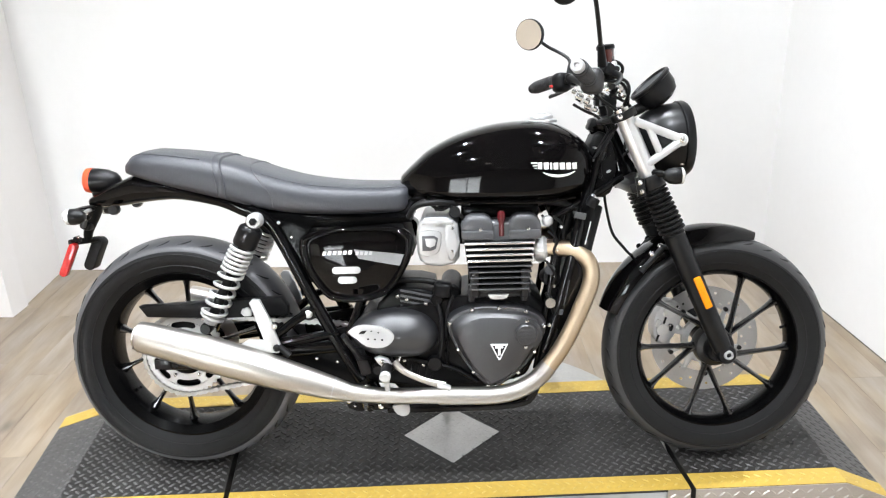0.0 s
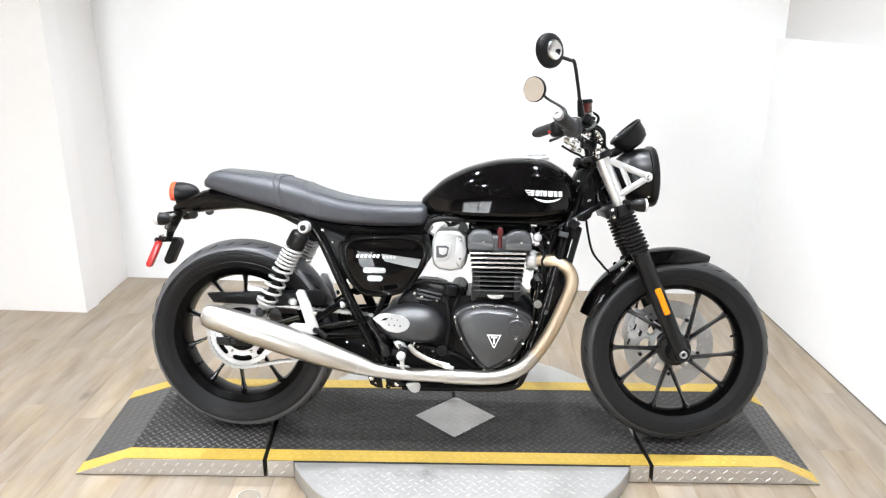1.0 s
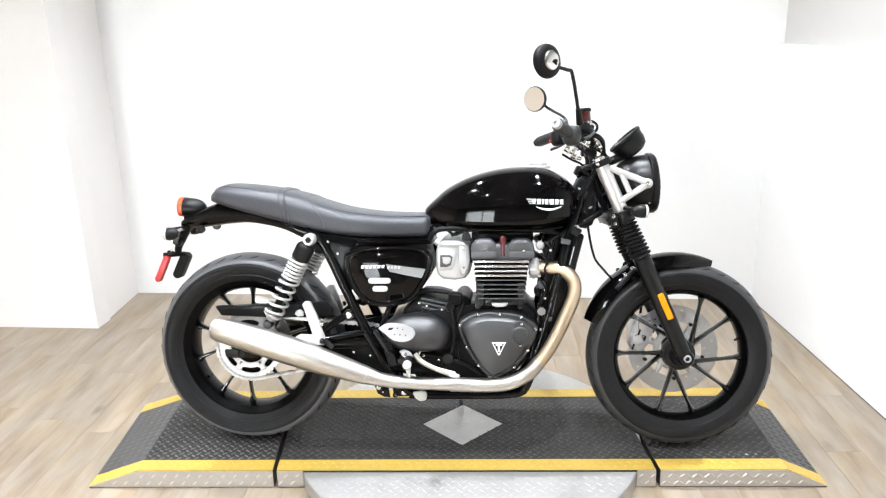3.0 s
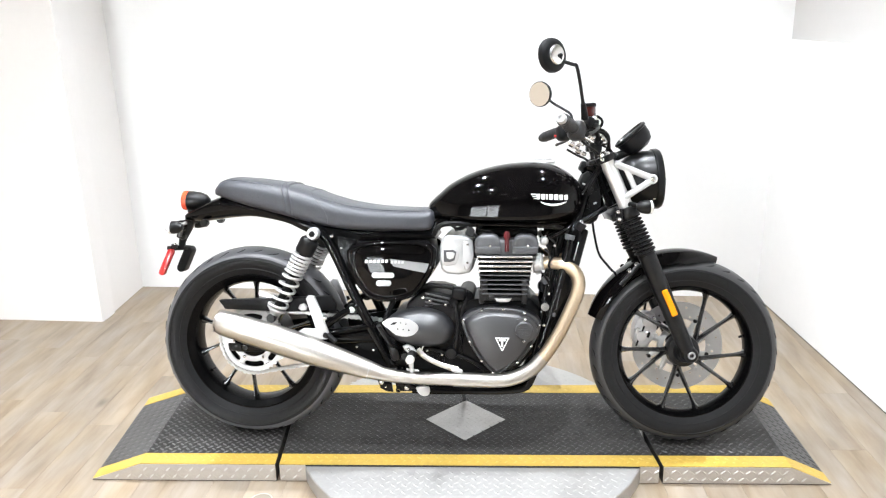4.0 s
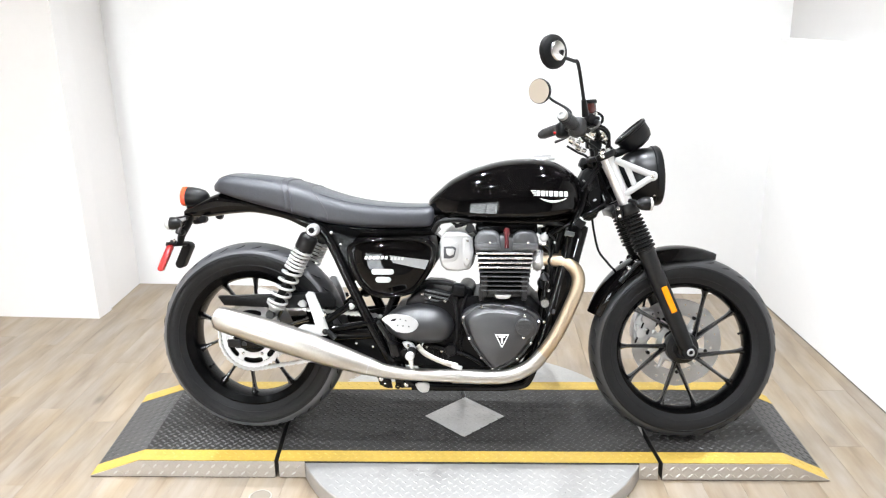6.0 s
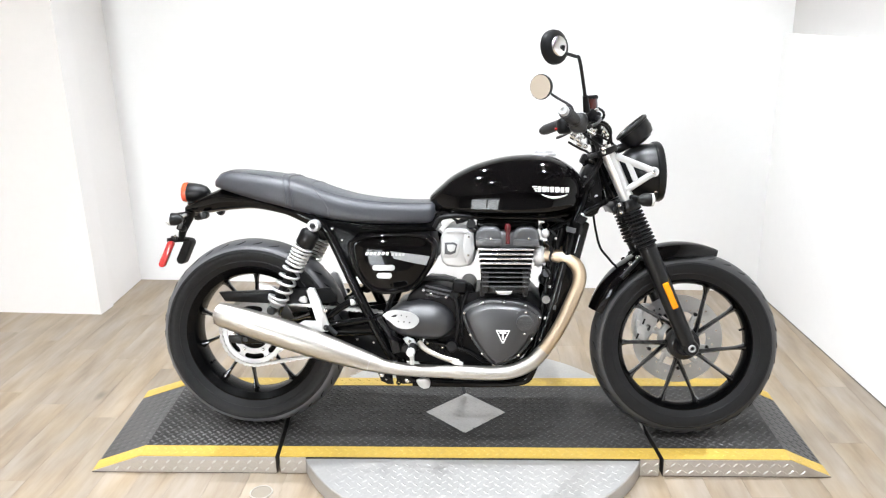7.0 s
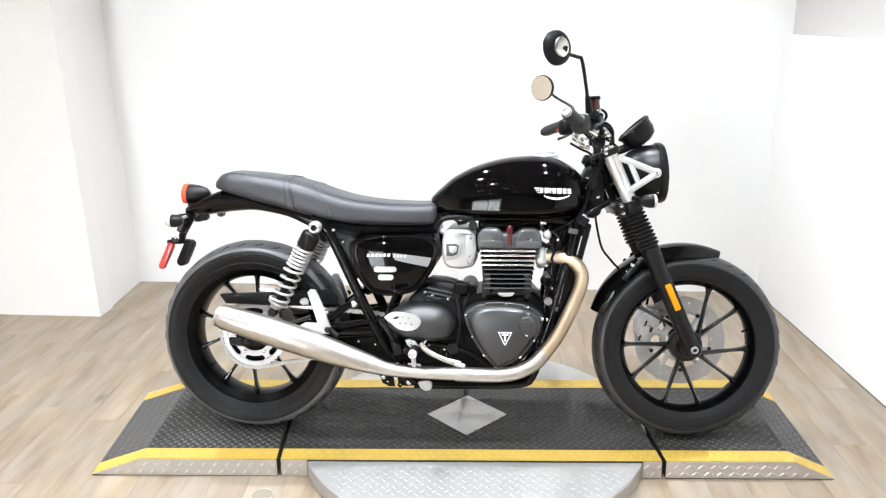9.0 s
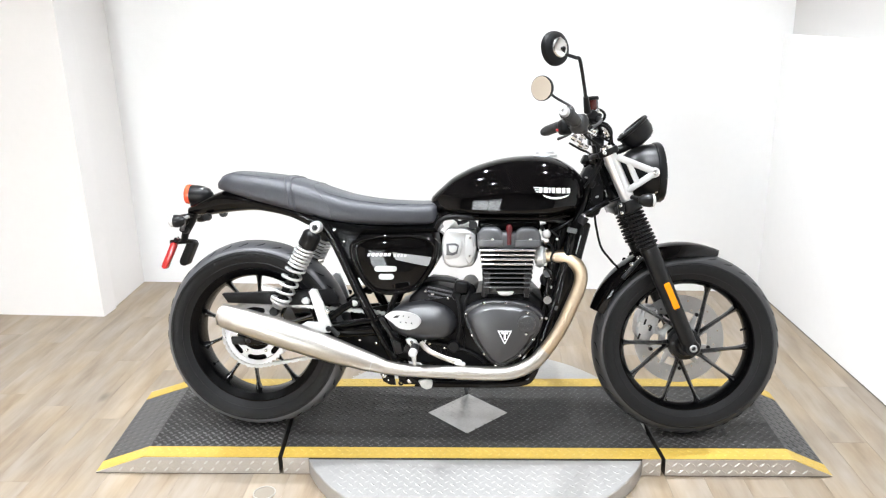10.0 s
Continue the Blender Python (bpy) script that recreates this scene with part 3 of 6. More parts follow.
TC, TR = (0.023, 0.016), 0.594
turntable = thing("turntable", "round tread-plate steel turntable under the platform", "turntable", pose(*TC, 0))
disc = part("disc", lathe([(0, 0.001), (TR, 0.001), (TR, 0.052), (TR - 0.003, 0.0555), (0, 0.0555)], segs=128, axis=(0, 0, 1)), STEEL, turntable)
tread_part("tread", treads(-TR, TR, -TR, TR, lambda x, y: 0.0555, pitch=0.036, size=(0.0105, 0.0030, 0.0008), keep=lambda x, y: math.hypot(x, y) < TR - 0.018 and not (FY - TC[1] - 0.02 < y < BY - TC[1] + 0.02)), STEEL, disc)

# ---- the motorcycle ----
# Bike axes: x forward from the rear tyre's contact, y to its left, z up in its plane of symmetry; it leans on its side stand.
BIKE = pose(-0.725, -0.004, H + 0.002, 0, 0, -2.5) @ pose(0, 0, 0, -10.0, 0, 0)
bike = thing("motorcycle", "gloss black retro roadster motorcycle leaning on its side stand", "motorcycle", BIKE)
RW, RR = (0.0, 0.0, 0.327), 0.325
FW, FR = (1.452, 0.0, 0.309), 0.307
HEAD = Vector((1.137, 0, 0.93))
STEER_AXIS = Vector((-0.41, 0, 0.912))
STEER = Matrix.Translation(HEAD) @ Matrix.Rotation(radians(3.0), 4, STEER_AXIS) @ Matrix.Translation(-HEAD)


def bp(name, bm, mat, parent=bike, label="", sharp=35.0, steer=False):
    if steer:
        bmesh.ops.transform(bm, matrix=STEER, verts=bm.verts)
    return part(name, bm, mat, parent, label, sharp)


def wheel(name, c, radius, width, rim_r, bed, phase, valve, steer, label, band_mat):
    hw = width / 2
    c = Vector(c)
    lip = rim_r
    rw = hw * 0.72
    prof = [(lip, -rw), (lip, -rw + 0.006), (lip - 0.008, -rw + 0.010), (bed + 0.012, -rw * 0.5), (bed + 0.006, -rw * 0.3), (bed + 0.006, rw * 0.3),
            (bed + 0.012, rw * 0.5), (lip - 0.008, rw - 0.010), (lip, rw - 0.006), (lip, rw), (lip - 0.006, rw + 0.001), (bed + 0.006, rw - 0.010),
            (bed, rw * 0.45), (bed, -rw * 0.45), (bed + 0.006, -rw + 0.010), (lip - 0.006, -rw - 0.001)]
    rim = bp(name, lathe(prof, c, segs=96, loop=True), RIM, label=label, steer=steer)
    tp = [(lip - 0.004, -rw + 0.001), (lip + 0.010, -rw - 0.006), (lip + 0.028, -hw * 0.94), (lip + 0.045, -hw), (radius - 0.030, -hw * 0.95),
          (radius - 0.016, -hw * 0.78), (radius - 0.006, -hw * 0.48), (radius, 0),
          (radius - 0.006, hw * 0.48), (radius - 0.016, hw * 0.78), (radius - 0.030, hw * 0.95), (lip + 0.045, hw), (lip + 0.028, hw * 0.94),
          (lip + 0.010, rw + 0.006), (lip - 0.004, rw - 0.001), (lip - 0.006, 0)]
    bp("tyre", lathe(tp, c, segs=128, loop=True), TYRE, rim, "black road tyre with cut tread grooves", steer=steer, sharp=60)
    band = [(r + 0.0008, y) for r, y in tp[4:11]]
    band = [(band[0][0] - 0.006, band[0][1] * 0.99)] + band + [(band[-1][0] - 0.006, band[-1][1] * 0.99)]
    bp("tread_band", lathe(band + [(radius - 0.02, 0)], c, segs=128, loop=True), band_mat, rim, "grey tread band, reflected light in its colour", steer=steer, sharp=60)
    # moulded rings on the sidewall
    for r, y in ((lip + 0.018, -hw * 0.885), (lip + 0.050, -hw * 1.003)):
        bp("sidewall_ring", lathe([(r - 0.0018, y), (r, y - 0.0012), (r + 0.0018, y), (r, y + 0.002)], c, segs=96, loop=True), TYRE, rim, steer=steer)
    # tread grooves, dark slots let into the shoulder
    gm = bmesh.new()
    for k in range(34):
        a = 2 * math.pi * k / 34
        for s in (-1, 1):
            pts = []
            for u in range(5):
                t = u / 4
                y = s * hw * (0.46 + 0.30 * t)
                q = abs(y) / hw
                r = radius - 0.006 * (q / 0.48) if q < 0.48 else radius - 0.006 - 0.010 * (q - 0.48) / 0.30
                aa = a + s * 0.03 + 0.10 * t * t
                pts.append(c + Vector((math.cos(aa) * (r - 0.0003), y, math.sin(aa) * (r - 0.0003))))
            tube(pts, [0.0012, 0.0028, 0.0032, 0.0028, 0.0012], 5, gm)
    bp("tread_groove", gm, GLOSSLESS, rim, steer=steer)["kind"] = "stuff"
    hub = lathe([(0, -0.052), (0.030, -0.052), (0.034, -0.046), (0.036, -0.030), (0.052, -0.022), (0.056, 0.0), (0.052, 0.022), (0.036, 0.035), (0.034, 0.052), (0, 0.052)], c, segs=40)
    bp("hub", hub, SATIN, rim, steer=steer)
    for k in range(10):
        a = radians(phase + 72 * (k // 2))
        root = (0.040, 0.0) if k % 2 == 0 else (0.047, -0.004)
        tip = (bed + 0.004, 0.0) if k % 2 == 0 else ((bed + 0.004) * math.cos(radians(33)), (bed + 0.004) * math.sin(radians(33)))
        turn2 = lambda q: Vector((q[0] * math.cos(a) - q[1] * math.sin(a), 0, q[0] * math.sin(a) + q[1] * math.cos(a)))
        p0, p1 = turn2(root), turn2(tip)
        d, length = (p1 - p0).normalized(), (p1 - p0).length
        s = Vector((-d.z, 0, d.x))
        bm = bmesh.new()
        rings = []
        for r, w, t in ((0.0, 0.012, 0.016), (0.030, 0.0070, 0.014), (length - 0.054, 0.0056, 0.012), (length - 0.026, 0.0064, 0.014), (length - 0.011, 0.0090, 0.017), (length, 0.0150, 0.019)):
            o = c + p0 + d * r
            rings.append([bm.verts.new(o + s * u * w + Vector((0, v * t, 0))) for u, v in ((-1, 0.35), (-0.25, 1), (0.25, 1), (1, 0.35), (1, -0.35), (0.25, -1), (-0.25, -1), (-1, -0.35))])
        ring_faces(bm, rings)
        bp("spoke", bm, SPOKE, rim, steer=steer)
    va = radians(valve)
    p = c + Vector((math.cos(va), 0, math.sin(va))) * (bed + 0.002)
    bp("valve", tube([p, p - Vector((math.cos(va), 0.4, math.sin(va))) * 0.015], 0.004, 8), PLASTIC, rim, steer=steer)
    return rim


GLOSSLESS = material("groove_black", (0.008, 0.008, 0.008), 0.9, vary=0.2, scale=30)


def ring_plate(c, r0, r1, y, t, segs=72):
    return lathe([(r0, y - t), (r1, y - t), (r1, y + t), (r0, y + t)], c, segs=segs, loop=True)


rear = wheel("rear_wheel", RW, RR, 0.150, 0.237, 0.204, -126.5, -145.6, False, "black cast ten-spoke rear wheel", TREAD)
front = wheel("front_wheel", FW, FR, 0.105, 0.222, 0.203, -36.4, 13.8, True, "black cast ten-spoke front wheel", TREAD_DARK)

# sprocket, chain and rear disc
SY = -0.081
SP = (RW[0] + 0.012, SY, RW[2] + 0.013)
sm = bmesh.new()
outline = []
for k in range(42 * 2):
    a = 2 * math.pi * k / 84
    outline.append((SP[0] + math.cos(a) * (0.112 if k % 2 else 0.105), SP[2] + math.sin(a) * (0.112 if k % 2 else 0.105)))
def sprocket_ring(outer, inner):
    ra = [[sm.verts.new((x, y, z)) for x, z in o] for o, y in ((outer, SY - 0.003), (inner, SY - 0.003), (inner, SY + 0.003), (outer, SY + 0.003))]
    ring_faces(sm, ra, loop=True)


circle = lambda r: [(SP[0] + math.cos(2 * math.pi * k / 84) * r, SP[2] + math.sin(2 * math.pi * k / 84) * r) for k in range(84)]
sprocket_ring(outline, circle(0.0925))
sprocket_ring(circle(0.074), circle(0.056))
for k in range(6):                     # waisted arms between the openings
    m = radians(60 * k)
    arm = [(0.0925, 0.200), (0.0890, 0.135), (0.0835, 0.110), (0.0780, 0.135), (0.0735, 0.220)]
    arm = [(SP[0] + r * math.cos(m + q), SP[2] + r * math.sin(m + q)) for r, q in arm] + [(SP[0] + r * math.cos(m - q), SP[2] + r * math.sin(m - q)) for r, q in arm[::-1]]
    prism(arm, SY - 0.0028, SY + 0.0028, bm=sm)
sprocket = bp("sprocket", sm, ALLOY, rear, "machined alloy chain sprocket")
for k in range(6):
    m = radians(60 * k)
    bp("bolt", bolt((SP[0] + math.cos(m) * 0.066, SY - 0.004, SP[2] + math.sin(m) * 0.066), 0.0055), CHROME, sprocket)
bp("cush_hub", lathe([(0, -0.100), (0.026, -0.100), (0.030, -0.094), (0.046, -0.090), (0.058, -0.078), (0.090, -0.074), (0.098, -0.068), (0.098, -0.056), (0.062, -0.04), (0, -0.04)], (SP[0], 0, SP[2]), segs=48), RIM, rear)
CH_F = (0.470, 0.372)


def chain_path():
    pts = []
    for k in range(19):
        a = radians(88 + 190 * k / 18)
        pts.append((SP[0] + math.cos(a) * 0.113, SP[2] + math.sin(a) * 0.113))
    z0 = SP[2] - 0.111
    pts += [(x, z0 + (CH_F[1] - 0.042 - z0) * (x - 0.02) / 0.45 - 0.010 * math.sin(math.pi * (x - 0.02) / 0.45)) for x in (0.1, 0.2, 0.3, 0.4, 0.45)]
    pts += [(CH_F[0] + 0.03, CH_F[1] - 0.03), (CH_F[0] + 0.042, CH_F[1]), (CH_F[0] + 0.03, CH_F[1] + 0.03)]
    pts += [(x, CH_F[1] + 0.044 + (SP[2] + 0.113 - CH_F[1] - 0.044) * (0.46 - x) / 0.46) for x in (0.44, 0.3, 0.15, 0.02)]
    return pts


def resample(pts, step):
    out, acc = [], 0.0
    pts = [Vector((x, 0, z)) for x, z in pts]
    pts.append(pts[0])
    for a, b in zip(pts, pts[1:]):
        l = (b - a).length
        while acc < l:
            out.append((a.lerp(b, acc / l), (b - a).normalized()))
            acc += step
        acc -= l
    return out


cm = bmesh.new()
for i, (p, d) in enumerate(resample(chain_path(), 0.0159)):
    ang = -math.degrees(math.atan2(d.z, d.x))
    for s in (-1, 1):
        yy = SY + s * (0.008 if i % 2 else 0.0055)
        e = d * 0.0075
        rr = 0.0068 if i % 2 else 0.0058
        side = Vector((-d.z, 0, d.x))
        ring = [p + e * c + (d * c * rr * a) + side * (rr * b) for c, a, b in ((-1, 0.0, 1), (-1, 0.8, 0.6), (-1, 1.0, 0), (-1, 0.8, -0.6), (-1, 0, -1), (1, 0, -1), (1, 0.8, -0.6), (1, 1.0, 0), (1, 0.8, 0.6), (1, 0, 1))]
        ring.insert(5, p - side * rr * 0.62)
        ring.append(p + side * rr * 0.62)
        fr = [cm.verts.new((q.x, yy - 0.001, q.z)) for q in ring]
        bk = [cm.verts.new((q.x, yy + 0.001, q.z)) for q in ring]
        ring_faces(cm, [fr, bk])
    tube([(p.x - d.x * 0.008, SY - 0.0095, p.z - d.z * 0.008), (p.x - d.x * 0.008, SY + 0.0095, p.z - d.z * 0.008)], 0.0036, 6, cm)
bp("drive_chain", cm, CHAIN, label="steel roller drive chain", sharp=30)
bp("chain_guard", prism([(-0.100, 0.478), (0.0, 0.482), (0.285, 0.496), (0.303, 0.470), (0.300, 0.446), (0.115, 0.442), (-0.079, 0.448)], SY - 0.014, SY + 0.016, 0.004), PLASTIC, label="black plastic chain guard")
bp("rear_brake_disc", ring_plate(RW, 0.072, 0.110, 0.078, 0.0022), DISC, rear, "drilled steel brake disc")
bp("guard_bracket", prism([(0.176, 0.456), (0.182, 0.468), (0.196, 0.472), (0.207, 0.462), (0.205, 0.449), (0.186, 0.447)], SY - 0.022, SY - 0.012, 0.003, 2), ALLOY, label="small alloy chain guard bracket")
# swing arm
for s in (-1, 1):
    bp("swingarm", tube([(-0.035, s * 0.115, 0.327), (0.06, s * 0.118, 0.338), (0.25, s * 0.118, 0.360), (0.46, s * 0.105, 0.372)], [0.020, 0.027, 0.027, 0.026], 16, curve=3, flat=0.65), FRAMEBLACK)
    bp("chain_adjuster", box((0.044, 0.014, 0.026), pose(-0.035, s * 0.126, 0.327), 0.004), SATIN)
bp("rear_axle", tube([(0, -0.135, 0.327), (0, 0.135, 0.327)], 0.0085, 12), SATIN)


def shock(y):
    top, low = Vector((0.247, y, 0.711)), Vector((0.100, y, 0.432))
    ax = (low - top).normalized()
    eye = bp("shock_absorber", lathe([(0, -0.020), (0.016, -0.020), (0.020, -0.014), (0.020, 0.014), (0.016, 0.020), (0, 0.020)], top, segs=24), ALLOY, label="twin-side chrome shock with exposed coil spring")
    bp("cap_nut", lathe([(0, -0.030), (0.0085, -0.028), (0.0105, -0.024), (0.0105, -0.018), (0, -0.018)], top, segs=6), SATIN, eye)
    prof = [(0, 0.016), (0.022, 0.018), (0.029, 0.024), (0.031, 0.030), (0.031, 0.068), (0.028, 0.074), (0.020, 0.076), (0, 0.076)]
    bp("shroud", lathe(prof, top, ax, 24), SATIN, eye, "black upper shroud")
    bp("damper_rod", tube([top + ax * 0.06, top + ax * 0.30], 0.013, 14), PLASTIC, eye)
    L = (low - top).length
    pts = []
    u = Vector((0, 1, 0))
    v = ax.cross(u)
    turns = 11.0
    n = 150
    for k in range(n + 1):
        t = k / n
        a = 2 * math.pi * turns * (1.55 * t if t < 0.36 else 0.558 + (t - 0.36) * 0.69)
        pts.append(top + ax * (0.076 + (L - 0.111) * t) + (u * math.cos(a) + v * math.sin(a)) * (0.0295))
    bp("coil_spring", tube(pts, 0.0046, 7), WHITE_SPRING, eye, "silver coil spring", sharp=80)
    bp("lower_eye", lathe([(0, -0.018), (0.013, -0.018), (0.0155, -0.012), (0.0155, 0.012), (0.013, 0.018), (0, 0.018)], low, segs=20), SATIN, eye)
    bp("spring_seat", lathe([(0, L - 0.040), (0.032, L - 0.040), (0.032, L - 0.033), (0.020, L - 0.024), (0.015, L - 0.014), (0, L - 0.010)], top, ax, 20), ALLOY, eye)


WHITE_SPRING = material("silver_spring_enamel", (0.62, 0.62, 0.61), 0.28, metal=0.45, vary=0.05, scale=30)
shock(-0.145)
shock(0.100)

# exhausts
MUF = [(-0.068, -0.192, 0.428), (-0.058, -0.192, 0.4255), (-0.040, -0.192, 0.421), (0.13, -0.190, 0.370), (0.28, -0.184, 0.320), (0.40, -0.176, 0.279), (0.428, -0.175, 0.270)]
MRAD = [0.0270, 0.0355, 0.0405, 0.0462, 0.0425, 0.0325, 0.029]
for s in (1, -1):
    f = lambda pts: [(x, y * s, z) for x, y, z in pts]
    muf = bp("muffler", tube(f(MUF), MRAD, 32, curve=4), BRUSHED, label="brushed steel tapered megaphone silencer")
    d = (Vector(MUF[0]) - Vector(MUF[1])).normalized()
    e = Vector(f([MUF[0]])[0])
    d = Vector((d.x, d.y * s, d.z))
    bp("outlet", lathe([(0.0265, -0.002), (0.0268, 0.003), (0.0245, 0.006), (0.019, 0.003), (0.018, -0.03), (0, -0.03)], e, d, 28), BRUSHED, muf)
    bp("clamp_band", tube(f([(0.418, -0.1755, 0.2735), (0.462, -0.1742, 0.2600)]), [0.0305, 0.0245], 28), BRUSHED, muf)
    bp("weld_seam", tube(f([(0.20, -0.232, 0.372), (0.28, -0.2225, 0.3405), (0.36, -0.2108, 0.3085), (0.415, -0.2035, 0.2865)]), [0.0008, 0.0016, 0.0016, 0.0008], 6, curve=3), ALLOY, muf)
    bp("joint_ring", tube(f([(0.4255, -0.1752, 0.2712), (0.4285, -0.1751, 0.2703)]), 0.0300, 28), ALLOY, muf)
    pipe = f([(0.425, -0.175, 0.270), (0.48, -0.174, 0.256), (0.56, -0.172, 0.247), (0.69, -0.170, 0.243), (0.83, -0.170, 0.242), (0.895, -0.169, 0.252), (0.950, -0.168, 0.280),
              (0.990, -0.165, 0.325), (1.030, -0.160, 0.385), (1.067, -0.152, 0.462), (1.093, -0.142, 0.525), (1.096, -0.130, 0.566), (1.077, -0.120, 0.596), (1.042, -0.112, 0.612), (1.000, -0.106, 0.614), (0.962, -0.10, 0.611)])
    low = bp("exhaust_pipe", tube(pipe[:7], [0.026, 0.0225, 0.0208, 0.0208, 0.0208, 0.0208, 0.0208], 20, curve=5), BRUSHED, muf, "polished steel exhaust pipe")
    hot = bp("header_pipe", tube(pipe[6:], 0.0215, 20, curve=5), HEADER, muf, "heat-tinted golden header pipe")
    bp("heat_shield", tube(f([(0.70, -0.1715, 0.243), (0.83, -0.1710, 0.242), (0.895, -0.170, 0.252), (0.950, -0.169, 0.281), (0.985, -0.166, 0.319)]), 0.0232, 20, curve=5), BRUSHED, muf)
    p = Vector(pipe[-2])
    q = Vector(pipe[-1])
    bp("header_clamp", lathe([(0, -0.012), (0.031, -0.012), (0.033, -0.004), (0.033, 0.012), (0.026, 0.020), (0, 0.020)], q + (p - q) * 0.2, (p - q).normalized(), 24), ALLOY, muf)
    bp("flange_block", box((0.030, 0.046, 0.052), pose(0.968, q.y, q.z), 0.009, segs=3), ALLOY, muf)
    for dz in (-0.026, 0.026):
        bp("flange_stud", tube([(0.955, q.y + 0.0, q.z + dz), (0.990, q.y, q.z + dz)], 0.005, 8), CHROME, muf)
        bp("flange_ear", box((0.010, 0.022, 0.020), pose(0.968, q.y, q.z + dz), 0.004), ALLOY, muf)

# frame tubes
FT = 0.0165
for s in (-1, 1):
    y = 0.118 * s
    bp("frame_tube", tube([(0.225, y, 0.735), (0.285, y, 0.690), (0.362, y, 0.528), (0.425, y, 0.397), (0.492, y * 0.97, 0.270)], FT, 14, curve=4), FRAMEBLACK)
    bp("seat_rail", tube([(0.225, y * 0.85, 0.722), (0.26, y * 0.85, 0.712), (0.30, y * 0.82, 0.702), (0.60, y * 0.72, 0.705), (0.66, y * 0.6, 0.745), (0.86, y * 0.45, 0.79), (1.06, y * 0.3, 0.82)], 0.014, 12, curve=4), FRAMEBLACK)
    bp("cradle_tube", tube([(1.130, y * 0.30, 0.86), (1.105, y * 0.62, 0.78), (1.076, y * 0.95, 0.70), (1.045, y, 0.575), (1.013, y, 0.453), (0.979, y, 0.342), (0.948, y * 0.95, 0.232), (0.90, y * 0.92, 0.196), (0.70, y * 0.95, 0.189), (0.600, y, 0.193), (0.548, y, 0.212), (0.520, y, 0.265)], 0.0150, 16, curve=4), FRAMEBLACK)
    bp("water_pipe", tube([(1.030, y * 0.9, 0.700), (1.012, y * 0.95, 0.628), (0.984, y, 0.46), (0.956, y, 0.295)], 0.0085, 12, curve=3), FRAMEBLACK)
    bp("tank_strut", tube([(1.185, y * 0.5, 0.788), (1.103, y * 0.78, 0.744), (0.990, y * 0.88, 0.686)], 0.0105, 14), FRAMEBLACK)
    bp("strut_bolt", bolt((1.103, y * 0.88, 0.742), 0.010, 0.008, (0, s, 0)), CHROME)
    bp("strut_bolt", bolt((0.988, y * 0.97, 0.686), 0.013, 0.010, (0, s, 0)), ALLOY)
    bp("footrest_strut", tube([(0.270, y * 1.25, 0.400), (0.327, y * 1.18, 0.442), (0.389, y * 1.02, 0.478)], 0.0115, 12), FRAMEBLACK)
    bp("footrest_strut", tube([(0.270, y * 1.25, 0.380), (0.354, y * 1.18, 0.393), (0.438, y * 1.02, 0.405)], 0.0105, 12), FRAMEBLACK)
    bp("brace_tube", tube([(0.450, y * 1.0, 0.365), (0.481, y, 0.440), (0.508, y, 0.510)], 0.0095, 10), FRAMEBLACK)
for s in (-1, 1):
    pv = bp("pivot_plate", prism([(0.282, 0.387), (0.381, 0.400), (0.495, 0.420), (0.535, 0.260), (0.493, 0.236), (0.397, 0.246), (0.303, 0.291)], s * 0.100 - 0.006, s * 0.100 + 0.006, 0.003), CASING, label="black swing arm pivot plate")
    for bx, bz in ((0.3605, 0.3817), (0.3746, 0.3299), (0.430, 0.320), (0.4087, 0.4109)):
        bp("bolt", bolt((bx, s * 0.107, bz), 0.005, 0.006, (0, s, 0)), CHROME, pv)
for s in (-1, 1):
    fg2 = bp("shock_gusset", prism([(0.232, 0.722), (0.262, 0.728), (0.330, 0.722), (0.400, 0.700), (0.366, 0.668), (0.350, 0.640), (0.360, 0.590), (0.382, 0.545), (0.370, 0.535), (0.316, 0.632), (0.262, 0.700)], s * 0.112 - 0.005, s * 0.112 + 0.005, 0.002), RIM, label="black frame gusset plate")
    for x, z, r in ((0.300, 0.700, 0.006), (0.285, 0.672, 0.005), (0.332, 0.662, 0.005)):
        bp("bolt", bolt((x, s * 0.119, z), r, 0.006, (0, s, 0)), CHROME, fg2)
    lug = bp("frame_lug", lathe([(0, -0.006), (0.016, -0.006), (0.019, -0.002), (0.019, 0.006), (0, 0.006)], (0.3647, s * 0.128, 0.4600), segs=22), SATIN, label="round black frame lug")
    bp("lug_bolt", bolt((0.3647, s * 0.135, 0.4600), 0.010, 0.006, (0, s, 0)), ALLOY, lug)
bp("steering_head", lathe([(0, -0.075), (0.034, -0.075), (0.036, -0.06), (0.031, -0.04), (0.031, 0.05), (0.036, 0.06), (0.036, 0.075), (0, 0.075)], HEAD - STEER_AXIS * 0.08, STEER_AXIS, 24), FRAMEBLACK)
bp("gusset", prism([(0.98, 0.735), (1.10, 0.85), (1.13, 0.80), (1.07, 0.70), (1.0, 0.69)], -0.025, 0.025, 0.006), FRAMEBLACK)

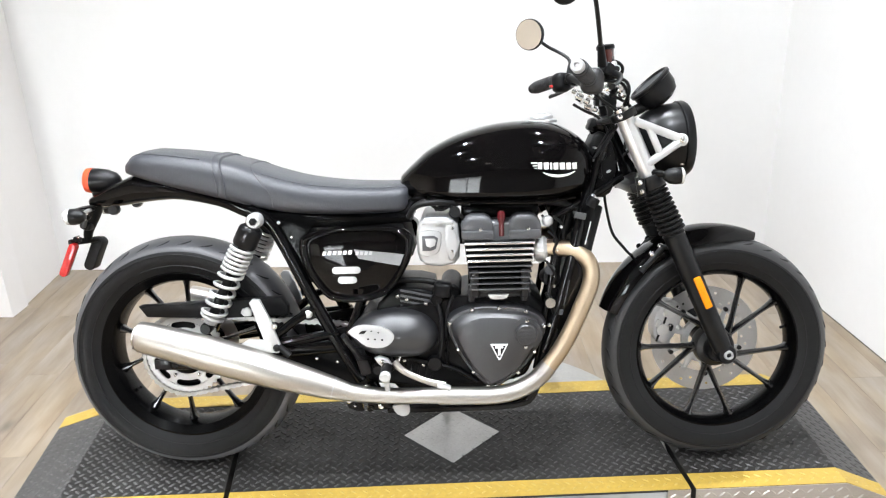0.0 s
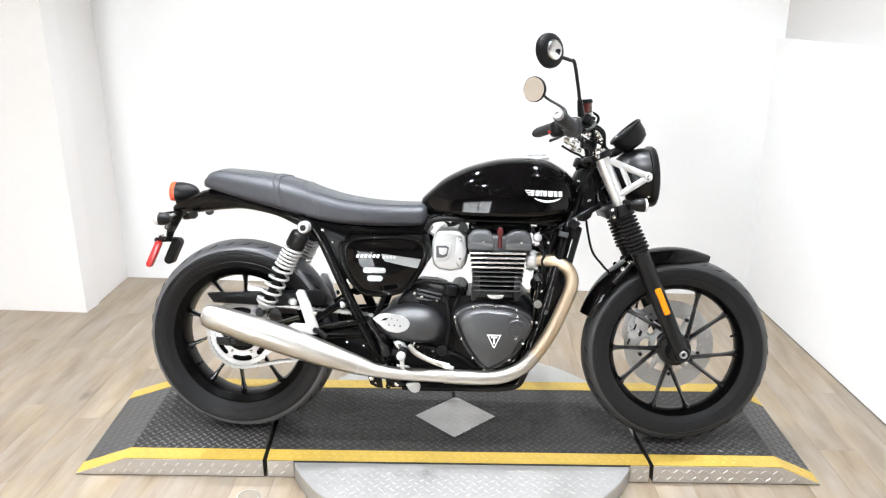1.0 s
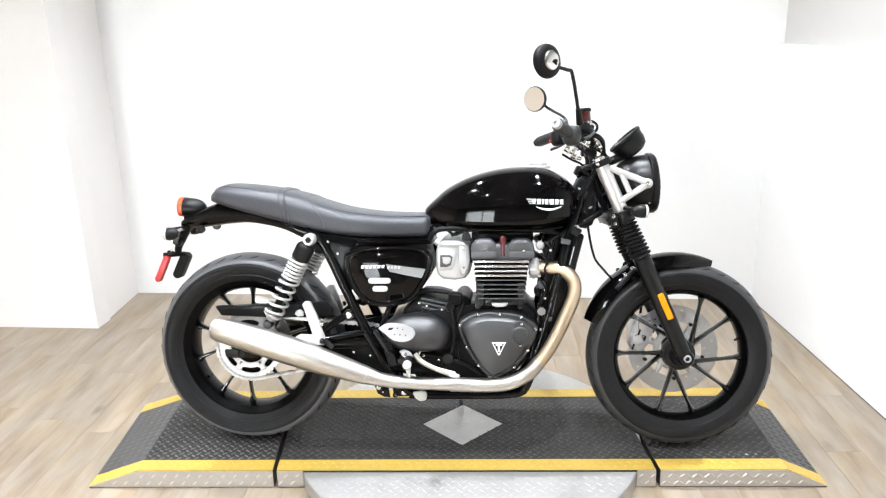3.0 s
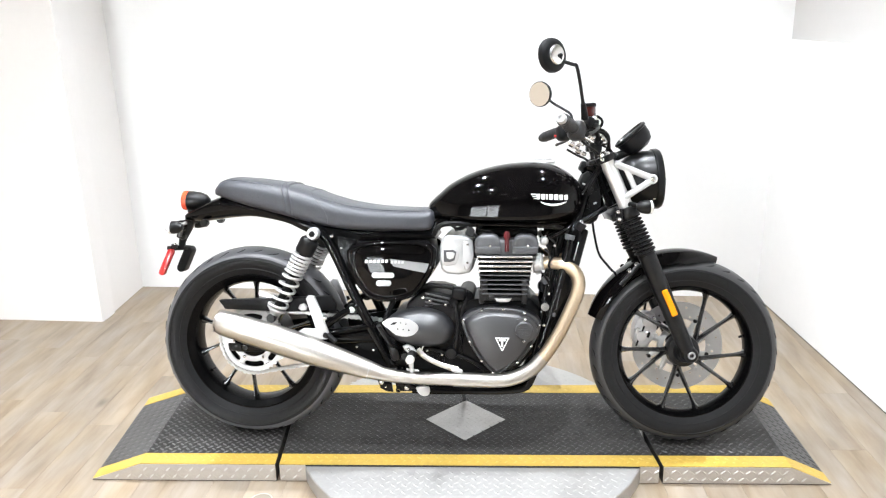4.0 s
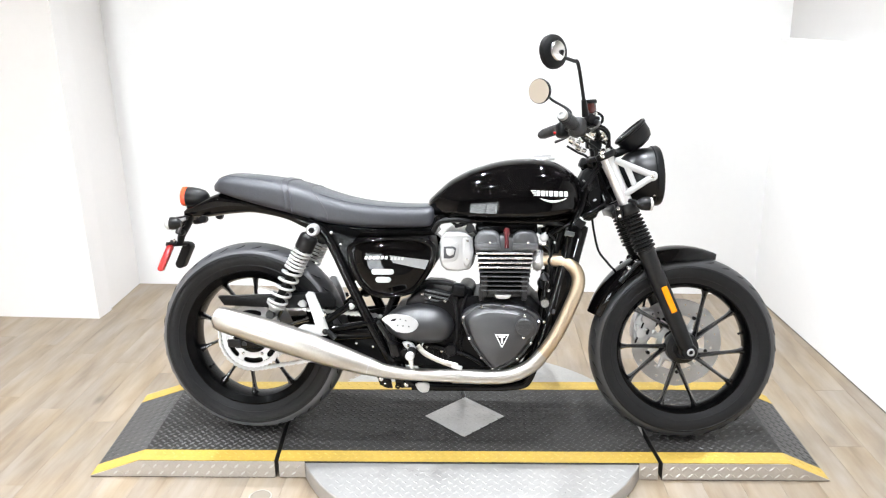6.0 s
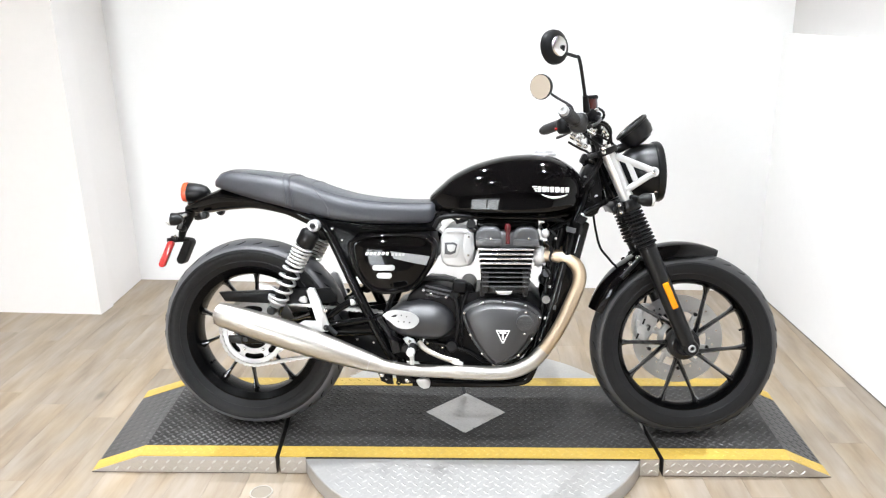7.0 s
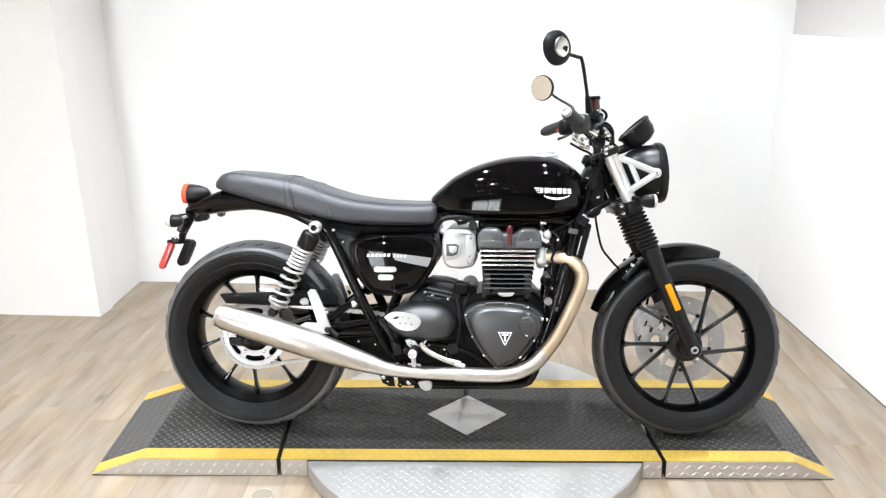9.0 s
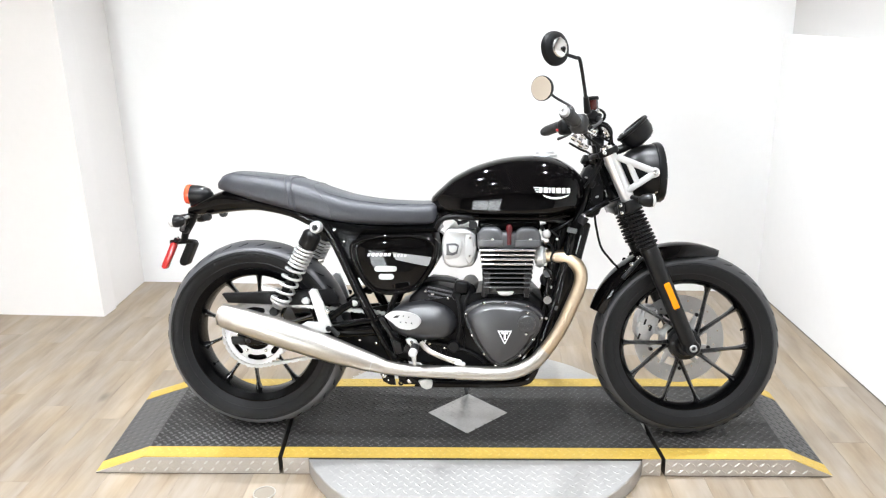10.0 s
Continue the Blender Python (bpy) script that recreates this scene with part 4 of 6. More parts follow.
# passenger footrest hanger, in bare alloy
for s in (-1, 1):
    y = s * 0.168
    hang = bp("footrest_hanger", prism([(0.222, 0.502), (0.232, 0.513), (0.250, 0.511), (0.268, 0.468), (0.297, 0.385), (0.290, 0.368), (0.268, 0.368), (0.252, 0.410)], y - 0.006, y + 0.006, 0.003), ALLOY, label="bare alloy passenger footrest hanger")
    bp("hanger_arm", tube([(0.275, y, 0.385), (0.215, y * 0.95, 0.383), (0.165, y * 0.9, 0.360)], [0.018, 0.020, 0.012], 12, flat=0.5), ALLOY, hang)
    bp("bolt", bolt((0.284, y + 0.006 * s, 0.440), 0.008, 0.006, (0, s, 0)), CHROME, hang)
    bp("bolt", bolt((0.286, y + 0.006 * s, 0.382), 0.009, 0.007, (0, s, 0)), SATIN, hang)
    bp("folded_peg", tube([(0.290, y, 0.385), (0.318, y * 1.02, 0.360)], 0.009, 10), PLASTIC, hang)

# engine
crank = bp("crankcase", prism([(0.475, 0.290), (0.52, 0.260), (0.70, 0.250), (0.90, 0.262), (0.955, 0.320), (0.985, 0.40), (0.978, 0.465), (0.945, 0.500), (0.80, 0.500), (0.68, 0.480), (0.60, 0.470), (0.50, 0.440), (0.462, 0.38)], -0.120, 0.120, 0.014, 3), CASING, label="black crankcase")
bp("gearbox_top", prism([(0.530, 0.430), (0.545, 0.478), (0.572, 0.503), (0.600, 0.519), (0.650, 0.517), (0.690, 0.506), (0.698, 0.44)], -0.112, 0.112, 0.010, 3), CASING, crank)
# Ribs are paler than the case: their lit edges are put into the colour.
for k in range(4):
    bp("rib", box((0.085, 0.006, 0.005), pose(0.646, -0.1135, 0.462 + 0.0140 * k, 0, 12, 0), 0.0012), COVERGREY, crank)
bp("starter_motor", lathe([(0, -0.09), (0.022, -0.09), (0.028, -0.084), (0.028, 0.09), (0, 0.09)], (0.735, -0.01, 0.495), segs=24), CASING, crank)
bp("sump", prism([(0.56, 0.262), (0.60, 0.215), (0.84, 0.213), (0.90, 0.262)], -0.085, 0.085, 0.010), CASING, crank)
CB = [(0.7332, 0.4351), (0.7911, 0.4689), (0.8595, 0.4715), (0.9276, 0.4612), (0.9724, 0.4233), (0.9479, 0.3549), (0.9051, 0.3005), (0.8473, 0.2645), (0.8273, 0.2660), (0.7910, 0.3042), (0.7529, 0.3650)]      # the bolts round its edge
CBM = (sum(x for x, z in CB) / len(CB), sum(z for x, z in CB) / len(CB))
CLM = [(CBM[0] + (x - CBM[0]) * 1.05, CBM[1] + (z - CBM[1]) * 1.05) for x, z in CB]
cc = bmesh.new()
loop = smooth_loop(CLM, 5)
mid = sum(loop, Vector()) / len(loop)
lv = []
for s, y in ((1.02, -0.118), (1.0, -0.152), (0.985, -0.158), (0.955, -0.160), (0.915, -0.160), (0.885, -0.166), (0.84, -0.179), (0.78, -0.1865), (0.68, -0.1900), (0.5, -0.1935), (0.25, -0.1955)):
    lv.append([cc.verts.new((mid.x + (q.x - mid.x) * s, y, mid.z + (q.z - mid.z) * s)) for q in loop])
ring_faces(cc, lv)
clutch = bp("clutch_cover", cc, COVERBLACK, label="satin black heart-shaped clutch cover with silver bolts", sharp=30)
for x, z in CB:
    bp("bolt", bolt((x, -0.160, z), 0.0055, 0.008), CHROME, clutch)
OC = (0.926, -0.1915, 0.412)
bp("oil_filler_cap", lathe([(0, -0.013), (0.024, -0.012), (0.0270, -0.009), (0.0280, 0.0), (0.0400, 0.002), (0.0415, 0.016), (0, 0.012)], OC, segs=36), COVERBLACK, clutch)
for x, z in ((OC[0] + 0.002, OC[2] + 0.034), (OC[0] - 0.002, OC[2] - 0.034)):
    bp("bolt", bolt((x, OC[1] + 0.001, z), 0.005, 0.007), CHROME, clutch)
for k in range(4):
    bp("cap_rib", box((0.042 - 0.006 * abs(k - 1.5), 0.004, 0.0035), pose(OC[0], OC[1] - 0.0118, OC[2] - 0.0115 + 0.0077 * k), 0.0008), COVERBLACK, clutch)
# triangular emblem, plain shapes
tri = lambda r, y0, y1: prism([(0.857 + r * 0.95, 0.374 + r * 0.62), (0.857 - r * 0.95, 0.374 + r * 0.62), (0.857 - 0.10 * r, 0.374 - r * 1.15), (0.857 + 0.10 * r, 0.374 - r * 1.15)], y0, y1, 0.0)
emb = bp("emblem", tri(0.0235, -0.1985, -0.192), WHITE, clutch, "white triangular emblem")
bp("emblem_field", tri(0.0175, -0.1995, -0.197), SATIN, emb)
bp("emblem_bar", box((0.021, 0.0015, 0.0055), pose(0.857, -0.2000, 0.381)), WHITE, emb)
bp("emblem_bar", box((0.0065, 0.0015, 0.019), pose(0.857, -0.2000, 0.369)), WHITE, emb)
# oval generator cover
GC = [(0.470, 0.410), (0.505, 0.447), (0.555, 0.463), (0.610, 0.467), (0.668, 0.449), (0.700, 0.410), (0.695, 0.368), (0.665, 0.345), (0.610, 0.339), (0.545, 0.345), (0.497, 0.366)]
bp("sprocket_cover", dome(GC, -0.125, -0.196, 7, 5, 2.1, 0.02), COVERBLACK, label="satin black oval engine side cover")
HG = [(0.482, 0.437), (0.490, 0.446), (0.503, 0.453), (0.525, 0.456), (0.570, 0.449), (0.596, 0.430), (0.588, 0.408), (0.560, 0.397), (0.524, 0.403), (0.505, 0.420)]
heel = bp("heel_guard", prism(HG, -0.236, -0.229, 0.003, 2, round_out=5), ALLOY, label="silver perforated heel guard")
for x, z, w in ((0.532, 0.421, 0.0045), (0.549, 0.420, 0.0045), (0.567, 0.418, 0.005), (0.541, 0.441, 0.004), (0.558, 0.437, 0.004)):
    bp("hole", lathe([(0, -0.238), (w / 2, -0.238), (w / 2, -0.2365), (0, -0.2365)], (x, 0, z), segs=14), SATIN, heel)
bp("slot", prism([(0.507, 0.434), (0.517, 0.442), (0.530, 0.443), (0.523, 0.435)], -0.2375, -0.2355), SATIN, heel)
bp("guard_stay", tube([(0.47, -0.232, 0.43), (0.50, -0.19, 0.36), (0.52, -0.14, 0.335)], 0.008, 10), SATIN, heel)
for x, z in ((0.610, 0.325), (0.598, 0.500), (0.672, 0.478), (0.660, 0.312), (0.705, 0.462), (0.717, 0.392), (0.622, 0.490)):
    bp("bolt", bolt((x, -0.121, z), 0.0058, 0.008), CHROME, crank)
# cylinders and head
cyl = bp("cylinder_block", box((0.155, 0.26, 0.150), pose(0.860, 0, 0.570, 0, -1, 0), 0.03, segs=4), RIM, label="black finned cylinder block")
for k in range(9):
    z = 0.5215 + 0.0148 * k
    w = 0.150 + 0.0036 * k
    polished = k >= 5
    bp("fin", box((w, 0.322, 0.0058 if polished else 0.0050), pose(0.864, 0, z), 0.0024, segs=3), SATIN if polished else BARREL, cyl)
    # The lower fins' grey strip is an edge highlight done in colour.
    if not polished:
        bp("fin_edge", box((w * 0.97, 0.003, 0.0036), pose(0.864, -0.1612, z), 0.001), COVERGREY, cyl)
    else:
        bp("fin_edge", box((w * 0.985, 0.004, 0.0068), pose(0.864, -0.1618, z), 0.0015), POLISHED, cyl, "polished fin edge")
for x in (0.800, 0.926):
    bp("barrel_post", box((0.020, 0.012, 0.075), pose(x, -0.152, 0.535), 0.005, segs=3), BARREL, cyl)
head = bp("cylinder_head", box((0.190, 0.285, 0.06), pose(0.865, 0, 0.664), 0.012, segs=3), COVERGREY, label="graphite grey twin cam cover")
for x in (0.8095, 0.9285):
    sec = [(x - 0.040, 0.648), (x - 0.042, 0.678), (x - 0.039, 0.691), (x - 0.029, 0.703), (x - 0.016, 0.709), (x + 0.017, 0.709), (x + 0.029, 0.703), (x + 0.039, 0.691), (x + 0.042, 0.678), (x + 0.040, 0.648)]
    bp("cam_cover", prism(sec, -0.150, 0.150, 0.014, 4), COVERGREY, head)
    bp("cover_ledge", box((0.080, 0.010, 0.022), pose(x, -0.152, 0.660), 0.003), COVERGREY, head)
    bp("bolt", bolt((x + 0.008, -0.154, 0.674), 0.005, 0.006), CHROME, head)
# Added panel that keeps the space between head and tank black.
bp("head_shroud", box((0.200, 0.215, 0.034), pose(0.868, 0.010, 0.7120), 0.008, segs=3), RIM, head, "black filler panel added over the head")
bp("plug_well", box((0.040, 0.20, 0.05), pose(0.865, -0.02, 0.672), 0.004), PLASTIC, head)
bp("plug_cap", tube([(0.870, -0.140, 0.655), (0.870, -0.138, 0.690), (0.870, -0.136, 0.700), (0.870, -0.134, 0.712), (0.870, -0.133, 0.718)], [0.0075, 0.0075, 0.0110, 0.0100, 0.006], 16), REDCAP, head, "dark red plug cap")
bp("barrel_flange", box((0.135, 0.29, 0.024), pose(0.858, 0, 0.508), 0.006), BARREL, cyl)
bp("maker_plate", prism([(0.832, 0.507), (0.886, 0.507), (0.880, 0.497), (0.870, 0.494), (0.848, 0.494), (0.838, 0.497)], -0.158, -0.144, 0.002), ALLOY, cyl)
for x in (0.79, 0.925):
    bp("barrel_stud", box((0.016, 0.02, 0.045), pose(x, -0.145, 0.510), 0.004), BARREL, cyl)
bp("head_bolt", lathe([(0, -0.02), (0.013, -0.02), (0.016, -0.014), (0.016, 0.0), (0, 0.0)], (0.992, -0.125, 0.478), segs=20), CHROME, crank)
for pts, r in (([(0.700, -0.128, 0.490), (0.712, -0.138, 0.430), (0.708, -0.135, 0.36), (0.69, -0.12, 0.30)], 0.006), ([(0.742, -0.125, 0.500), (0.727, -0.132, 0.455), (0.722, -0.132, 0.39)], 0.005),
               ([(0.60, -0.118, 0.335), (0.66, -0.128, 0.322), (0.74, -0.125, 0.300), (0.80, -0.12, 0.262)], 0.006), ([(0.985, -0.118, 0.50), (1.005, -0.125, 0.44), (1.000, -0.12, 0.36), (0.975, -0.115, 0.29)], 0.007)):
    bp("engine_hose", tube(pts, r, 8, curve=4), PLASTIC, crank)
bp("speed_sensor", lathe([(0, -0.018), (0.017, -0.018), (0.020, -0.012), (0.020, 0.012), (0, 0.012)], (0.690, -0.122, 0.318), segs=20), SATIN, crank)
bp("oil_pipe_union", lathe([(0, -0.012), (0.015, -0.012), (0.018, -0.008), (0.018, 0.01), (0, 0.01)], (0.700, -0.122, 0.488), segs=6), CASING, crank)
bp("starter_cover", box((0.046, 0.05, 0.040), pose(0.716, -0.118, 0.515, 0, 8, 0), 0.010, segs=3), CASING, crank)
bp("vent_hose", tube([(0.545, -0.09, 0.500), (0.590, -0.10, 0.532), (0.650, -0.10, 0.536), (0.705, -0.10, 0.526), (0.745, -0.09, 0.500)], 0.008, 10, curve=4), PLASTIC, crank)
for k in range(5):
    bp("case_rib", box((0.006, 0.012, 0.030), pose(0.610 + 0.018 * k, -0.122, 0.300 - 0.002 * k, 0, 10, 0), 0.002), CASING, crank)
for k in range(4):
    bp("case_web", box((0.006, 0.012, 0.036), pose(0.722 + 0.002 * k, -0.122, 0.330 + 0.030 * k, 0, -8, 0), 0.002), CASING, crank)
for x, z in ((0.990, 0.415), (0.945, 0.272)):
    bp("bolt", bolt((x, -0.125, z), 0.006, 0.008), CHROME, crank)
bp("thermostat_housing", lathe([(0, -0.03), (0.018, -0.03), (0.022, -0.022), (0.022, 0.02), (0, 0.02)], (0.995, -0.09, 0.535), (0.2, -1, 0.1), 20), SATIN, crank)
bp("hose_clip", lathe([(0.0135, -0.005), (0.0155, -0.004), (0.0155, 0.004), (0.0135, 0.005)], (1.003, -0.10, 0.515), (0.15, 0, 1), 20, loop=True), CHROME, crank)
for k in range(3):
    bp("wire", tube([(0.975 + 0.010 * k, -0.10, 0.700 - 0.01 * k), (1.005, -0.115 - 0.006 * k, 0.655), (0.998 + 0.008 * k, -0.118, 0.600), (1.004, -0.110, 0.555 - 0.02 * k)], 0.0032, 6, curve=4), PLASTIC, crank)
for pts, r in (([(0.640, -0.085, 0.722), (0.675, -0.105, 0.745), (0.715, -0.112, 0.722), (0.750, -0.105, 0.735), (0.790, -0.09, 0.728)], 0.0048), ([(0.735, -0.10, 0.742), (0.752, -0.115, 0.718), (0.772, -0.11, 0.700), (0.780, -0.10, 0.670)], 0.0055),
               ([(0.700, -0.06, 0.715), (0.78, -0.07, 0.742), (0.87, -0.08, 0.732), (0.95, -0.085, 0.738)], 0.006)):
    bp("fuel_hose", tube(pts, r, 8, curve=4), PLASTIC, crank)
bp("sensor_plug", lathe([(0, -0.012), (0.012, -0.012), (0.014, -0.008), (0.014, 0.010), (0, 0.010)], (0.752, -0.112, 0.714), (0.2, -1, 0.3), 16), SATIN, crank)
# throttle body cover
thr = bp("throttle_body_cover", prism([(0.662, 0.692), (0.676, 0.703), (0.722, 0.704), (0.746, 0.698), (0.760, 0.684), (0.764, 0.640), (0.762, 0.598), (0.750, 0.582), (0.715, 0.575), (0.676, 0.579), (0.660, 0.592), (0.654, 0.614), (0.654, 0.668)], -0.125, 0.125, 0.010, 3), ALLOY, label="silver cast throttle body cover")
bp("cover_step", prism([(0.730, 0.686), (0.752, 0.678), (0.756, 0.640), (0.753, 0.602), (0.736, 0.594), (0.728, 0.640)], -0.131, -0.122, 0.004, 3, round_out=2), ALLOY, thr)
# No cavity: a dark plate draws the recess's shadow, a pale one its lit part.
bp("recess", prism([(0.662, 0.668), (0.706, 0.669), (0.718, 0.659), (0.710, 0.616), (0.690, 0.608), (0.662, 0.610)], -0.130, -0.124, 0.003, 2, round_out=2), ALLOY, thr)
bp("recess_field", prism([(0.668, 0.657), (0.699, 0.658), (0.709, 0.651), (0.703, 0.624), (0.688, 0.618), (0.668, 0.619)], -0.1312, -0.1285, 0.001), COVERGREY, thr)
bp("recess_web", prism([(0.676, 0.651), (0.697, 0.651), (0.704, 0.647), (0.700, 0.632), (0.688, 0.627), (0.678, 0.632)], -0.1325, -0.1305, 0.001), ALLOY, thr)
bp("housing_lip", prism([(0.668, 0.686), (0.672, 0.698), (0.722, 0.700), (0.748, 0.692), (0.750, 0.687), (0.720, 0.692), (0.680, 0.691)], -0.131, -0.118, 0.002), ALLOY, thr)
for x, z in ((0.745, 0.676), (0.744, 0.617)):
    bp("bolt", bolt((x, -0.131, z), 0.004, 0.004), CHROME, thr)
bp("inlet_rubber", tube([(0.755, -0.07, 0.655), (0.80, -0.07, 0.652)], 0.030, 20), PLASTIC, thr)
bp("inlet_rubber", tube([(0.755, 0.07, 0.655), (0.80, 0.07, 0.652)], 0.030, 20), PLASTIC, thr)
bp("breather_hose", tube([(0.635, -0.12, 0.705), (0.655, -0.135, 0.735), (0.70, -0.125, 0.742), (0.76, -0.10, 0.735)], 0.008, 10, curve=4), PLASTIC, thr)

# side panels
SPO = [(0.352, 0.654), (0.371, 0.668), (0.394, 0.676), (0.445, 0.684), (0.504, 0.686), (0.56, 0.686), (0.608, 0.681), (0.636, 0.668), (0.646, 0.648), (0.637, 0.600), (0.614, 0.556), (0.576, 0.509), (0.529, 0.491), (0.482, 0.486), (0.442, 0.490), (0.414, 0.502), (0.379, 0.546), (0.355, 0.602)]
for s in (-1, 1):
    loop = smooth_loop(SPO, 4)
    mid = sum(loop, Vector()) / len(loop)
    sb = bmesh.new()
    lv = [[sb.verts.new((mid.x + (q.x - mid.x) * k, s * y, mid.z + (q.z - mid.z) * k)) for q in loop]
          for k, y in ((0.97, 0.095), (1.0, 0.120), (0.99, 0.132), (0.955, 0.139), (0.915, 0.141), (0.875, 0.138), (0.845, 0.128), (0.80, 0.1285), (0.70, 0.133), (0.55, 0.1365), (0.25, 0.1385))]
    ring_faces(sb, lv)
    sp = bp("side_panel", sb, GLOSS, label="gloss black side panel with silver stripe", sharp=50)
    y = s * 0.1390
    bp("stripe", prism([(0.493, 0.629), (0.621, 0.613), (0.609, 0.584), (0.565, 0.592), (0.504, 0.605)], min(y, y - s * 0.003), max(y, y - s * 0.003)), STRIPE_GREY, sp, "silver stripe")
    for k in range(6):      # the lettering is a row of slanting blocks
        x, z = 0.4135 + 0.0132 * k, 0.6135 + 0.0002 * k
        bp("mark", prism([(x - 0.002, z + 0.002), (x + 0.0070, z + 0.0018), (x + 0.0098, z + 0.0118), (x + 0.0008, z + 0.0120)], min(s * 0.1385, s * 0.1405), max(s * 0.1385, s * 0.1405)), WHITE, sp)
    for k in range(4):
        x = 0.4965 + 0.0115 * k
        bp("mark", prism([(x, 0.6145), (x + 0.0075, 0.6138), (x + 0.0098, 0.6228), (x + 0.0023, 0.6235)], min(s * 0.1385, s * 0.1408), max(s * 0.1385, s * 0.1408)), STRIPE_PALE, sp)
    for x, z, w in ((0.471, 0.575, 0.074), (0.4725, 0.549, 0.050)):
        bp("slot", prism([(x + dx * 0.5 * (w - 0.018) + 0.009 * math.cos(a), z + 0.009 * math.sin(a)) for dx, a in [(1, radians(q)) for q in range(-90, 91, 20)] + [(-1, radians(q)) for q in range(90, 271, 20)]], min(s * 0.128, s * 0.1405), max(s * 0.128, s * 0.1405), 0.001), SILVERPAINT, sp)
bp("airbox", prism([(0.36, 0.690), (0.62, 0.690), (0.64, 0.600), (0.56, 0.520), (0.45, 0.520), (0.37, 0.60)], -0.098, 0.098, 0.012), PLASTIC)
bp("undertray", prism([(0.19, 0.745), (0.40, 0.712), (0.63, 0.712), (0.64, 0.690), (0.36, 0.680), (0.22, 0.705)], -0.105, 0.105, 0.008), RIM)
bp("battery_tray", prism([(0.30, 0.690), (0.40, 0.690), (0.42, 0.56), (0.37, 0.56)], -0.07, 0.07, 0.006), PLASTIC)

# radiator and hoses
rad = bp("radiator", box((0.036, 0.225, 0.36), pose(1.058, 0, 0.545, 0, 14, 0), 0.006), PLASTIC, label="black radiator with fine fins")
for s in (-1, 1):
    bp("end_tank", box((0.052, 0.022, 0.375), pose(1.058, s * 0.113, 0.545, 0, 14, 0), 0.008), FRAMEBLACK, rad)
    bp("filler_neck", tube([(1.095, s * 0.113, 0.72), (1.108, s * 0.113, 0.742)], 0.016, 16), SATIN, rad)
for k in range(24):
    bp("core_fin", box((0.003, 0.20, 0.006), pose(1.077 + 0.0035 * (k - 11.5), 0, 0.545 + 0.014 * (k - 11.5), 0, 14, 0)), SATIN, rad)
bp("coolant_hose", tube([(1.045, -0.09, 0.715), (1.015, -0.10, 0.60), (0.998, -0.10, 0.48), (0.965, -0.105, 0.33)], 0.013, 12, curve=4), PLASTIC)
bp("coolant_hose", tube([(1.075, -0.10, 0.71), (1.02, -0.09, 0.73), (0.96, -0.08, 0.735), (0.92, -0.06, 0.74)], 0.010, 12, curve=4), PLASTIC)
side = bp("radiator_shroud", prism([(1.012, 0.400), (1.050, 0.392), (1.108, 0.700), (1.100, 0.728), (1.072, 0.722), (1.060, 0.640)], -0.128, -0.118, 0.003), FRAMEBLACK, rad, "gloss black radiator side cover")
# Pale strips stand for bright reflections along the glossy radiator side.
for x, z, w, h, turn, m in ((1.068, 0.700, 0.030, 0.016, 12, COVERGREY), (1.088, 0.655, 0.0030, 0.060, 14, ALLOY), (1.034, 0.500, 0.0025, 0.070, 12, COVERGREY), (1.020, 0.450, 0.010, 0.014, 12, COVERGREY)):
    bp("edge_trim", box((w, 0.004, h), pose(x, -0.131, z, 0, turn, 0), 0.001), m, side)
sens = bp("coolant_sensor", lathe([(0, -0.016), (0.010, -0.016), (0.013, -0.010), (0.013, 0.012), (0, 0.012)], (0.992, -0.118, 0.560), (0.1, -1, 0.2), 16), COVERGREY, label="small sensor with wires")
# Small chrome pieces added as glints among the wires.
for x, z, r in ((0.985, 0.590, 0.0050), (1.004, 0.545, 0.0035), (1.010, 0.612, 0.003), (1.020, 0.672, 0.004), (0.975, 0.345, 0.0045)):
    bp("clip", lathe([(0, -0.006), (r, -0.006), (r * 1.2, 0.0), (r, 0.006), (0, 0.006)], (x, -0.126, z), (0.2, -1, 0.1), 10), CHROME, sens)
for pts in ([(0.980, -0.120, 0.588), (0.994, -0.132, 0.570), (1.006, -0.130, 0.545), (0.996, -0.125, 0.520)], [(0.990, -0.118, 0.660), (1.010, -0.130, 0.640), (1.002, -0.130, 0.610), (1.014, -0.125, 0.590)], [(1.000, -0.122, 0.700), (1.022, -0.128, 0.680), (1.028, -0.125, 0.640)]):
    bp("wire", tube(pts, 0.0036, 6, curve=4), PLASTIC, sens)
bp("horn", lathe([(0, -0.02), (0.034, -0.02), (0.038, -0.012), (0.038, 0.0), (0.02, 0.018), (0, 0.02)], (1.035, -0.06, 0.675), (0.5, -0.8, 0.0), 24), SATIN)

# fuel tank
TK = [(0.610, 0.764, 0.798, 0.030, 0.45), (0.618, 0.752, 0.808, 0.055, 0.42), (0.648, 0.744, 0.836, 0.082, 0.36), (0.690, 0.738, 0.870, 0.102, 0.25), (0.765, 0.736, 0.906, 0.119, 0.18),
      (0.860, 0.734, 0.930, 0.132, 0.16), (0.957, 0.733, 0.936, 0.139, 0.18), (1.020, 0.734, 0.926, 0.136, 0.25), (1.070, 0.740, 0.900, 0.122, 0.38), (1.098, 0.754, 0.873, 0.098, 0.44), (1.112, 0.773, 0.846, 0.062, 0.5), (1.116, 0.790, 0.828, 0.030, 0.5)]
tb = loft(smooth_stations(TK, 5), 72, 2.7)
tank = bp("fuel_tank", tb, GLOSS, label="gloss black teardrop fuel tank", sharp=60)
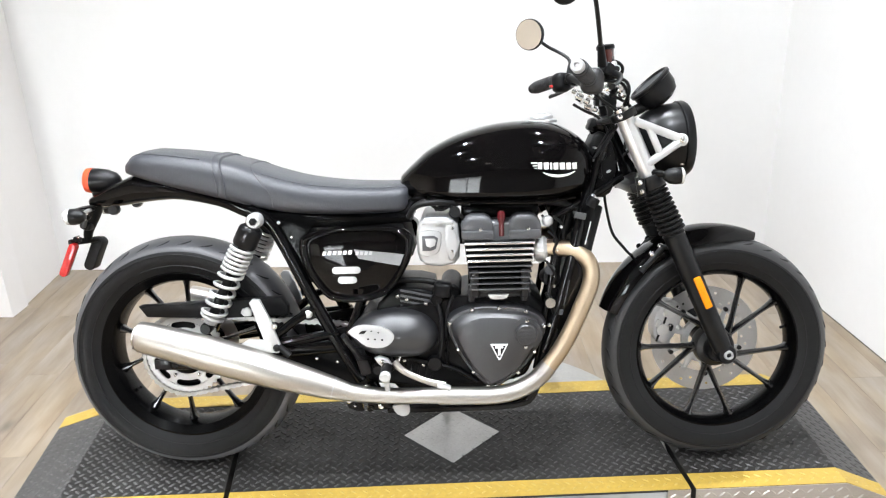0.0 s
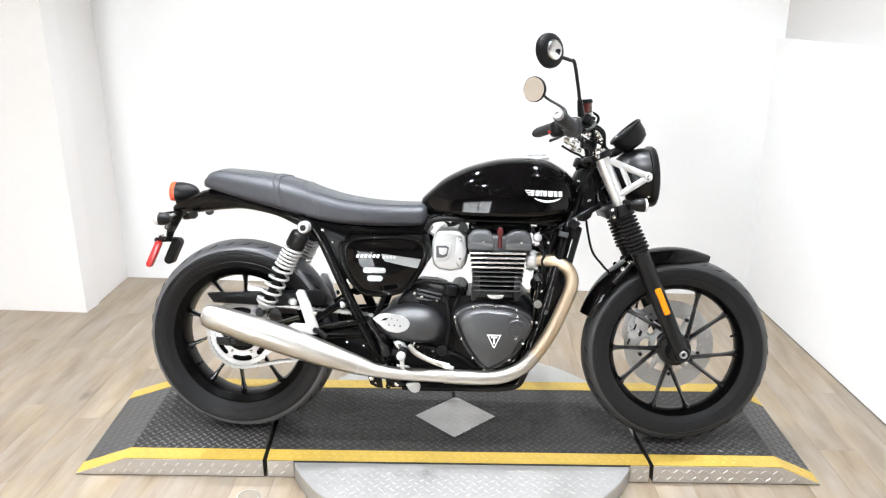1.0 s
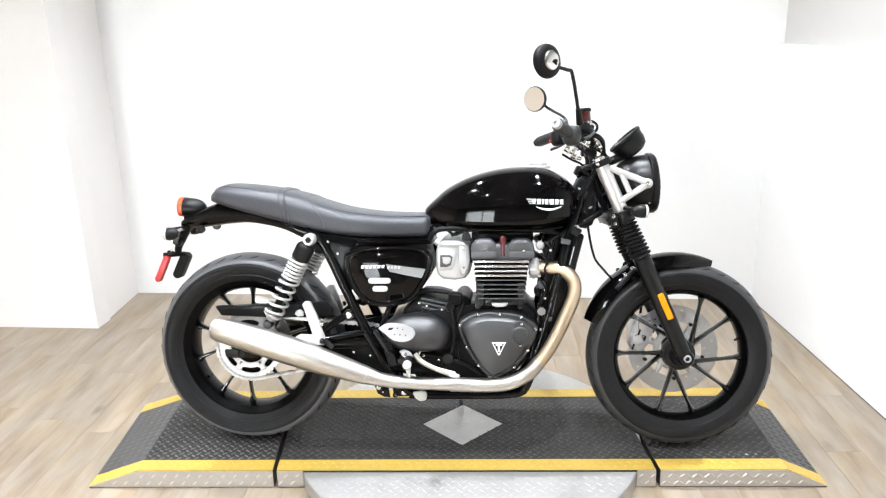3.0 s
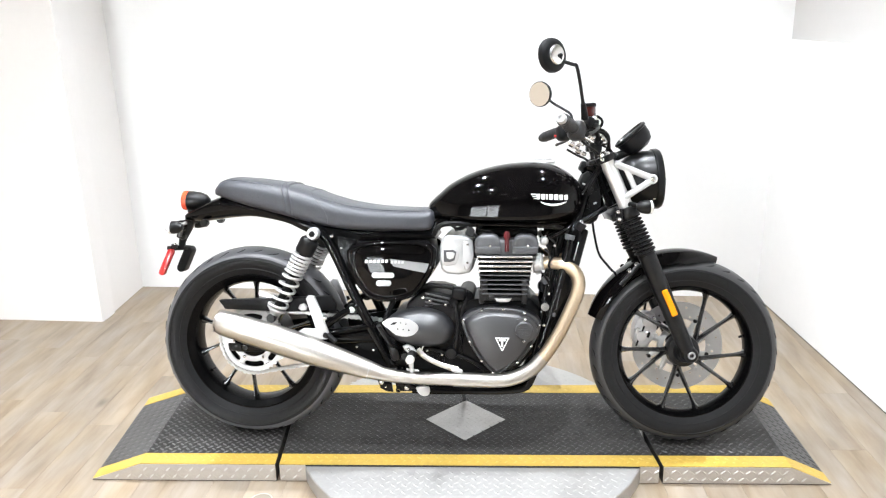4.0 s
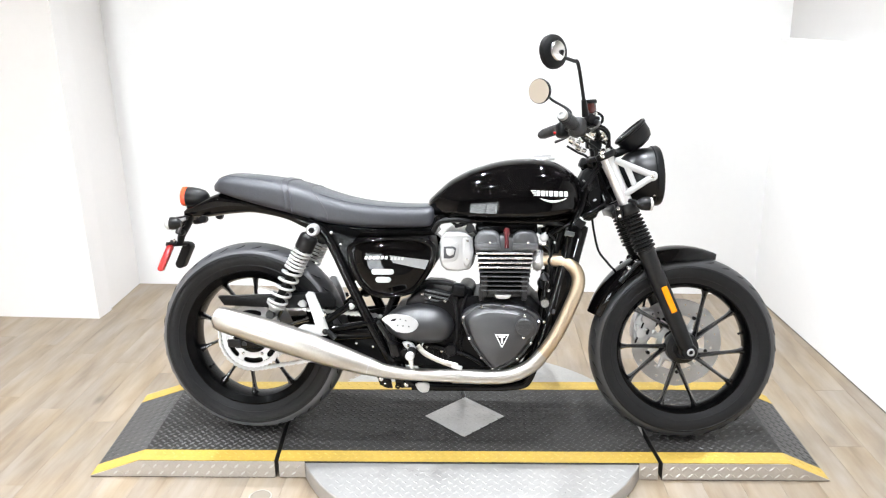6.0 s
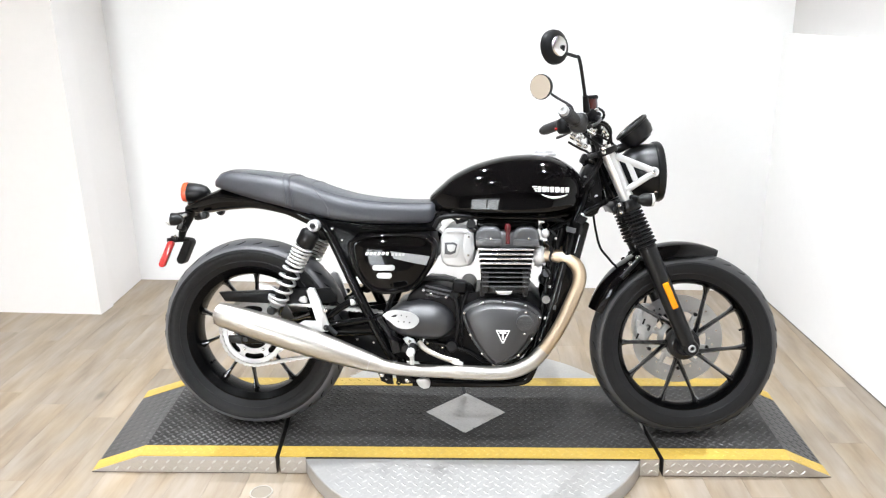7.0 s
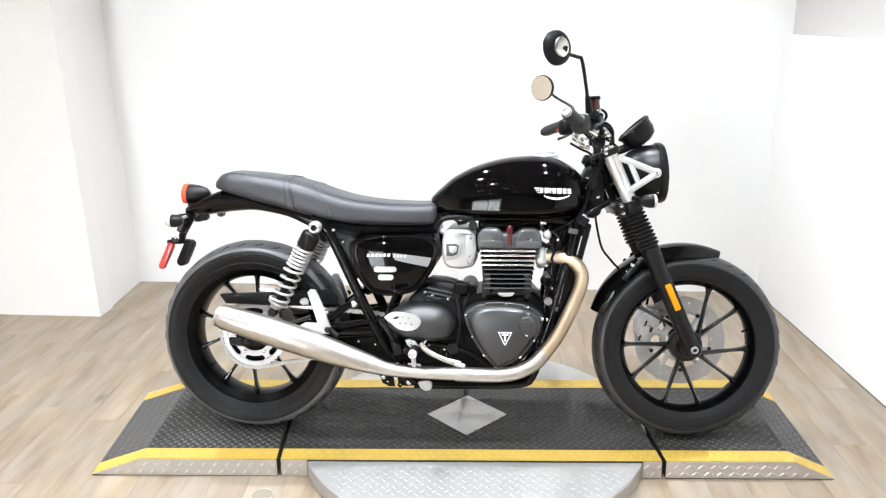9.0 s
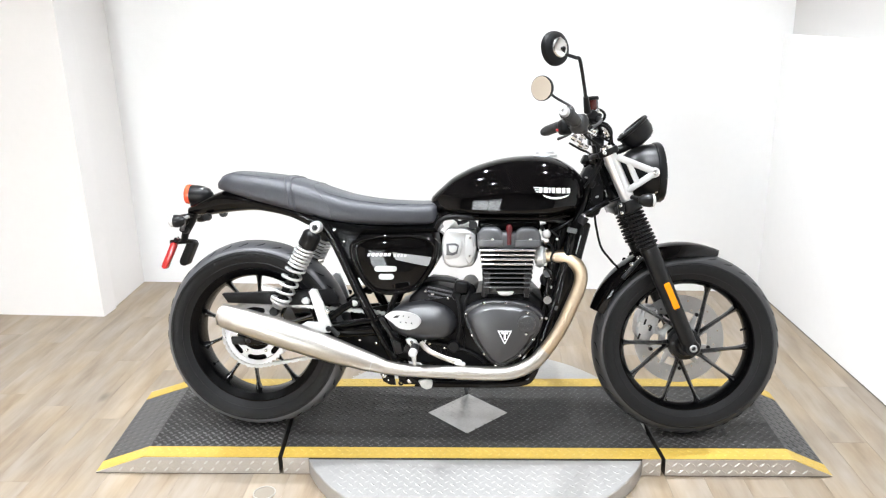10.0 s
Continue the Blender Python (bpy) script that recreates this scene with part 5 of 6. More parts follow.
bp("tank_seam", tube([(0.64, -0.084, 0.748), (0.76, -0.108, 0.739), (0.87, -0.122, 0.737), (0.98, -0.128, 0.737), (1.06, -0.112, 0.745)], 0.004, 8, curve=4), GLOSS, tank)
cap = bp("fuel_cap", lathe([(0.0, 0.013), (0.018, 0.0128), (0.026, 0.0115), (0.030, 0.008), (0.031, 0.001), (0, 0.001)], (0.985, 0, 0.9390), (-0.03, 0, 1), 40), ALLOY, tank, "polished round fuel cap")
bp("cap_ring", lathe([(0.032, -0.010), (0.040, -0.010), (0.041, -0.004), (0.039, -0.0015), (0.032, -0.001)], (0.985, 0, 0.9390), (-0.03, 0, 1), 40, loop=True), ALLOY, cap)
bp("cap_latch", box((0.026, 0.010, 0.004), pose(0.985, 0, 0.9535), 0.0015), ALLOY, cap)
# emblem on the tank: plain white blocks over an arc
def on_tank(x, z):
    """Half width of the tank's side at a point."""
    st = smooth_stations(TK, 4)
    a = min(st, key=lambda q: abs(q[0] - x))
    zc = a[1] + (a[2] - a[1]) * a[4]
    h = (a[2] - zc) if z > zc else (zc - a[1])
    t = min(1.0, abs(z - zc) / max(h, 1e-4))
    return a[3] * (1 - t ** 2.7) ** (1 / 2.7)


for s in (-1, 1):
    first = None
    for x, z, w, h in ((0.9535, 0.8355, 0.016, 0.0032), (0.9555, 0.829, 0.012, 0.0032), (0.9575, 0.8225, 0.008, 0.0032), (0.968, 0.8281, 0.011, 0.0165), (0.9835, 0.8275, 0.0125, 0.0165), (0.9955, 0.8271, 0.0055, 0.0165), (1.0075, 0.8267, 0.0115, 0.0165), (1.0235, 0.8261, 0.0135, 0.0165), (1.0395, 0.8255, 0.0115, 0.0165), (1.0545, 0.825, 0.0125, 0.0165)):
        yw = on_tank(x, z)
        slope = math.degrees(math.atan2(on_tank(x + 0.012, z) - on_tank(x - 0.012, z), 0.024))
        tilt = math.degrees(math.atan2(on_tank(x, z + 0.01) - on_tank(x, z - 0.01), 0.02))
        b = bp("emblem", box((w, 0.0024, h), pose(x, s * (yw + 0.0004), z, -s * tilt, 0, s * slope), 0.0006), WHITE, tank, "white blocks of the tank emblem")
    arc = [(0.975 + 0.009 * k, 0.812 - 0.010 * math.sin(math.pi * k / 9) ** 0.8) for k in range(10)]
    bp("emblem_arc", tube([(x, s * (on_tank(x, z) + 0.0008), z) for x, z in arc], [0.001, 0.0022, 0.003, 0.0034, 0.0036, 0.0036, 0.0034, 0.003, 0.0022, 0.001], 8, curve=2), WHITE, tank)

# seat
ST = [(-0.108, 0.832, 0.852, 0.056, 0.5), (-0.100, 0.828, 0.862, 0.082, 0.45), (-0.078, 0.822, 0.880, 0.103, 0.4), (-0.055, 0.815, 0.889, 0.112, 0.36), (-0.030, 0.807, 0.889, 0.116, 0.35), (0.04, 0.787, 0.883, 0.122, 0.34), (0.125, 0.765, 0.871, 0.127, 0.34),
      (0.20, 0.745, 0.854, 0.130, 0.34), (0.28, 0.726, 0.826, 0.131, 0.36), (0.36, 0.715, 0.804, 0.130, 0.38), (0.46, 0.710, 0.790, 0.123, 0.40), (0.56, 0.708, 0.785, 0.112, 0.42), (0.615, 0.710, 0.785, 0.104, 0.44), (0.632, 0.720, 0.778, 0.086, 0.5)]
seat = bp("seat", loft(smooth_stations(ST, 4), 48, 3.5), LEATHER, label="long black vinyl dual seat with a strap across", sharp=60)


def seat_hoop(x, r, dx=0.0, grow=0.001):
    st = smooth_stations(ST, 4)
    pts = []
    for k in range(33):
        a = radians(-20 + 220 * k / 32)
        sa, ca = math.sin(a), math.cos(a)
        xx = x + dx * (1 - max(sa, 0))
        q = min(st, key=lambda v: abs(v[0] - xx))
        i = st.index(q)
        o = st[min(i + 1, len(st) - 1)] if xx > q[0] else st[max(i - 1, 0)]
        t = abs(xx - q[0]) / max(abs(o[0] - q[0]), 1e-6)
        q = [u + (v - u) * min(t, 1) for u, v in zip(q, o)]
        zc = q[1] + (q[2] - q[1]) * q[4]
        yy = math.copysign(abs(ca) ** (2 / 3.5), ca) * (q[3] + grow)
        hh = math.copysign(abs(sa) ** (2 / 3.5), sa)
        pts.append((xx, yy, zc + hh * ((q[2] - zc + grow) if hh > 0 else (zc - q[1] + grow))))
    return tube(pts, r, 8)


def strap(x0, x1, dx):
    """A flat band across the seat, with rolled edges."""
    st = smooth_stations(ST, 4)
    b = bmesh.new()
    rings = []
    for k in range(41):
        a = radians(-22 + 224 * k / 40)
        sa, ca = math.sin(a), math.cos(a)
        ring = []
        for t, g in ((0, 0.0), (0, 0.003), (0.06, 0.0045), (0.14, 0.0045), (0.2, 0.003), (0.5, 0.0026), (0.8, 0.003), (0.86, 0.0045), (0.94, 0.0045), (1, 0.003), (1, 0.0)):
            xx = x0 + (x1 - x0) * t + dx * (1 - max(sa, 0))
            i = max(k2 for k2, v in enumerate(st) if v[0] <= xx)
            u = (xx - st[i][0]) / (st[i + 1][0] - st[i][0])
            q = [m + (n - m) * u for m, n in zip(st[i], st[i + 1])]
            zc = q[1] + (q[2] - q[1]) * q[4]
            hh = math.copysign(abs(sa) ** (2 / 3.5), sa)
            ring.append(b.verts.new((xx, math.copysign(abs(ca) ** (2 / 3.5), ca) * (q[3] + g), zc + hh * ((q[2] - zc + g) if hh > 0 else (zc - q[1] + g)))))
        rings.append(ring)
    return ring_faces(b, rings)


bp("strap", strap(0.128, 0.152, 0.022), LEATHER, seat, "grab strap", sharp=50)
bp("seat_seam", seat_hoop(0.222, 0.0014, 0.068, 0.0004), SEAM, seat, "stitched seam")
def edge_line(share, r, x0, x1, s):
    pts = []
    for q in smooth_stations(ST, 4):
        if x0 < q[0] < x1:
            zc = q[1] + (q[2] - q[1]) * q[4]
            pts.append((q[0], s * (q[3] * (1 - share ** 3.5) ** (1 / 3.5) + 0.0006), zc + (q[2] - zc) * share))
    return tube(pts, r, 6)


for s in (-1, 1):
    bp("piping", edge_line(0.86, 0.0018, 0.24, 0.63, s), SEAM, seat)
    bp("piping", edge_line(0.86, 0.0018, -0.09, 0.115, s), SEAM, seat)

# rear mudguard, tail lamp, plate carrier and indicators
RF = [(-0.232, 0.748, 0.760, 0.026, 0.5), (-0.222, 0.745, 0.770, 0.048, 0.5), (-0.190, 0.741, 0.786, 0.062, 0.5), (-0.150, 0.741, 0.806, 0.070, 0.5), (-0.095, 0.748, 0.826, 0.078, 0.5), (-0.040, 0.754, 0.822, 0.086, 0.5), (0.033, 0.756, 0.812, 0.096, 0.5), (0.138, 0.736, 0.786, 0.106, 0.5), (0.205, 0.706, 0.765, 0.110, 0.5), (0.26, 0.690, 0.745, 0.105, 0.5)]
fen = bp("rear_mudguard", loft(smooth_stations(RF, 4), 32, 3.0), GLOSS, label="gloss black rear mudguard", sharp=60)
TLX = Vector((-1, 0, 0.06)).normalized()
tail = bp("tail_lamp", lathe([(0, -0.056), (0.013, -0.053), (0.024, -0.041), (0.031, -0.020), (0.0335, 0.004), (0.0335, 0.022), (0, 0.022)], (-0.207, 0, 0.809), TLX, 32), SATIN, label="black bullet tail lamp with a red lens")
bp("lens", lathe([(0.0335, 0.020), (0.0345, 0.026), (0.033, 0.036), (0.022, 0.041), (0, 0.042)], (-0.207, 0, 0.809), TLX, 32), REDLENS, tail, "red lens")
bp("lamp_stalk", box((0.05, 0.03, 0.02), pose(-0.205, 0, 0.776), 0.005), SATIN, tail)
plate = bp("plate_carrier", tube([(-0.222, 0, 0.752), (-0.236, 0, 0.715), (-0.256, 0, 0.675), (-0.262, 0, 0.648)], [0.017, 0.015, 0.012, 0.010], 14, curve=4, flat=1.5), PLASTIC, label="black number plate carrier")
bp("carrier_bracket", box((0.060, 0.075, 0.005), pose(-0.238, -0.03, 0.742, 0, -8, 0), 0.002), PLASTIC, plate)
bp("plate_lamp", box((0.030, 0.042, 0.024), pose(-0.252, -0.01, 0.690, 0, 25, 0), 0.008, segs=3), SATIN, plate)
# Small pieces added to give the carrier its jumble of bright highlights.
for x, y, z, w, h, turn, m in ((-0.226, -0.062, 0.734, 0.028, 0.010, -25, ALLOY), (-0.246, -0.040, 0.700, 0.010, 0.026, 20, COVERGREY), (-0.270, -0.040, 0.656, 0.020, 0.014, 10, SATIN), (-0.232, -0.045, 0.716, 0.012, 0.012, 35, PLASTIC)):
    bp("clip", box((w, 0.014, h), pose(x, y, z, 0, turn, 0), 0.003), m, plate)
for x, z in ((-0.262, 0.664), (-0.236, 0.712)):
    bp("screw", bolt((x, -0.050, z), 0.004, 0.004), CHROME, plate)
bp("plate_arm", tube([(-0.290, -0.045, 0.648), (-0.262, 0.0, 0.646), (-0.255, 0.05, 0.640)], 0.009, 10, curve=3), PLASTIC, plate)


def lozenge(x0, z0, x1, z1, w, y0, y1):
    """A plate with round ends between two points."""
    d = Vector((x1 - x0, 0, z1 - z0)).normalized()
    a0 = math.atan2(d.z, d.x)
    pts = [(x1 + w * math.cos(a0 + radians(q)), z1 + w * math.sin(a0 + radians(q))) for q in range(-80, 81, 20)]
    pts += [(x0 + w * math.cos(a0 + radians(q)), z0 + w * math.sin(a0 + radians(q))) for q in range(100, 261, 20)]
    return prism(pts, y0, y1, 0.003)


bp("plate_back", lozenge(-0.255, 0.630, -0.283, 0.570, 0.0155, 0.030, 0.072), PLASTIC, plate)
bp("rear_reflector", lozenge(-0.279, 0.637, -0.312, 0.567, 0.0105, -0.060, -0.038), RED, plate, "red rear reflector")
for s in (-1, 1):
    ind = bp("rear_indicator", lathe([(0, -0.030), (0.010, -0.028), (0.019, -0.016), (0.022, 0.0), (0.0215, 0.008), (0, 0.008)], (-0.240, s * 0.100, 0.726), (-1, 0, 0), 24), SATIN, label="small black bullet indicator with clear lens")
    bp("lens", lathe([(0.0215, 0.007), (0.0205, 0.018), (0.013, 0.026), (0, 0.028)], (-0.240, s * 0.100, 0.726), (-1, 0, 0), 24), CLEAR, ind)
    bp("stalk", tube([(-0.240, s * 0.09, 0.728), (-0.225, s * 0.01, 0.738)], 0.007, 10), SATIN, ind)
    bp("grab_stud", lathe([(0, -0.012), (0.012, -0.012), (0.014, 0), (0.012, 0.012), (0, 0.012)], (-0.145, s * 0.072, 0.738), (0, 1, 0), 16), SATIN, fen)

# footrest and brake pedal
peg = bp("footrest", tube([(0.568, -0.155, 0.328), (0.571, -0.245, 0.326)], 0.0135, 16), PLASTIC, label="rider footrest with rubber and alloy end")
bp("peg_end", lathe([(0, -0.012), (0.010, -0.012), (0.014, -0.008), (0.014, 0.004), (0, 0.004)], (0.571, -0.246, 0.326), segs=18), ALLOY, peg)
bp("peg_bracket", prism([(0.540, 0.365), (0.572, 0.362), (0.590, 0.315), (0.560, 0.300), (0.540, 0.325)], -0.170, -0.135, 0.005), CASING, peg)
bp("peg_clevis", prism([(0.538, 0.352), (0.552, 0.358), (0.572, 0.350), (0.582, 0.334), (0.570, 0.322), (0.556, 0.330), (0.546, 0.338)], -0.186, -0.168, 0.005, 3), ALLOY, peg)
bp("pivot_pin", bolt((0.5585, -0.187, 0.345), 0.005, 0.006), CHROME, peg)
bp("return_spring", lathe([(0.0045, -0.010), (0.0065, -0.006), (0.0045, -0.002), (0.0065, 0.002), (0.0045, 0.006), (0.0065, 0.010), (0.0045, 0.012)], (0.600, -0.160, 0.345), (0.4, 0, 1), 14), CHROME, peg)
bp("peg_feeler", tube([(0.572, -0.238, 0.318), (0.575, -0.240, 0.284)], [0.0085, 0.006], 10), ALLOY, peg)
ped = bp("brake_pedal", tube([(0.590, -0.205, 0.350), (0.615, -0.208, 0.325), (0.665, -0.212, 0.302), (0.718, -0.214, 0.287)], [0.0095, 0.0085, 0.008, 0.010], 12, curve=4, flat=0.7), BRUSHED, label="polished brake pedal lever")
bp("toe_pad", box((0.036, 0.022, 0.012), pose(0.716, -0.218, 0.286, 0, 14, 0), 0.005), ALLOY, ped)
bp("pivot", lathe([(0, -0.014), (0.012, -0.014), (0.014, 0.02), (0, 0.02)], (0.545, -0.165, 0.318), segs=18), SATIN, ped)
mcyl = bp("rear_master_cylinder", box((0.030, 0.028, 0.075), pose(0.505, -0.150, 0.335, 0, -14, 0), 0.006), SATIN)
for x, z in ((0.512, 0.268),):
    bp("bolt", bolt((x, -0.165, z), 0.008, 0.008), CHROME, mcyl)
br = bp("stand_bracket", prism([(0.440, 0.222), (0.452, 0.230), (0.486, 0.226), (0.494, 0.178), (0.474, 0.179), (0.452, 0.190)], -0.114, -0.100, 0.003), FRAMEBLACK, label="black bracket plate with bolts")
for x, z, r in ((0.456, 0.212, 0.0085), (0.471, 0.197, 0.004)):
    bp("bolt", bolt((x, -0.115, z), r, 0.006), CHROME, br)
bp("hook_plate", prism([(0.500, 0.216), (0.520, 0.212), (0.562, 0.213), (0.572, 0.183), (0.524, 0.180), (0.512, 0.190), (0.506, 0.186)], -0.112, -0.098, 0.003), FRAMEBLACK, br)
bp("bolt", bolt((0.541, -0.113, 0.195), 0.0095, 0.007), CHROME, br)
bp("hook_eye", lathe([(0.004, -0.004), (0.009, -0.004), (0.009, 0.004), (0.004, 0.004)], (0.512, -0.112, 0.187), segs=16, loop=True), FRAMEBLACK, br)
bp("lug_plate", prism([(0.574, 0.204), (0.612, 0.208), (0.620, 0.195), (0.615, 0.178), (0.598, 0.174), (0.585, 0.182)], -0.140, -0.128, 0.004, 2, round_out=3), ALLOY, br)
bp("linkage_tube", tube([(0.56, -0.125, 0.188), (0.72, -0.118, 0.186), (0.84, -0.112, 0.186)], 0.009, 10), FRAMEBLACK, br)
# side stand reaches the deck on the left
stand = bp("side_stand", tube([(0.66, 0.12, 0.23), (0.70, 0.21, 0.10), (0.722, 0.285, -0.040)], [0.010, 0.0085, 0.0075], 12), COVERGREY, label="dark grey side stand, swung out")
bp("stand_foot", box((0.055, 0.035, 0.006), pose(0.724, 0.290, -0.0490, 10, 0, 0), 0.002), FRAMEBLACK, stand)

# ---- front end, turning with the bars ----
FA = Vector((1.448 - 1.173, 0, 0.317 - 0.947)).normalized()      # down the fork
TOP = Vector((1.173, 0, 0.947))
for s in (-1, 1):
    y = s * 0.098
    o = TOP + Vector((0, y, 0))
    leg = bp("fork_leg", lathe([(0, 0.318), (0.024, 0.318), (0.0275, 0.324), (0.0275, 0.350), (0.0265, 0.56), (0.025, 0.66), (0.021, 0.690), (0, 0.692)], o, FA, 28), SATIN, label="satin black fork leg", steer=True)
    lug = o + FA * 0.688
    bp("axle_lug", lathe([(0, -0.024), (0.022, -0.024), (0.026, -0.018), (0.026, 0.020), (0, 0.020)], lug + Vector((0.002, -s * 0.004, 0.0)), segs=28), SATIN, leg, steer=True)
    bp("axle_nut", lathe([(0.0075, -0.007), (0.0108, -0.007), (0.0122, 0.0), (0.0122, 0.01), (0.0075, 0.01)], lug + Vector((0.003, s * 0.022, 0.001)), segs=20, loop=True), ALLOY, leg, steer=True)
    prof = [(0.020, 0.188)]
    n = 11
    for k in range(n):
        h = 0.192 + 0.0128 * k
        w = 0.030 + 0.0045 * k / n
        prof += [(w, h), (w + 0.001, h + 0.004), (w - 0.008, h + 0.0075), (w - 0.008, h + 0.0105)]
    prof += [(0.030, 0.336), (0.020, 0.338)]
    bp("gaiter", lathe(prof, o, FA, 32), PLASTIC, leg, "ribbed rubber fork gaiter", steer=True)
    bp("stanchion_cover", lathe([(0, 0.004), (0.0210, 0.004), (0.0220, 0.010), (0.0220, 0.176), (0.0210, 0.182), (0, 0.182)], o, FA, 28), SILVERFORK, leg, "silver upper fork shroud", steer=True)
    bp("fork_cap", lathe([(0, -0.020), (0.014, -0.020), (0.020, -0.014), (0.022, 0.0), (0.022, 0.006), (0, 0.006)], o, FA, 24), CHROME, leg, steer=True)
    q0, q1 = o + FA * 0.455 + Vector((0.004, s * 0.029, 0)), o + FA * 0.545 + Vector((0.004, s * 0.029, 0))
    dd = q1 - q0
    mid = (q0 + q1) / 2
    rot = pose(mid.x, mid.y, mid.z, 0, -math.degrees(math.atan2(FA.x, -FA.z)), 0)
    if s < 0:
        bp("reflector", box((0.020, 0.009, dd.length), rot, 0.0044, segs=4), AMBER, leg, "amber side reflector", steer=True)
    # headlight stay: a light alloy triangle
    st = bmesh.new()
    bars = [((1.200, 0.928), (1.318, 0.880), 0.0105), ((1.318, 0.876), (1.232, 0.820), 0.0105), ((1.236, 0.912), (1.266, 0.844), 0.0090)]
    for (x0, z0), (x1, z1), r in bars:
        tube([(x0, s * 0.112, z0), (x1, s * 0.112, z1)], r, 10, st, flat=0.8)
    lathe([(0, -0.006), (0.012, -0.006), (0.016, -0.003), (0.016, 0.006), (0, 0.006)], (1.318, s * 0.112, 0.878), segs=20, bm=st)
    stay = bp("headlight_stay", st, SILVERPAINT, label="triangular silver headlamp bracket", steer=True)
    bp("bolt", bolt((1.318, s * 0.118, 0.878), 0.0075, 0.006, (0, s, 0)), CHROME, stay, steer=True)
    fi = bp("front_indicator", lathe([(0, -0.032), (0.010, -0.030), (0.019, -0.016), (0.0215, 0.0), (0.021, 0.010), (0, 0.010)], (1.292, s * 0.155, 0.793), (1, 0, 0), 24), SATIN, label="small black bullet indicator with clear lens", steer=True)
    bp("lens", lathe([(0.021, 0.009), (0.0205, 0.016), (0.012, 0.021), (0, 0.022)], (1.292, s * 0.155, 0.793), (1, 0, 0), 24), CLEAR, fi, steer=True)
    bp("stalk", tube([(1.280, s * 0.145, 0.794), (1.240, s * 0.105, 0.800)], [0.007, 0.010], 10), SATIN, fi, steer=True)
for h, t, nm in ((0.004, 0.010, "top_yoke"), (0.186, 0.017, "bottom_yoke")):
    y0 = TOP + FA * h
    bm = bmesh.new()
    for s in (-1, 1):
        lathe([(0.020, -t), (0.031, -t), (0.033, -t + 0.003), (0.033, t - 0.003), (0.031, t), (0.020, t)], y0 + Vector((0, s * 0.098, 0)), FA, 28, bm)
    mm = Matrix.LocRotScale(y0 + Vector((-0.022, 0, -0.010)), Vector((FA.x * (0.55 if nm == "top_yoke" else 1.0), 0, FA.z)).to_track_quat("Z", "Y"), None)
    box((0.19, 0.062, t * 1.5), mm, 0.006, bm)
    yk = bp(nm, bm, SATIN, steer=True)
    for s in (-1, 1):
        for x, z in ([(y0.x - 0.016, y0.z - 0.004)] if nm == "top_yoke" else [(1.2098, 0.7762), (1.2147, 0.7533)]):
            bp("pinch_bolt", bolt((x, s * 0.130, z), 0.0065, 0.008, (0, s, 0)), CHROME, yk, steer=True)
    if nm == "bottom_yoke":
        for s in (-1, 1):
            bp("pinch_lug", prism([(1.200, 0.790), (1.222, 0.786), (1.228, 0.742), (1.208, 0.740)], s * 0.122 - 0.008, s * 0.122 + 0.008, 0.004), SATIN, yk, steer=True)

# headlamp
HX = Vector((1, 0, 0.05)).normalized()
HC = (1.319, 0, 0.876)
hl = bp("headlamp", lathe([(0, -0.102), (0.026, -0.099), (0.052, -0.086), (0.074, -0.062), (0.087, -0.034), (0.0925, -0.006), (0.0935, 0.022), (0, 0.022)], HC, HX, 48), SATIN, label="round satin black headlamp", steer=True)
bp("bezel", lathe([(0.0935, 0.020), (0.098, 0.022), (0.0985, 0.036), (0.094, 0.044), (0.086, 0.046), (0.084, 0.040)], HC, HX, 48, loop=True), SATIN, hl, "black bezel ring", steer=True)
bp("lens", lathe([(0.085, 0.040), (0.075, 0.048), (0.050, 0.056), (0.025, 0.060), (0, 0.061)], HC, HX, 48), glass_material("headlamp_glass", (0.95, 0.95, 0.95)), hl, "clear lens", steer=True)
bp("reflector_bowl", lathe([(0.084, 0.036), (0.070, 0.028), (0, 0.0245)], HC, HX, 48), CHROME, hl, steer=True)
bp("badge_screw", bolt((1.335, -0.066, 0.820), 0.008, 0.005), CHROME, hl, steer=True)
# instrument
GX = Vector((-0.66, 0, 0.75)).normalized()
GCEN = Vector((1.284, 0, 1.002))
ga = bp("speedometer", lathe([(0, -0.034), (0.030, -0.033), (0.046, -0.024), (0.054, -0.006), (0.0565, 0.018), (0.0565, 0.024), (0, 0.024)], GCEN, GX, 40), SATIN, label="single round black speedometer pod", steer=True)
bp("bezel", lathe([(0.0565, 0.020), (0.060, 0.022), (0.060, 0.029), (0.055, 0.032), (0.051, 0.026)], GCEN, GX, 40, loop=True), SATIN, ga, steer=True)
bp("dial", lathe([(0.051, 0.0255), (0, 0.0255)], GCEN, GX, 40), DIAL, ga, steer=True)
bp("bracket", tube([GCEN - GX * 0.02, (1.235, 0, 0.955), (1.20, 0, 0.945)], 0.014, 12, curve=3), SATIN, ga, steer=True)
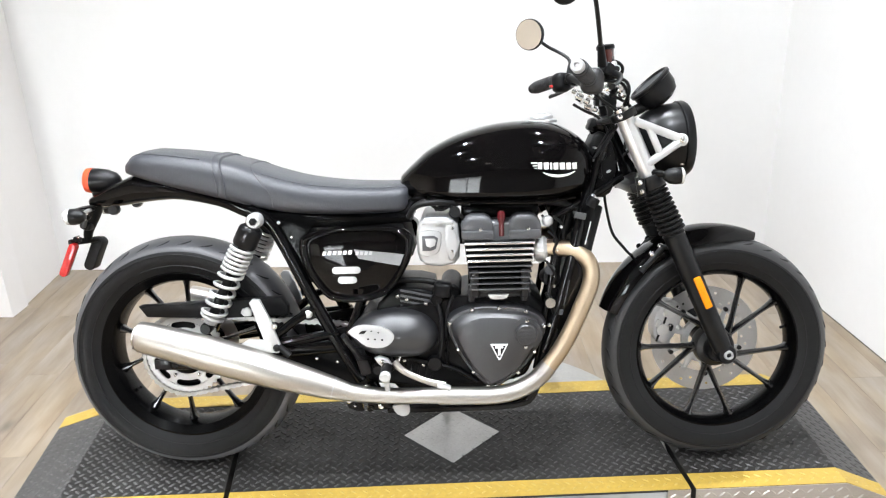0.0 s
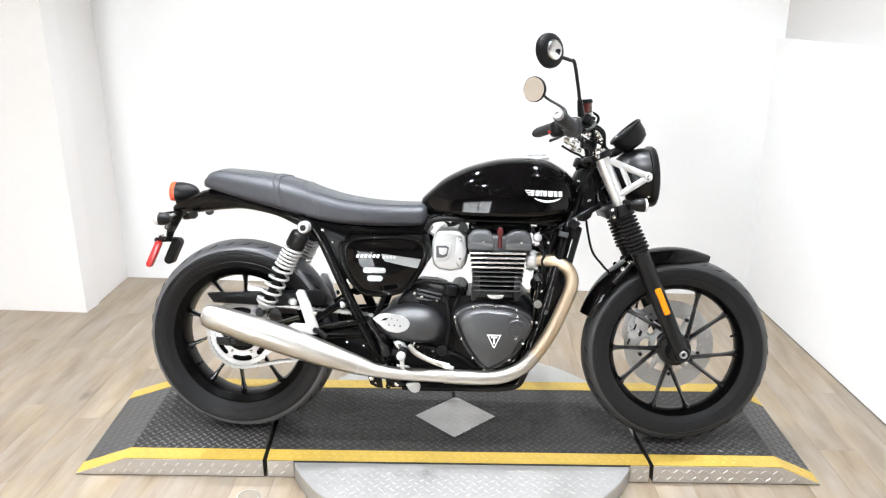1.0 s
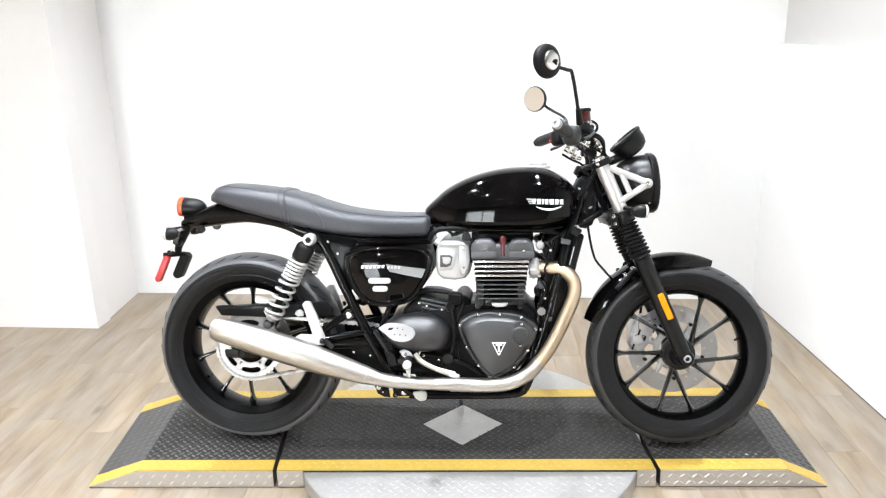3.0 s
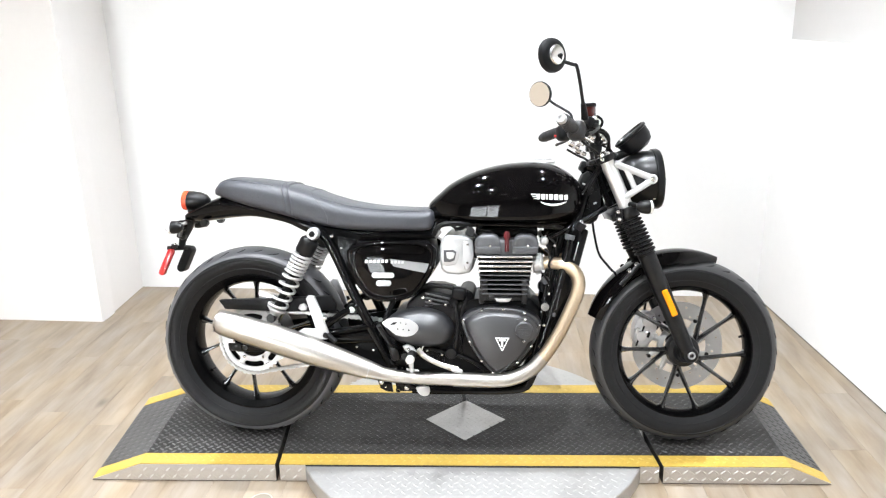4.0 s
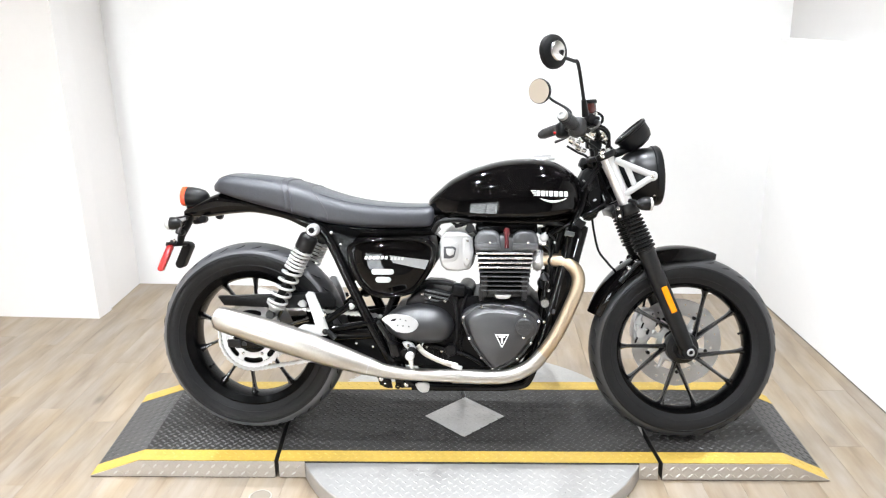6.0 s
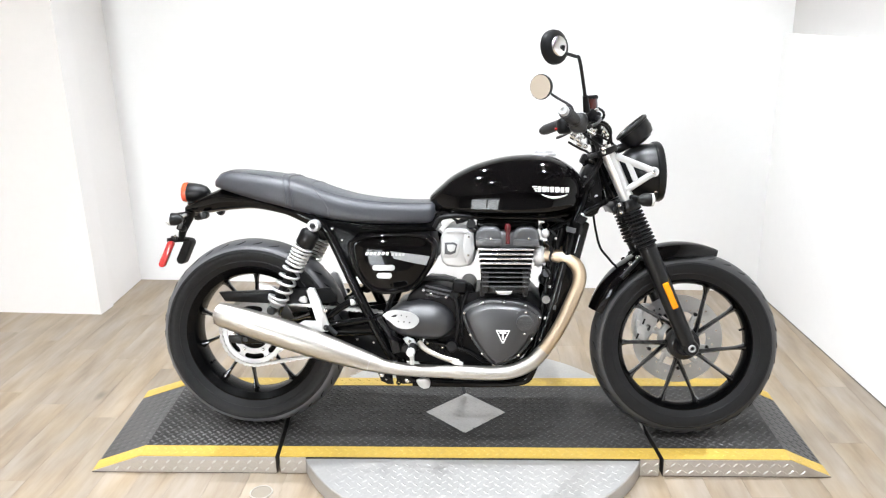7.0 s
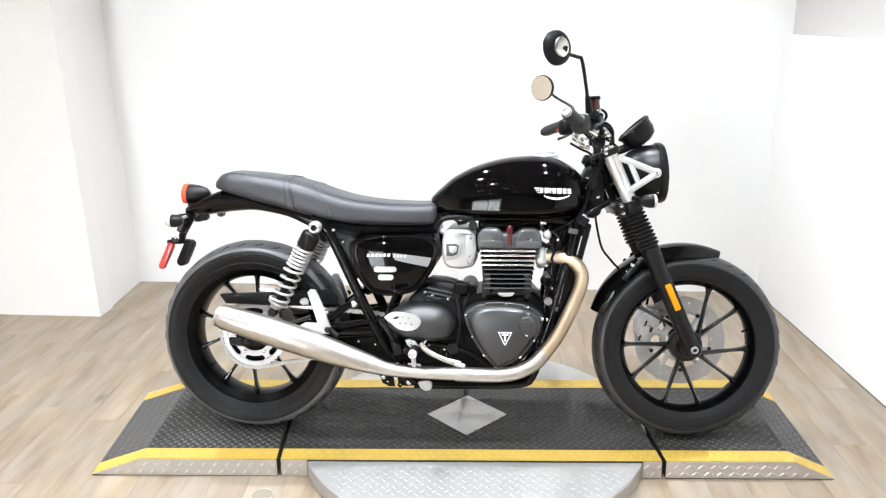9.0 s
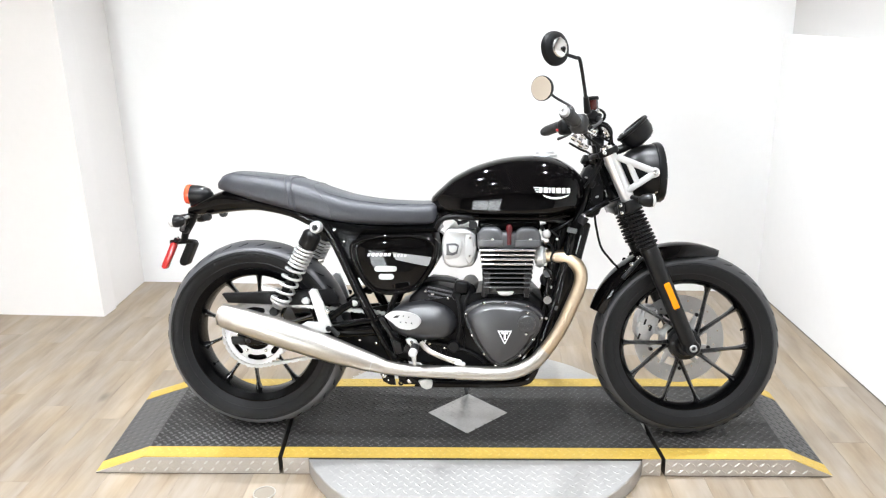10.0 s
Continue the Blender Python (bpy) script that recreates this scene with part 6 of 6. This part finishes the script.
# handlebar
BAR = [(1.150, 0, 1.000), (1.150, 0.06, 1.000), (1.146, 0.10, 1.006), (1.118, 0.185, 1.040), (1.090, 0.250, 1.052), (1.050, 0.330, 1.040), (1.022, 0.385, 1.031)]
NEAR_BAR = [(1.004, -0.405, 1.047), (1.034, -0.330, 1.033), (1.075, -0.250, 1.025)] + [(x, -y, z) for x, y, z in BAR[3:0:-1]]
bar = bp("handlebar", tube(NEAR_BAR + BAR, 0.011, 14, curve=4), SATIN, label="black tubular handlebar", steer=True)
for s in (-1, 1):
    bp("clamp", box((0.040, 0.030, 0.046), pose(1.150, s * 0.04, 0.990), 0.006), SATIN, bar, steer=True)
    bp("riser", tube([(1.150, s * 0.04, 0.985), (1.158, s * 0.045, 0.960), (1.164, s * 0.045, 0.935)], [0.015, 0.013, 0.016], 14), SATIN, bar, steer=True)
    bp("cable_adjuster", tube([(1.095, s * 0.15, 1.012), (1.128, s * 0.12, 0.996)], [0.007, 0.009], 12), CHROME, bar, steer=True)
    bp("perch_bolt", bolt((1.118, s * 0.236, 1.058), 0.007, 0.010, (0, 0, 1)), CHROME, bar, steer=True)
    g = [(1.004, -0.405, 1.047), (1.027, -0.350, 1.037), (1.048, -0.292, 1.028)] if s < 0 else [(1.020, 0.388, 1.031), (1.042, 0.345, 1.038), (1.068, 0.292, 1.047)]
    grip = bp("grip", tube(g, [0.0175, 0.0185, 0.0175], 18, curve=4), GRIP, bar, "black rubber grip", steer=True)
    for k in range(9):
        q = Vector(g[0]).lerp(Vector(g[2]), 0.12 + 0.09 * k)
        dr = (Vector(g[2]) - Vector(g[0])).normalized()
        bp("grip_rib", lathe([(0.0175, -0.002), (0.0192, -0.0012), (0.0192, 0.0012), (0.0175, 0.002)], q, dr, 18), GRIP, grip, steer=True)
    e = Vector(g[0])
    dr = (e - Vector(g[1])).normalized()
    bp("bar_end", lathe([(0, -0.006), (0.0125, -0.006), (0.0148, 0.0), (0.0148, 0.012), (0.0125, 0.018), (0.006, 0.018), (0.005, 0.012), (0, 0.012)], e, dr, 24), ALLOY if s < 0 else PLASTIC, bar, steer=True)
    sw = Vector((1.062, -0.266, 1.022)) if s < 0 else Vector((1.080, 0.262, 1.040))
    bp("switch_housing", box((0.052, 0.048, 0.058), Matrix.LocRotScale(sw, dr.to_track_quat("Y", "Z"), None), 0.018, segs=4), GRIP if s < 0 else PLASTIC, bar, "black switch housing", steer=True)
    bp("lever_perch", box((0.040, 0.030, 0.030), pose(1.108, s * 0.232, 1.046, 0, 20, -s * 25), 0.006), SATIN, bar, steer=True)
    bp("lever", tube([(1.118, s * 0.235, 1.040), (1.120, s * 0.29, 1.030), (1.098, s * 0.36, 1.014), (1.072, s * 0.415, 1.004)], [0.009, 0.007, 0.006, 0.008], 10, curve=4, flat=0.7), SATIN, bar, "lever", steer=True)
bp("kill_switch", box((0.012, 0.014, 0.010), pose(1.052, 0.262, 1.030), 0.003), RED, bar, "red switch", steer=True)
res = bp("brake_reservoir", lathe([(0, 0), (0.016, 0), (0.0185, 0.006), (0.0185, 0.030), (0, 0.030)], (1.108, -0.205, 1.066), (-0.08, 0, 1), 28), BROWNGLASS, label="brake fluid reservoir with black lid", steer=True)
bp("lid", lathe([(0, 0.029), (0.0205, 0.029), (0.0215, 0.031), (0.0215, 0.037), (0.019, 0.040), (0, 0.040)], (1.108, -0.205, 1.066), (-0.08, 0, 1), 28), PLASTIC, res, steer=True)
bp("foot", box((0.024, 0.022, 0.026), pose(1.104, -0.205, 1.054), 0.005), ALLOY, res, steer=True)
# mirrors
for s, c, nrm, base in ((-1, (0.993, -0.400, 1.228), (0.66, -0.75, 0.05), [(1.098, -0.262, 1.062), (1.090, -0.285, 1.105), (1.068, -0.345, 1.198), (1.054, -0.362, 1.207), (1.020, -0.402, 1.214)]),
                        (1, (0.988, 0.395, 1.184), (0.56, 0.82, 0.06), [(1.090, 0.262, 1.042), (1.100, 0.300, 1.085), (1.090, 0.325, 1.112), (1.035, 0.385, 1.150)])):
    c, nv = Vector(c), Vector(nrm).normalized()
    mir = bp("mirror", lathe([(0.044, -0.006), (0.0470, -0.004), (0.0475, 0.003), (0.045, 0.011), (0.037, 0.017), (0.027, 0.020), (0, 0.020)], c, nv, 40), PLASTIC, label="round black bar mirror on a thin stem")
    bp("back_disc", lathe([(0.0270, 0.018), (0.0270, 0.0215), (0.0235, 0.0255), (0.014, 0.0285), (0, 0.0295)], c, nv, 32), CHROME, mir, "chrome back disc")
    joint = c + nv * 0.029 + Vector((0.005, 0, -0.004))
    bp("ball_joint", lathe([(0, -0.005), (0.0045, -0.0035), (0.006, 0.0), (0.0045, 0.0035), (0, 0.005)], joint, nv, 14), PLASTIC, mir)
    bp("glass", lathe([(0, -0.0065), (0.0445, -0.0065), (0.0445, -0.003), (0, -0.003)], c, nv, 40), MIRROR, mir, "mirror glass")
    bp("stem", tube(base + [tuple(joint)], 0.0052, 10, curve=4), SATIN, mir)
    bp("stem_boot", tube([base[0], base[1]], [0.011, 0.0075], 12), PLASTIC, mir)
# cables and hoses at the head
cabs = [[(1.118, -0.235, 1.040), (1.165, -0.20, 1.025), (1.185, -0.12, 0.990), (1.16, -0.06, 0.92), (1.12, -0.05, 0.85)],
        [(1.118, 0.235, 1.035), (1.165, 0.19, 1.03), (1.180, 0.10, 0.985), (1.15, 0.05, 0.90), (1.10, 0.06, 0.80)],
        [(1.10, -0.22, 1.03), (1.165, -0.16, 1.02), (1.19, -0.08, 0.96), (1.13, -0.06, 0.86), (1.05, -0.06, 0.76)],
        [(1.110, -0.215, 1.066), (1.135, -0.212, 1.072), (1.153, -0.208, 1.060), (1.150, -0.202, 1.042), (1.125, -0.19, 1.034)],
        [(1.150, 0.0, 0.74), (1.157, 0.0, 0.695), (1.173, 0.0, 0.632), (1.200, 0.0, 0.595), (1.232, 0.0, 0.565), (1.29, 0.03, 0.56)],
        [(1.06, -0.05, 0.80), (1.13, -0.045, 0.80), (1.17, -0.03, 0.82), (1.22, -0.02, 0.86)],
        [(1.16, -0.07, 0.90), (1.13, -0.06, 0.84), (1.14, -0.05, 0.78), (1.19, -0.04, 0.79)]]
cabs += [[(1.075, -0.200, 1.022), (1.110, -0.150, 0.990), (1.150, -0.110, 0.965), (1.185, -0.090, 0.930), (1.190, -0.070, 0.860)],
         [(1.090, -0.160, 1.010), (1.128, -0.120, 1.000), (1.170, -0.095, 0.985), (1.205, -0.070, 0.960), (1.215, -0.040, 0.900)],
         [(1.060, -0.060, 0.975), (1.095, -0.055, 0.955), (1.125, -0.050, 0.940), (1.150, -0.045, 0.900), (1.155, -0.050, 0.840)]]
for k, p in enumerate(cabs):
    bp("cable", tube(p, 0.0042 if k < 4 else 0.0038, 8, curve=5), PLASTIC)
for p0, p1, r in (((1.064, -0.075, 0.999), (1.098, -0.070, 0.978), 0.0115), ((1.088, -0.062, 0.972), (1.121, -0.062, 0.958), 0.0085), ((1.094, -0.078, 1.000), (1.112, -0.070, 0.986), 0.006)):
    p0, p1 = Vector(p0), Vector(p1)
    adj = bp("adjuster_barrel", tube([p0, p0.lerp(p1, 0.12), p0.lerp(p1, 0.5), p0.lerp(p1, 0.55), p0.lerp(p1, 0.9), p1], [r * 0.6, r, r, r * 0.75, r * 0.75, r * 0.5], 14), CHROME, label="bright cable adjuster barrel")
    bp("lock_nut", lathe([(0, -0.003), (r * 1.15, -0.003), (r * 1.15, 0.003), (0, 0.003)], p0.lerp(p1, 0.54), (p1 - p0).normalized(), 6), ALLOY, adj)
for x, y, z in ((1.150, -0.115, 1.022), (1.166, -0.105, 1.008), (1.132, -0.130, 1.012), (1.178, -0.090, 0.996)):
    bp("banjo_bolt", lathe([(0, -0.008), (0.008, -0.008), (0.010, -0.004), (0.010, 0.008), (0.006, 0.012), (0, 0.012)], (x, y, z), (0.3, -0.9, 0.3), 12), CHROME)
bp("ignition_box", box((0.034, 0.05, 0.034), pose(1.122, 0, 0.918, 0, 24, 0), 0.008), PLASTIC)
bp("harness_block", box((0.04, 0.05, 0.06), pose(1.125, -0.02, 0.835, 0, 24, 0), 0.008), PLASTIC)
loom = bp("wiring_shroud", prism([(1.098, 0.800), (1.104, 0.872), (1.128, 0.905), (1.160, 0.880), (1.172, 0.800), (1.160, 0.745), (1.118, 0.735)], -0.050, 0.050, 0.012, 3, round_out=2), PLASTIC, label="black wiring shroud behind the fork")
# Added blocks; the alloy and grey ones stand for glints in the dark loom.
for x, z, w, h, turn, m in ((1.116, 0.864, 0.010, 0.006, 20, ALLOY), (1.138, 0.842, 0.012, 0.022, 24, PLASTIC), (1.112, 0.828, 0.012, 0.016, 10, COVERGREY), (1.152, 0.802, 0.012, 0.006, -30, ALLOY), (1.126, 0.792, 0.018, 0.012, 15, PLASTIC), (1.142, 0.765, 0.008, 0.006, -20, ALLOY)):
    bp("connector", box((w, 0.016, h), pose(x, -0.056, z, 0, turn, 0), 0.004), m, loom)
bp("tank_clip", box((0.030, 0.02, 0.012), pose(1.108, -0.085, 0.728, 0, -20, 0), 0.004), ALLOY)
# front mudguard
fm = bmesh.new()
rings = []
for k in range(31):
    a = radians(71 + (159 - 71) * k / 30)
    w = 0.060 - 0.050 * (max(0, 9 - k) / 9) ** 1.6 - 0.020 * max(0, (k - 24) / 6) ** 1.5
    r = FR + 0.024 - 0.016 * (max(0, 12 - k) / 12) ** 1.5 - 0.008 * (max(0, k - 20) / 10) ** 1.5
    ring = []
    drop = min(1.0, 0.2 + k / 7)
    for u, dz in ((-1, -0.030), (-0.96, -0.012), (-0.75, 0.004), (-0.4, 0.011), (0, 0.014), (0.4, 0.011), (0.75, 0.004), (0.96, -0.012), (1, -0.030), (0.92, -0.030), (0.70, 0.0), (0.36, 0.007), (0, 0.010), (-0.36, 0.007), (-0.70, 0.0), (-0.92, -0.030)):
        ring.append(fm.verts.new((FW[0] + math.cos(a) * (r + (dz * drop if dz < 0 else dz)), u * w, FW[2] + math.sin(a) * (r + (dz * drop if dz < 0 else dz)))))
    rings.append(ring)
ring_faces(fm, rings)
fg = bp("front_mudguard", fm, GLOSS, label="short gloss black front mudguard", steer=True, sharp=50)
for s in (-1, 1):
    bp("mudguard_stay", tube([(1.325, s * 0.072, 0.598), (1.29, s * 0.066, 0.60), (1.235, s * 0.062, 0.535)], 0.008, 10), SATIN, fg, steer=True)
    for x, z in ((1.262, 0.582), (1.285, 0.602)):
        bp("bolt", bolt((x, s * 0.064, z), 0.007, 0.006, (0, s, 0)), CHROME, fg, steer=True)
# front brake
def drilled_disc(c, y, radii, segs, thick):
    """A flat ring with rows of holes through it."""
    holes = {((1, 5, 3)[k % 3], 4 * k % segs) for k in range(segs // 4)}
    bm = bmesh.new()
    rings = [[bm.verts.new((c[0] + math.cos(2 * math.pi * q / segs) * r, y, c[2] + math.sin(2 * math.pi * q / segs) * r)) for q in range(segs)] for r in radii]
    for i in range(len(radii) - 1):
        for q in range(segs):
            if (i, q) not in holes:
                bm.faces.new((rings[i][q], rings[i][(q + 1) % segs], rings[i + 1][(q + 1) % segs], rings[i + 1][q]))
    bmesh.ops.solidify(bm, geom=bm.faces[:] + bm.edges[:] + bm.verts[:], thickness=thick)
    return bm


fd = bp("front_brake_disc", drilled_disc(FW, 0.064, (0.096, 0.1035, 0.109, 0.117, 0.1225, 0.1305, 0.136, 0.152), 132, 0.0045), DISC, front, "drilled steel brake disc", steer=True)
bp("carrier_ring", lathe([(0.050, 0.052), (0.066, 0.054), (0.070, 0.062), (0.066, 0.066), (0.050, 0.066)], FW, segs=48, loop=True), ALLOY, fd, steer=True)
for k in range(10):
    a = radians(20 + 36 * k)
    bp("carrier_arm", tube([(FW[0] + math.cos(a - 0.12) * 0.062, 0.058, FW[2] + math.sin(a - 0.12) * 0.062), (FW[0] + math.cos(a) * 0.100, 0.062, FW[2] + math.sin(a) * 0.100)], [0.011, 0.007], 10, flat=0.5), ALLOY, fd, steer=True)
    bp("bobbin", lathe([(0, 0.055), (0.0065, 0.055), (0.0065, 0.068), (0, 0.068)], (FW[0] + math.cos(a) * 0.102, 0, FW[2] + math.sin(a) * 0.102), segs=16), SATIN if k % 2 else ALLOY, fd, steer=True)
CALIPER = material("grey_cast_caliper", (0.56, 0.56, 0.565), 0.36, metal=0.5, vary=0.25, scale=30, bump=0.06, bump_scale=400, rough_vary=0.1)
cal = bp("front_caliper", prism([(1.300, 0.330), (1.310, 0.395), (1.335, 0.425), (1.372, 0.418), (1.378, 0.375), (1.362, 0.325), (1.330, 0.300)], 0.045, 0.105, 0.010, 3, round_out=3), CALIPER, label="silver twin-piston front brake caliper", steer=True)
for x, z in ((1.325, 0.345), (1.345, 0.395)):
    bp("piston_boss", lathe([(0, 0.036), (0.016, 0.036), (0.018, 0.046), (0, 0.046)], (x, 0, z), segs=20), DISC, cal, steer=True)
    bp("bolt", bolt((x + 0.022, 0.044, z + 0.012), 0.006, 0.006, (0, -1, 0)), CHROME, cal, steer=True)
    bp("pad_slot", box((0.006, 0.004, 0.022), pose(x - 0.012, 0.0445, z - 0.024, 0, 20, 0), 0.001), GLOSSLESS, cal, steer=True)
for x, z, w, h, m in ((1.312, 0.365, 0.012, 0.020, DISC), (1.336, 0.420, 0.018, 0.010, DISC), (1.350, 0.350, 0.007, 0.020, GLOSSLESS), (1.365, 0.398, 0.010, 0.016, DISC), (1.310, 0.430, 0.012, 0.014, DISC), (1.372, 0.350, 0.012, 0.012, DISC)):
    bp("caliper_lug", box((w, 0.016, h), pose(x, 0.042, z, 0, 18, 0), 0.003), m, cal, steer=True)
bp("caliper_bracket", prism([(1.360, 0.41), (1.405, 0.445), (1.415, 0.40), (1.385, 0.36)], 0.070, 0.085, 0.003), SATIN, cal, steer=True)
bp("brake_hose", tube([(1.345, 0.095, 0.420), (1.350, 0.100, 0.47), (1.330, 0.105, 0.56), (1.290, 0.095, 0.66), (1.23, 0.05, 0.75)], 0.0042, 8, curve=5), PLASTIC, cal, steer=True)
bp("front_axle", tube([(FW[0], -0.108, FW[2] + 0.006), (FW[0], 0.108, FW[2] + 0.006)], 0.009, 14), CHROME, front, steer=True)

# ---- small things on the floor and deck ----
cover = thing("floor_socket_cover", "small round tan floor socket cover with a metal rim", "socket cover", pose(-0.640, -0.340, 0.0))
part("cover_plate", lathe([(0, 0.0005), (0.032, 0.0005), (0.032, 0.002), (0, 0.002)], segs=32, axis=(0, 0, 1)), material("tan_cover_plate", (0.22, 0.19, 0.15), 0.45, vary=0.12, scale=30), cover)
part("cover_ring", lathe([(0.032, 0.0005), (0.036, 0.0005), (0.036, 0.003), (0.032, 0.003)], segs=40, axis=(0, 0, 1), loop=True), SKIRT, cover)

# ---- floor planks ----
PW, PL = 0.122, 0.92
bm = bmesh.new()
box((PW - 0.0006, PL - 0.0006, 0.006), pose(0, 0, -0.003), bm=bm)
bmesh.ops.bevel(bm, geom=[e for e in bm.edges if e.verts[0].co.z > -0.001 and e.verts[1].co.z > -0.001], offset=0.00025, segments=1, affect="EDGES")
first = part("plank", bm, OAK, floor, smooth=False)
rest = []
for i in range(-37, 17):
    x = 0.09 + i * PW
    off = (i * 0.447) % 1.0 * PL
    for j in range(-9, 3):
        y = off + j * PL
        if not (-6.9 < y < 2.2 and -4.45 < x < 2.05):
            continue
        if -2.45 < x < 1.75 and -1.6 < y:
            twin(first, floor, pose(x, y, 0))
        else:
            rest.append((x, y))
src = first.data
sv = [v.co[:] for v in src.vertices]
sf = [tuple(p.vertices) for p in src.polygons]
me = bpy.data.meshes.new("far_planks")
me.from_pydata([(a + x, b + y, c) for x, y in rest for a, b, c in sv], [], [tuple(q + k * len(sv) for q in f) for k in range(len(rest)) for f in sf])
me.materials.append(OAK)
far = new("far_planks", me)
far.parent = floor
tagged(far, kind="stuff")
bpy.data.objects.remove(first)
